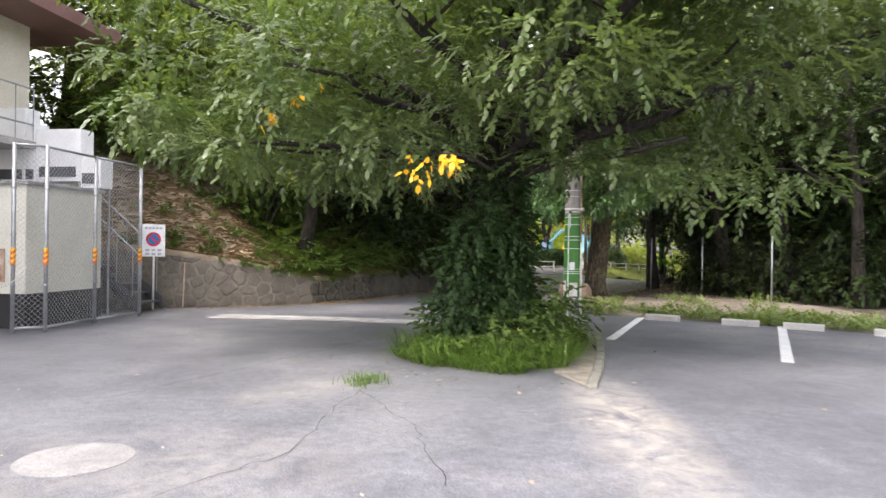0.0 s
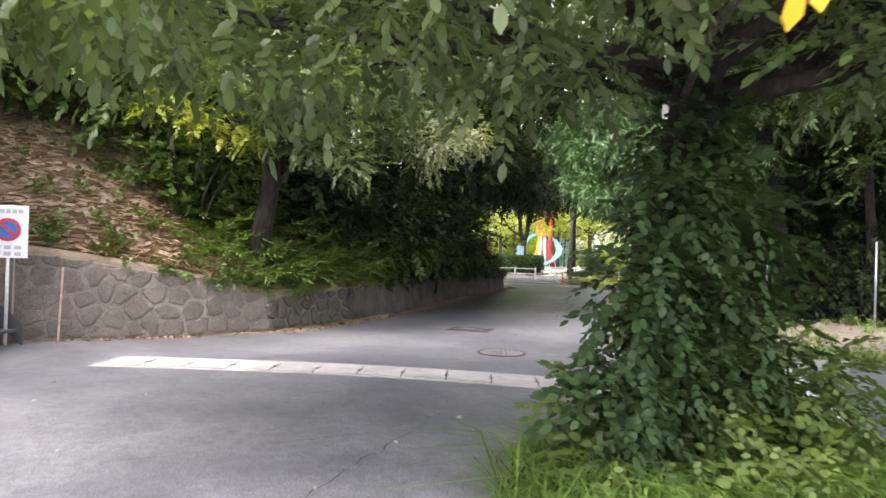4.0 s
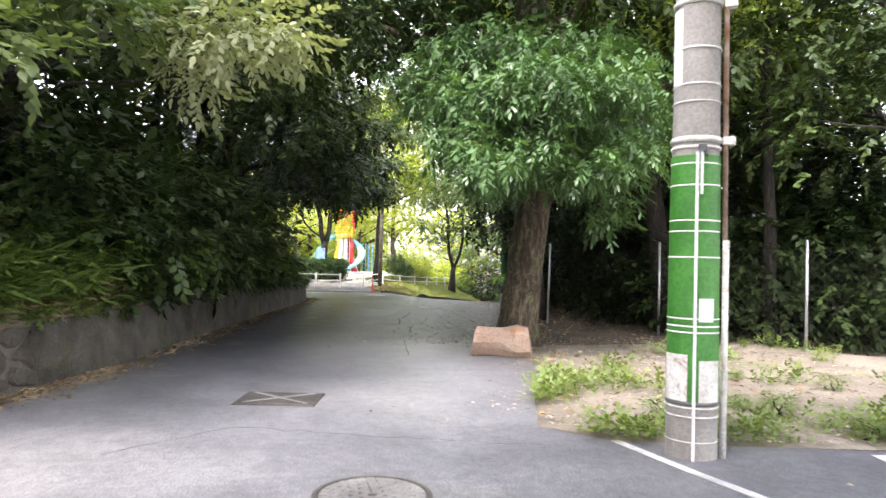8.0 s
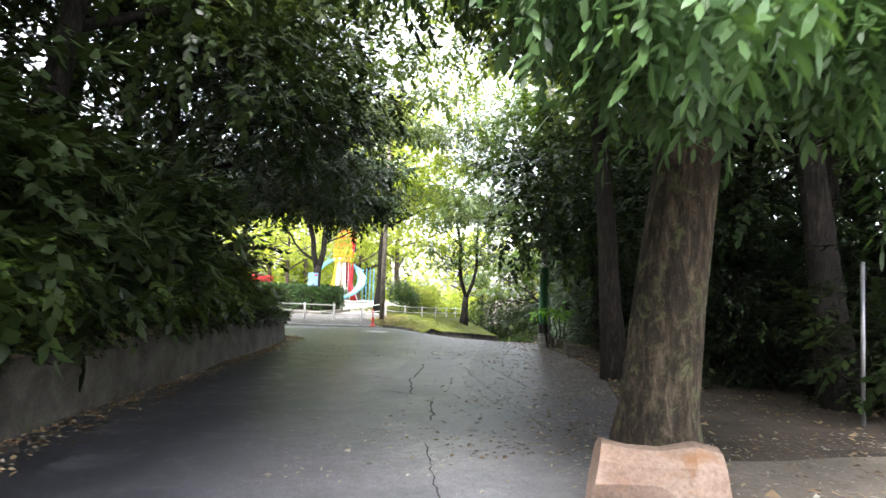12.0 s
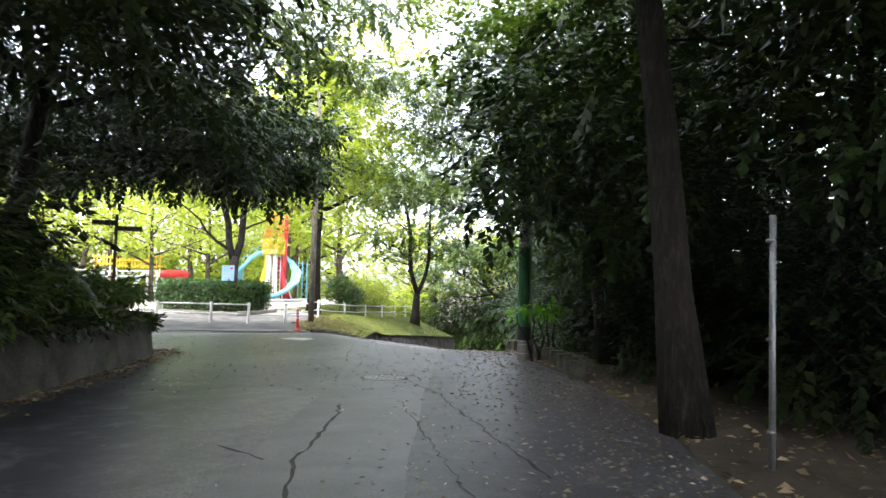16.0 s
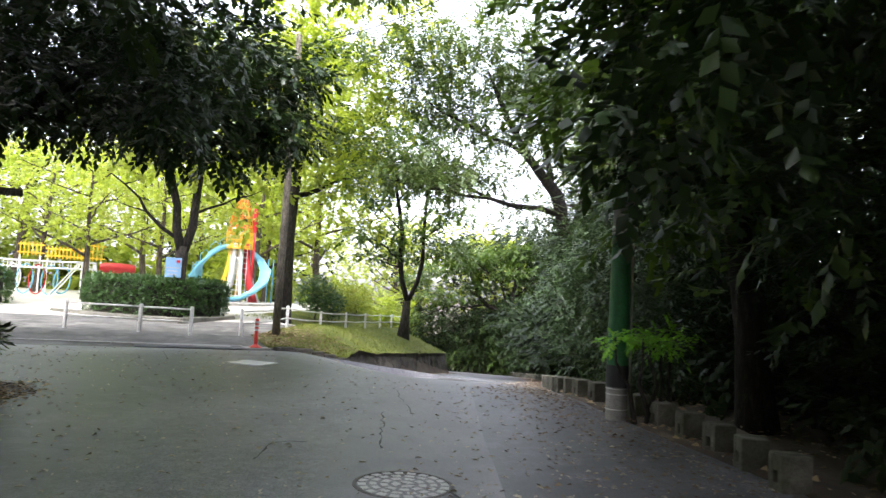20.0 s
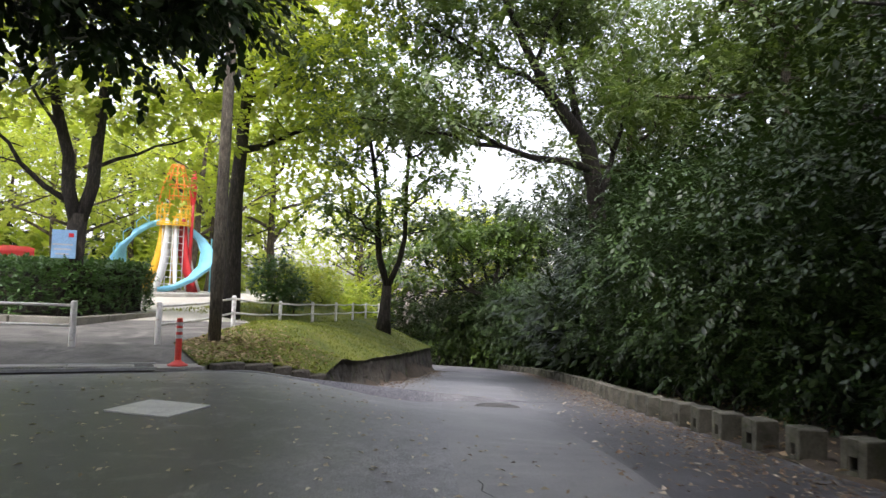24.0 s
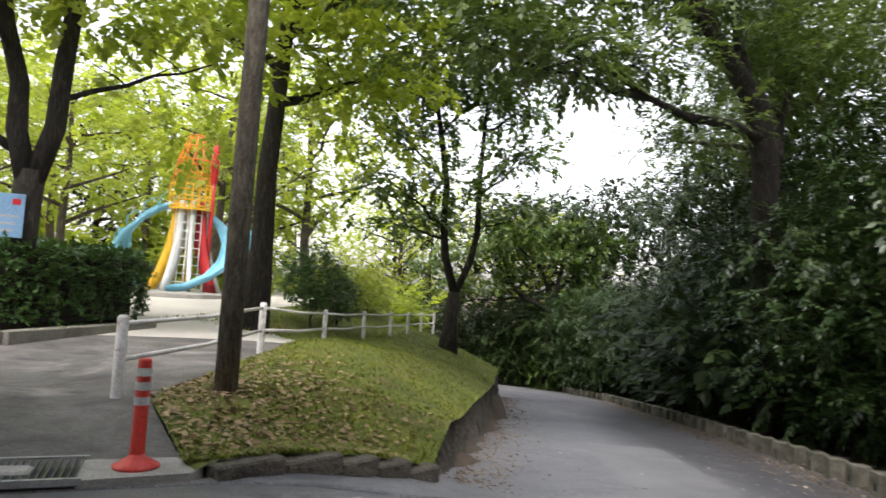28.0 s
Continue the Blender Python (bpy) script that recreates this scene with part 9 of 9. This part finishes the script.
# grass of the mound
mg = []
while len(mg) < 19000:
    y = 42.0 + rc.random() ** 1.5 * 17.5
    a, b = mound_left(y), mound_right(y)
    x = rc.uniform(a, b)
    if x < 4.9 and y < 44.6 and rc.random() < 0.75:
        continue
    mg.append((x, y, mound_z(x, y) - 0.005))
blades("mound_grass", mg, 0.06, 0.012, M_GRASS_SHORT, "short yellow-green grass on the mound", "grass", 13, 1.4)
ml = []
while len(ml) < 2200:
    x, y = rc.gauss(4.8, 0.8), 42.0 + abs(rc.gauss(0, 1.9))
    if mound_left(y) < x < mound_right(y) - 0.1:
        ml.append((x, y, mound_z(x, y) + 0.01))
flakes("mound_litter", ml, 0.07, M_LITTER, "dry leaves gathered at the foot of the pole", "leaf litter", 14, 0.5)

# fallen leaves on the asphalt: along both edges and thinly over the shaded lane
fl = []
while len(fl) < 2600:
    y = rc.uniform(15.5, 46)
    a, b = poly_at(ROAD_L, y), poly_at(ROAD_R, y)
    k = rc.random()
    if k < 0.36:
        if y > 36:
            continue
        x = a + abs(rc.gauss(0, 0.22)) + 0.03
    elif k < 0.80:
        x = b - abs(rc.gauss(0, 0.75 if y > 21 else 0.3)) - 0.03
    else:
        x = rc.uniform(max(a, 0.0), b)
        if y < 20 and rc.random() < 0.7:
            continue
    if x > -3:
        fl.append((x, y, road_z(x, y) + 0.002))
fl += [(x, y, road_z(x, y) + 0.002) for x, y in [(rc.uniform(-3, 6.0), rc.uniform(29.5, 41.5)) for _ in range(1900)] if x > poly_at(ROAD_L, y) + 0.1]
fl += [(x, y, road_z(x, y) + 0.002) for x, y in [(poly_at(ROAD_R, y) - 0.2 - 2.8 * rc.random() ** 1.3, y) for y in [rc.uniform(20.5, 32.0) for _ in range(900)]]]
flakes("road_leaves", fl, 0.055, M_LITTER_PALE, "pale dry leaves scattered on the shaded asphalt", "leaf litter", 15, 0.3)
fl = [(rc.uniform(-7, 9), rc.uniform(1, 13.5), 0.002) for _ in range(150)] + [(0.6 + rc.gauss(0, 1.0), 6.6 + rc.gauss(0, 0.5), 0.002) for _ in range(60)]
flakes("lot_leaves", fl, 0.06, M_LITTER_PALE, "a few dry leaves on the car park asphalt", "leaf litter", 16, 0.3)
wl = []
for _ in range(1500):
    u = rc.uniform(1.2, 12.5)
    p = bank_point(u, -0.02 - abs(rc.gauss(0, 0.12)))
    wl.append((p.x, p.y, road_z(p.x, p.y) + 0.003))
for _ in range(2200):
    u = 5.0 + 8.3 * rc.random()
    p = bank_point(u, -0.03 - abs(rc.gauss(0, 0.24)))
    wl.append((p.x, p.y, road_z(p.x, p.y) + 0.003))
flakes("wall_foot_litter", wl, 0.07, M_LITTER, "straw-coloured debris along the foot of the wall", "leaf litter", 17, 0.4)
sl = []
while len(sl) < 2600:
    y = rc.uniform(15.5, 45)
    a = poly_at(ROAD_R, y)
    x = a + rc.random() ** 1.5 * 4
    sl.append((x, y, road_z(x, y) + 0.035))
flakes("verge_litter", sl, 0.085, M_LITTER, "brown fallen leaves on the soil of the verge", "leaf litter", 18, 0.5)

rl = []
while len(rl) < 5600:
    if rc.random() < 0.42:
        y = rc.uniform(43.0, 59.0)
        x = poly_at(ROAD_L, y) + 0.1 + abs(rc.gauss(0, 0.38))
    else:
        y = rc.uniform(34.0, 60.0)
        x = poly_at(ROAD_R, y) - 0.12 - abs(rc.gauss(0, 0.42))
    rl.append((x, y, road_z(x, y) + 0.003))
for _ in range(3000):
    y = rc.uniform(21.0, 37.0)
    x = poly_at(ROAD_R, y) - 0.05 - abs(rc.gauss(0, 0.95))
    rl.append((x, y, road_z(x, y) + 0.003))
flakes("gutter_leaves", rl, 0.052, M_LITTER_BROWN, "brown fallen leaves gathered along the edges of the lane", "leaf litter", 19, 0.4)
lw = []
while len(lw) < 5000:
    y = rc.uniform(51.0, 62.0)
    x = mound_left(y) - 3.3 * rc.random()
    lw.append((x, y, park_z(x, y)))
blades("lawn_grass", lw, 0.09, 0.016, M_GRASS_SHORT, "short light green grass of the lawn", "grass", 20, 0.9)


# ---- cracks and patches in the asphalt
M_CRACK = surface_mat("crack_filler", (0.025, 0.025, 0.025), (0.06, 0.06, 0.058), 5.0, 60, 0.8, 0.2)


M_PATCH = surface_mat("relaid_asphalt", (0.125, 0.126, 0.135), (0.19, 0.19, 0.194), 1.2, 60, 0.5, 0.3, stain=(0.12, 0.12, 0.125))
g = Geo()
mid = [(2.0, 24.6), (2.45, 26.0), (3.0, 27.6), (3.6, 29.4), (4.25, 31.2), (5.0, 33.2), (6.0, 35.8), (7.0, 38.2), (8.3, 41.0), (9.8, 44.0), (11.4, 47.0)]
rows = np.arange(24.6, 47.0, 0.25)
ribbon(g, [(poly_at(mid, y), y) for y in rows], [1.3 + 0.12 * noise.noise((y * 0.4, 3, 0)) for y in rows], 0.005)
tagged(g.make("road_patch", M_PATCH), "paler relaid strip of asphalt along the lane", "road patch", kind="structure")


def crack(pts, w, seed):
    rnd = random.Random(seed)
    out, ws = [], []
    for a, b in zip(pts, pts[1:]):
        n = max(2, int(math.dist(a, b) / 0.12))
        for i in range(n):
            f = i / n
            out.append((a[0] + (b[0] - a[0]) * f + rnd.uniform(-0.03, 0.03), a[1] + (b[1] - a[1]) * f + rnd.uniform(-0.03, 0.03)))
            ws.append(w * rnd.uniform(0.3, 1.4))
    g = Geo()
    ribbon(g, out, ws, 0.008)
    tagged(g.make("asphalt_crack", M_CRACK), "thin dark crack in the asphalt", "crack", kind="structure")


for i, (pts, w) in enumerate([
        ([(-2.6, 4.6), (-1.9, 6.9), (-1.3, 8.85), (-0.9, 10.2)], 0.009), ([(-3.0, 8.3), (-1.6, 9.2)], 0.006), ([(-0.36, 6.0), (-0.4, 4.9), (-0.32, 3.6), (-0.9, 2.4)], 0.007),
        ([(-0.36, 5.6), (0.4, 4.4), (0.85, 3.0)], 0.006), ([(1.6, 25.0), (1.95, 24.6), (2.2, 26.0), (2.85, 27.8), (3.0, 28.6)], 0.03), ([(2.0, 26.1), (1.6, 26.8)], 0.03), ([(2.9, 22.0), (3.25, 25.2), (3.75, 28.8)], 0.015),
        ([(2.1, 24.0), (1.75, 22.6)], 0.03), ([(4.3, 30.6), (4.35, 29.0), (4.1, 27.0), (3.9, 25.0)], 0.027), ([(4.2, 31.9), (4.75, 33.8)], 0.018), ([(3.1, 31.6), (3.3, 32.2), (3.7, 32.2)], 0.02), ([(1.1, 19.6), (1.5, 21.8)], 0.012), ([(-2.0, 14.9), (-1.2, 15.6), (0.5, 14.9), (1.3, 14.6)], 0.010), ([(5.0, 33.4), (5.5, 36.0)], 0.012)]):
    crack(pts, w, 200 + i)


# ---------------------------------------------------------------- stones of the retaining wall, piece by piece
def wall_stones():
    rnd = random.Random(21)
    pts, nor = bank_normals()
    acc = [0.0]
    for a, b in zip(pts[:7], pts[1:8]):
        acc.append(acc[-1] + (b - a).length)
    total = acc[-1]

    def wall_at(s, v):
        i = max(k for k in range(len(acc) - 1) if acc[k] <= s) if s < total else len(acc) - 2
        f = min((s - acc[i]) / (acc[i + 1] - acc[i]), 1)
        p, m = pts[i].lerp(pts[i + 1], f), nor[i].lerp(nor[i + 1], f).normalized()
        h = WALL_H[i] * (1 - f) + WALL_H[i + 1] * f
        q = p + m * (0.02 + 0.08 * min(v / max(h, 0.1), 1))
        return Vector((q.x, q.y, v + road_z(p.x, p.y))), Vector((-m.x, -m.y, 0.1)), h

    def height(s):
        return wall_at(s, 0)[2]
    step = 0.34
    seeds = []
    j = 0
    v = 0.1
    while v < 1.5:
        s = (j % 2) * step / 2
        while s < total:
            q = (s + rnd.uniform(-0.13, 0.13), v + rnd.uniform(-0.1, 0.1))
            seeds.append(q)
            s += step
        v += 0.27
        j += 1
    for i, (s, v) in enumerate(seeds):
        h = height(min(max(s, 0), total))
        if s < 0.1 or s > total - 0.1 or v > h + 0.08:
            continue
        cell = [(s - 0.4, 0.015), (s + 0.4, 0.015), (s + 0.4, h - 0.015), (s - 0.4, h - 0.015)]
        for k, (a, b) in enumerate(seeds):
            if k == i or abs(a - s) > 0.8 or abs(b - v) > 0.8:
                continue
            mx, my, dx, dy = (a + s) / 2, (b + v) / 2, a - s, b - v
            out = []
            for (px, py), (qx, qy) in zip(cell, cell[1:] + cell[:1]):
                dp, dq = (px - mx) * dx + (py - my) * dy, (qx - mx) * dx + (qy - my) * dy
                if dp <= 0:
                    out.append((px, py))
                if dp * dq < 0:
                    f = dp / (dp - dq)
                    out.append((px + (qx - px) * f, py + (qy - py) * f))
            cell = out
            if not cell:
                break
        if len(cell) < 3:
            continue
        cx, cy = sum(p[0] for p in cell) / len(cell), sum(p[1] for p in cell) / len(cell)
        if max(p[1] for p in cell) - min(p[1] for p in cell) < 0.08:
            continue
        rounded = []
        for (px, py), (qx, qy) in zip(cell, cell[1:] + cell[:1]):
            rounded += [(px * 0.78 + qx * 0.22, py * 0.78 + qy * 0.22), (px * 0.22 + qx * 0.78, py * 0.22 + qy * 0.78)]
        cell = rounded
        proud = rnd.uniform(0.004, 0.012) if s < acc[5] else rnd.uniform(0.015, 0.05)
        g = Geo()
        n = len(cell)
        for sc, lift in ((0.86, 0.0), (0.74, proud * 0.8), (0.5, proud)):
            for k, (px, py) in enumerate(cell):
                px, py = px + 0.018 * math.sin(i * 3.1 + k * 2.3), py + 0.015 * math.cos(i * 1.7 + k * 2.9)
                w, m, _ = wall_at(min(max(cx + (px - cx) * sc, 0.0), total), cy + (py - cy) * sc)
                g.v.append(tuple(w + m * lift))
        for r in range(2):
            for k in range(n):
                g.f.append((r * n + k, r * n + n + k, r * n + n + (k + 1) % n, r * n + (k + 1) % n))
        g.f.append(tuple(2 * n + k for k in range(n - 1, -1, -1)))
        g.make("stone", M_STONE if s < acc[5] else M_ROCK, WALL, smooth=False)


wall_stones()

# moss and small weeds along the top edge of the concrete part of the wall
mo_rng = np.random.default_rng(91)
mo = []
for u in mo_rng.uniform(5.2, 13.6, 1500):
    if noise.noise((u * 1.6, 2, 5)) > -0.15 or u > 11.2:
        p = bank_point(float(u), 0.08 + abs(mo_rng.normal()) * 0.12)
        mo.append((p.x, p.y, p.z - 0.02))
mn = len(mo)
co_, tr_ = leafy(SP_TINY, np.array(mo), mo_rng.uniform(0, 6.28, mn), mo_rng.uniform(-0.9, 0.5, mn), mo_rng.uniform(0.5, 1.2, mn))
tagged(link_mesh("wall_top_moss", array_mesh("wall_top_moss", co_, tr_), M_LEAF_VERGE), "yellow-green moss and tiny weeds along the wall top", "moss", kind="stuff")
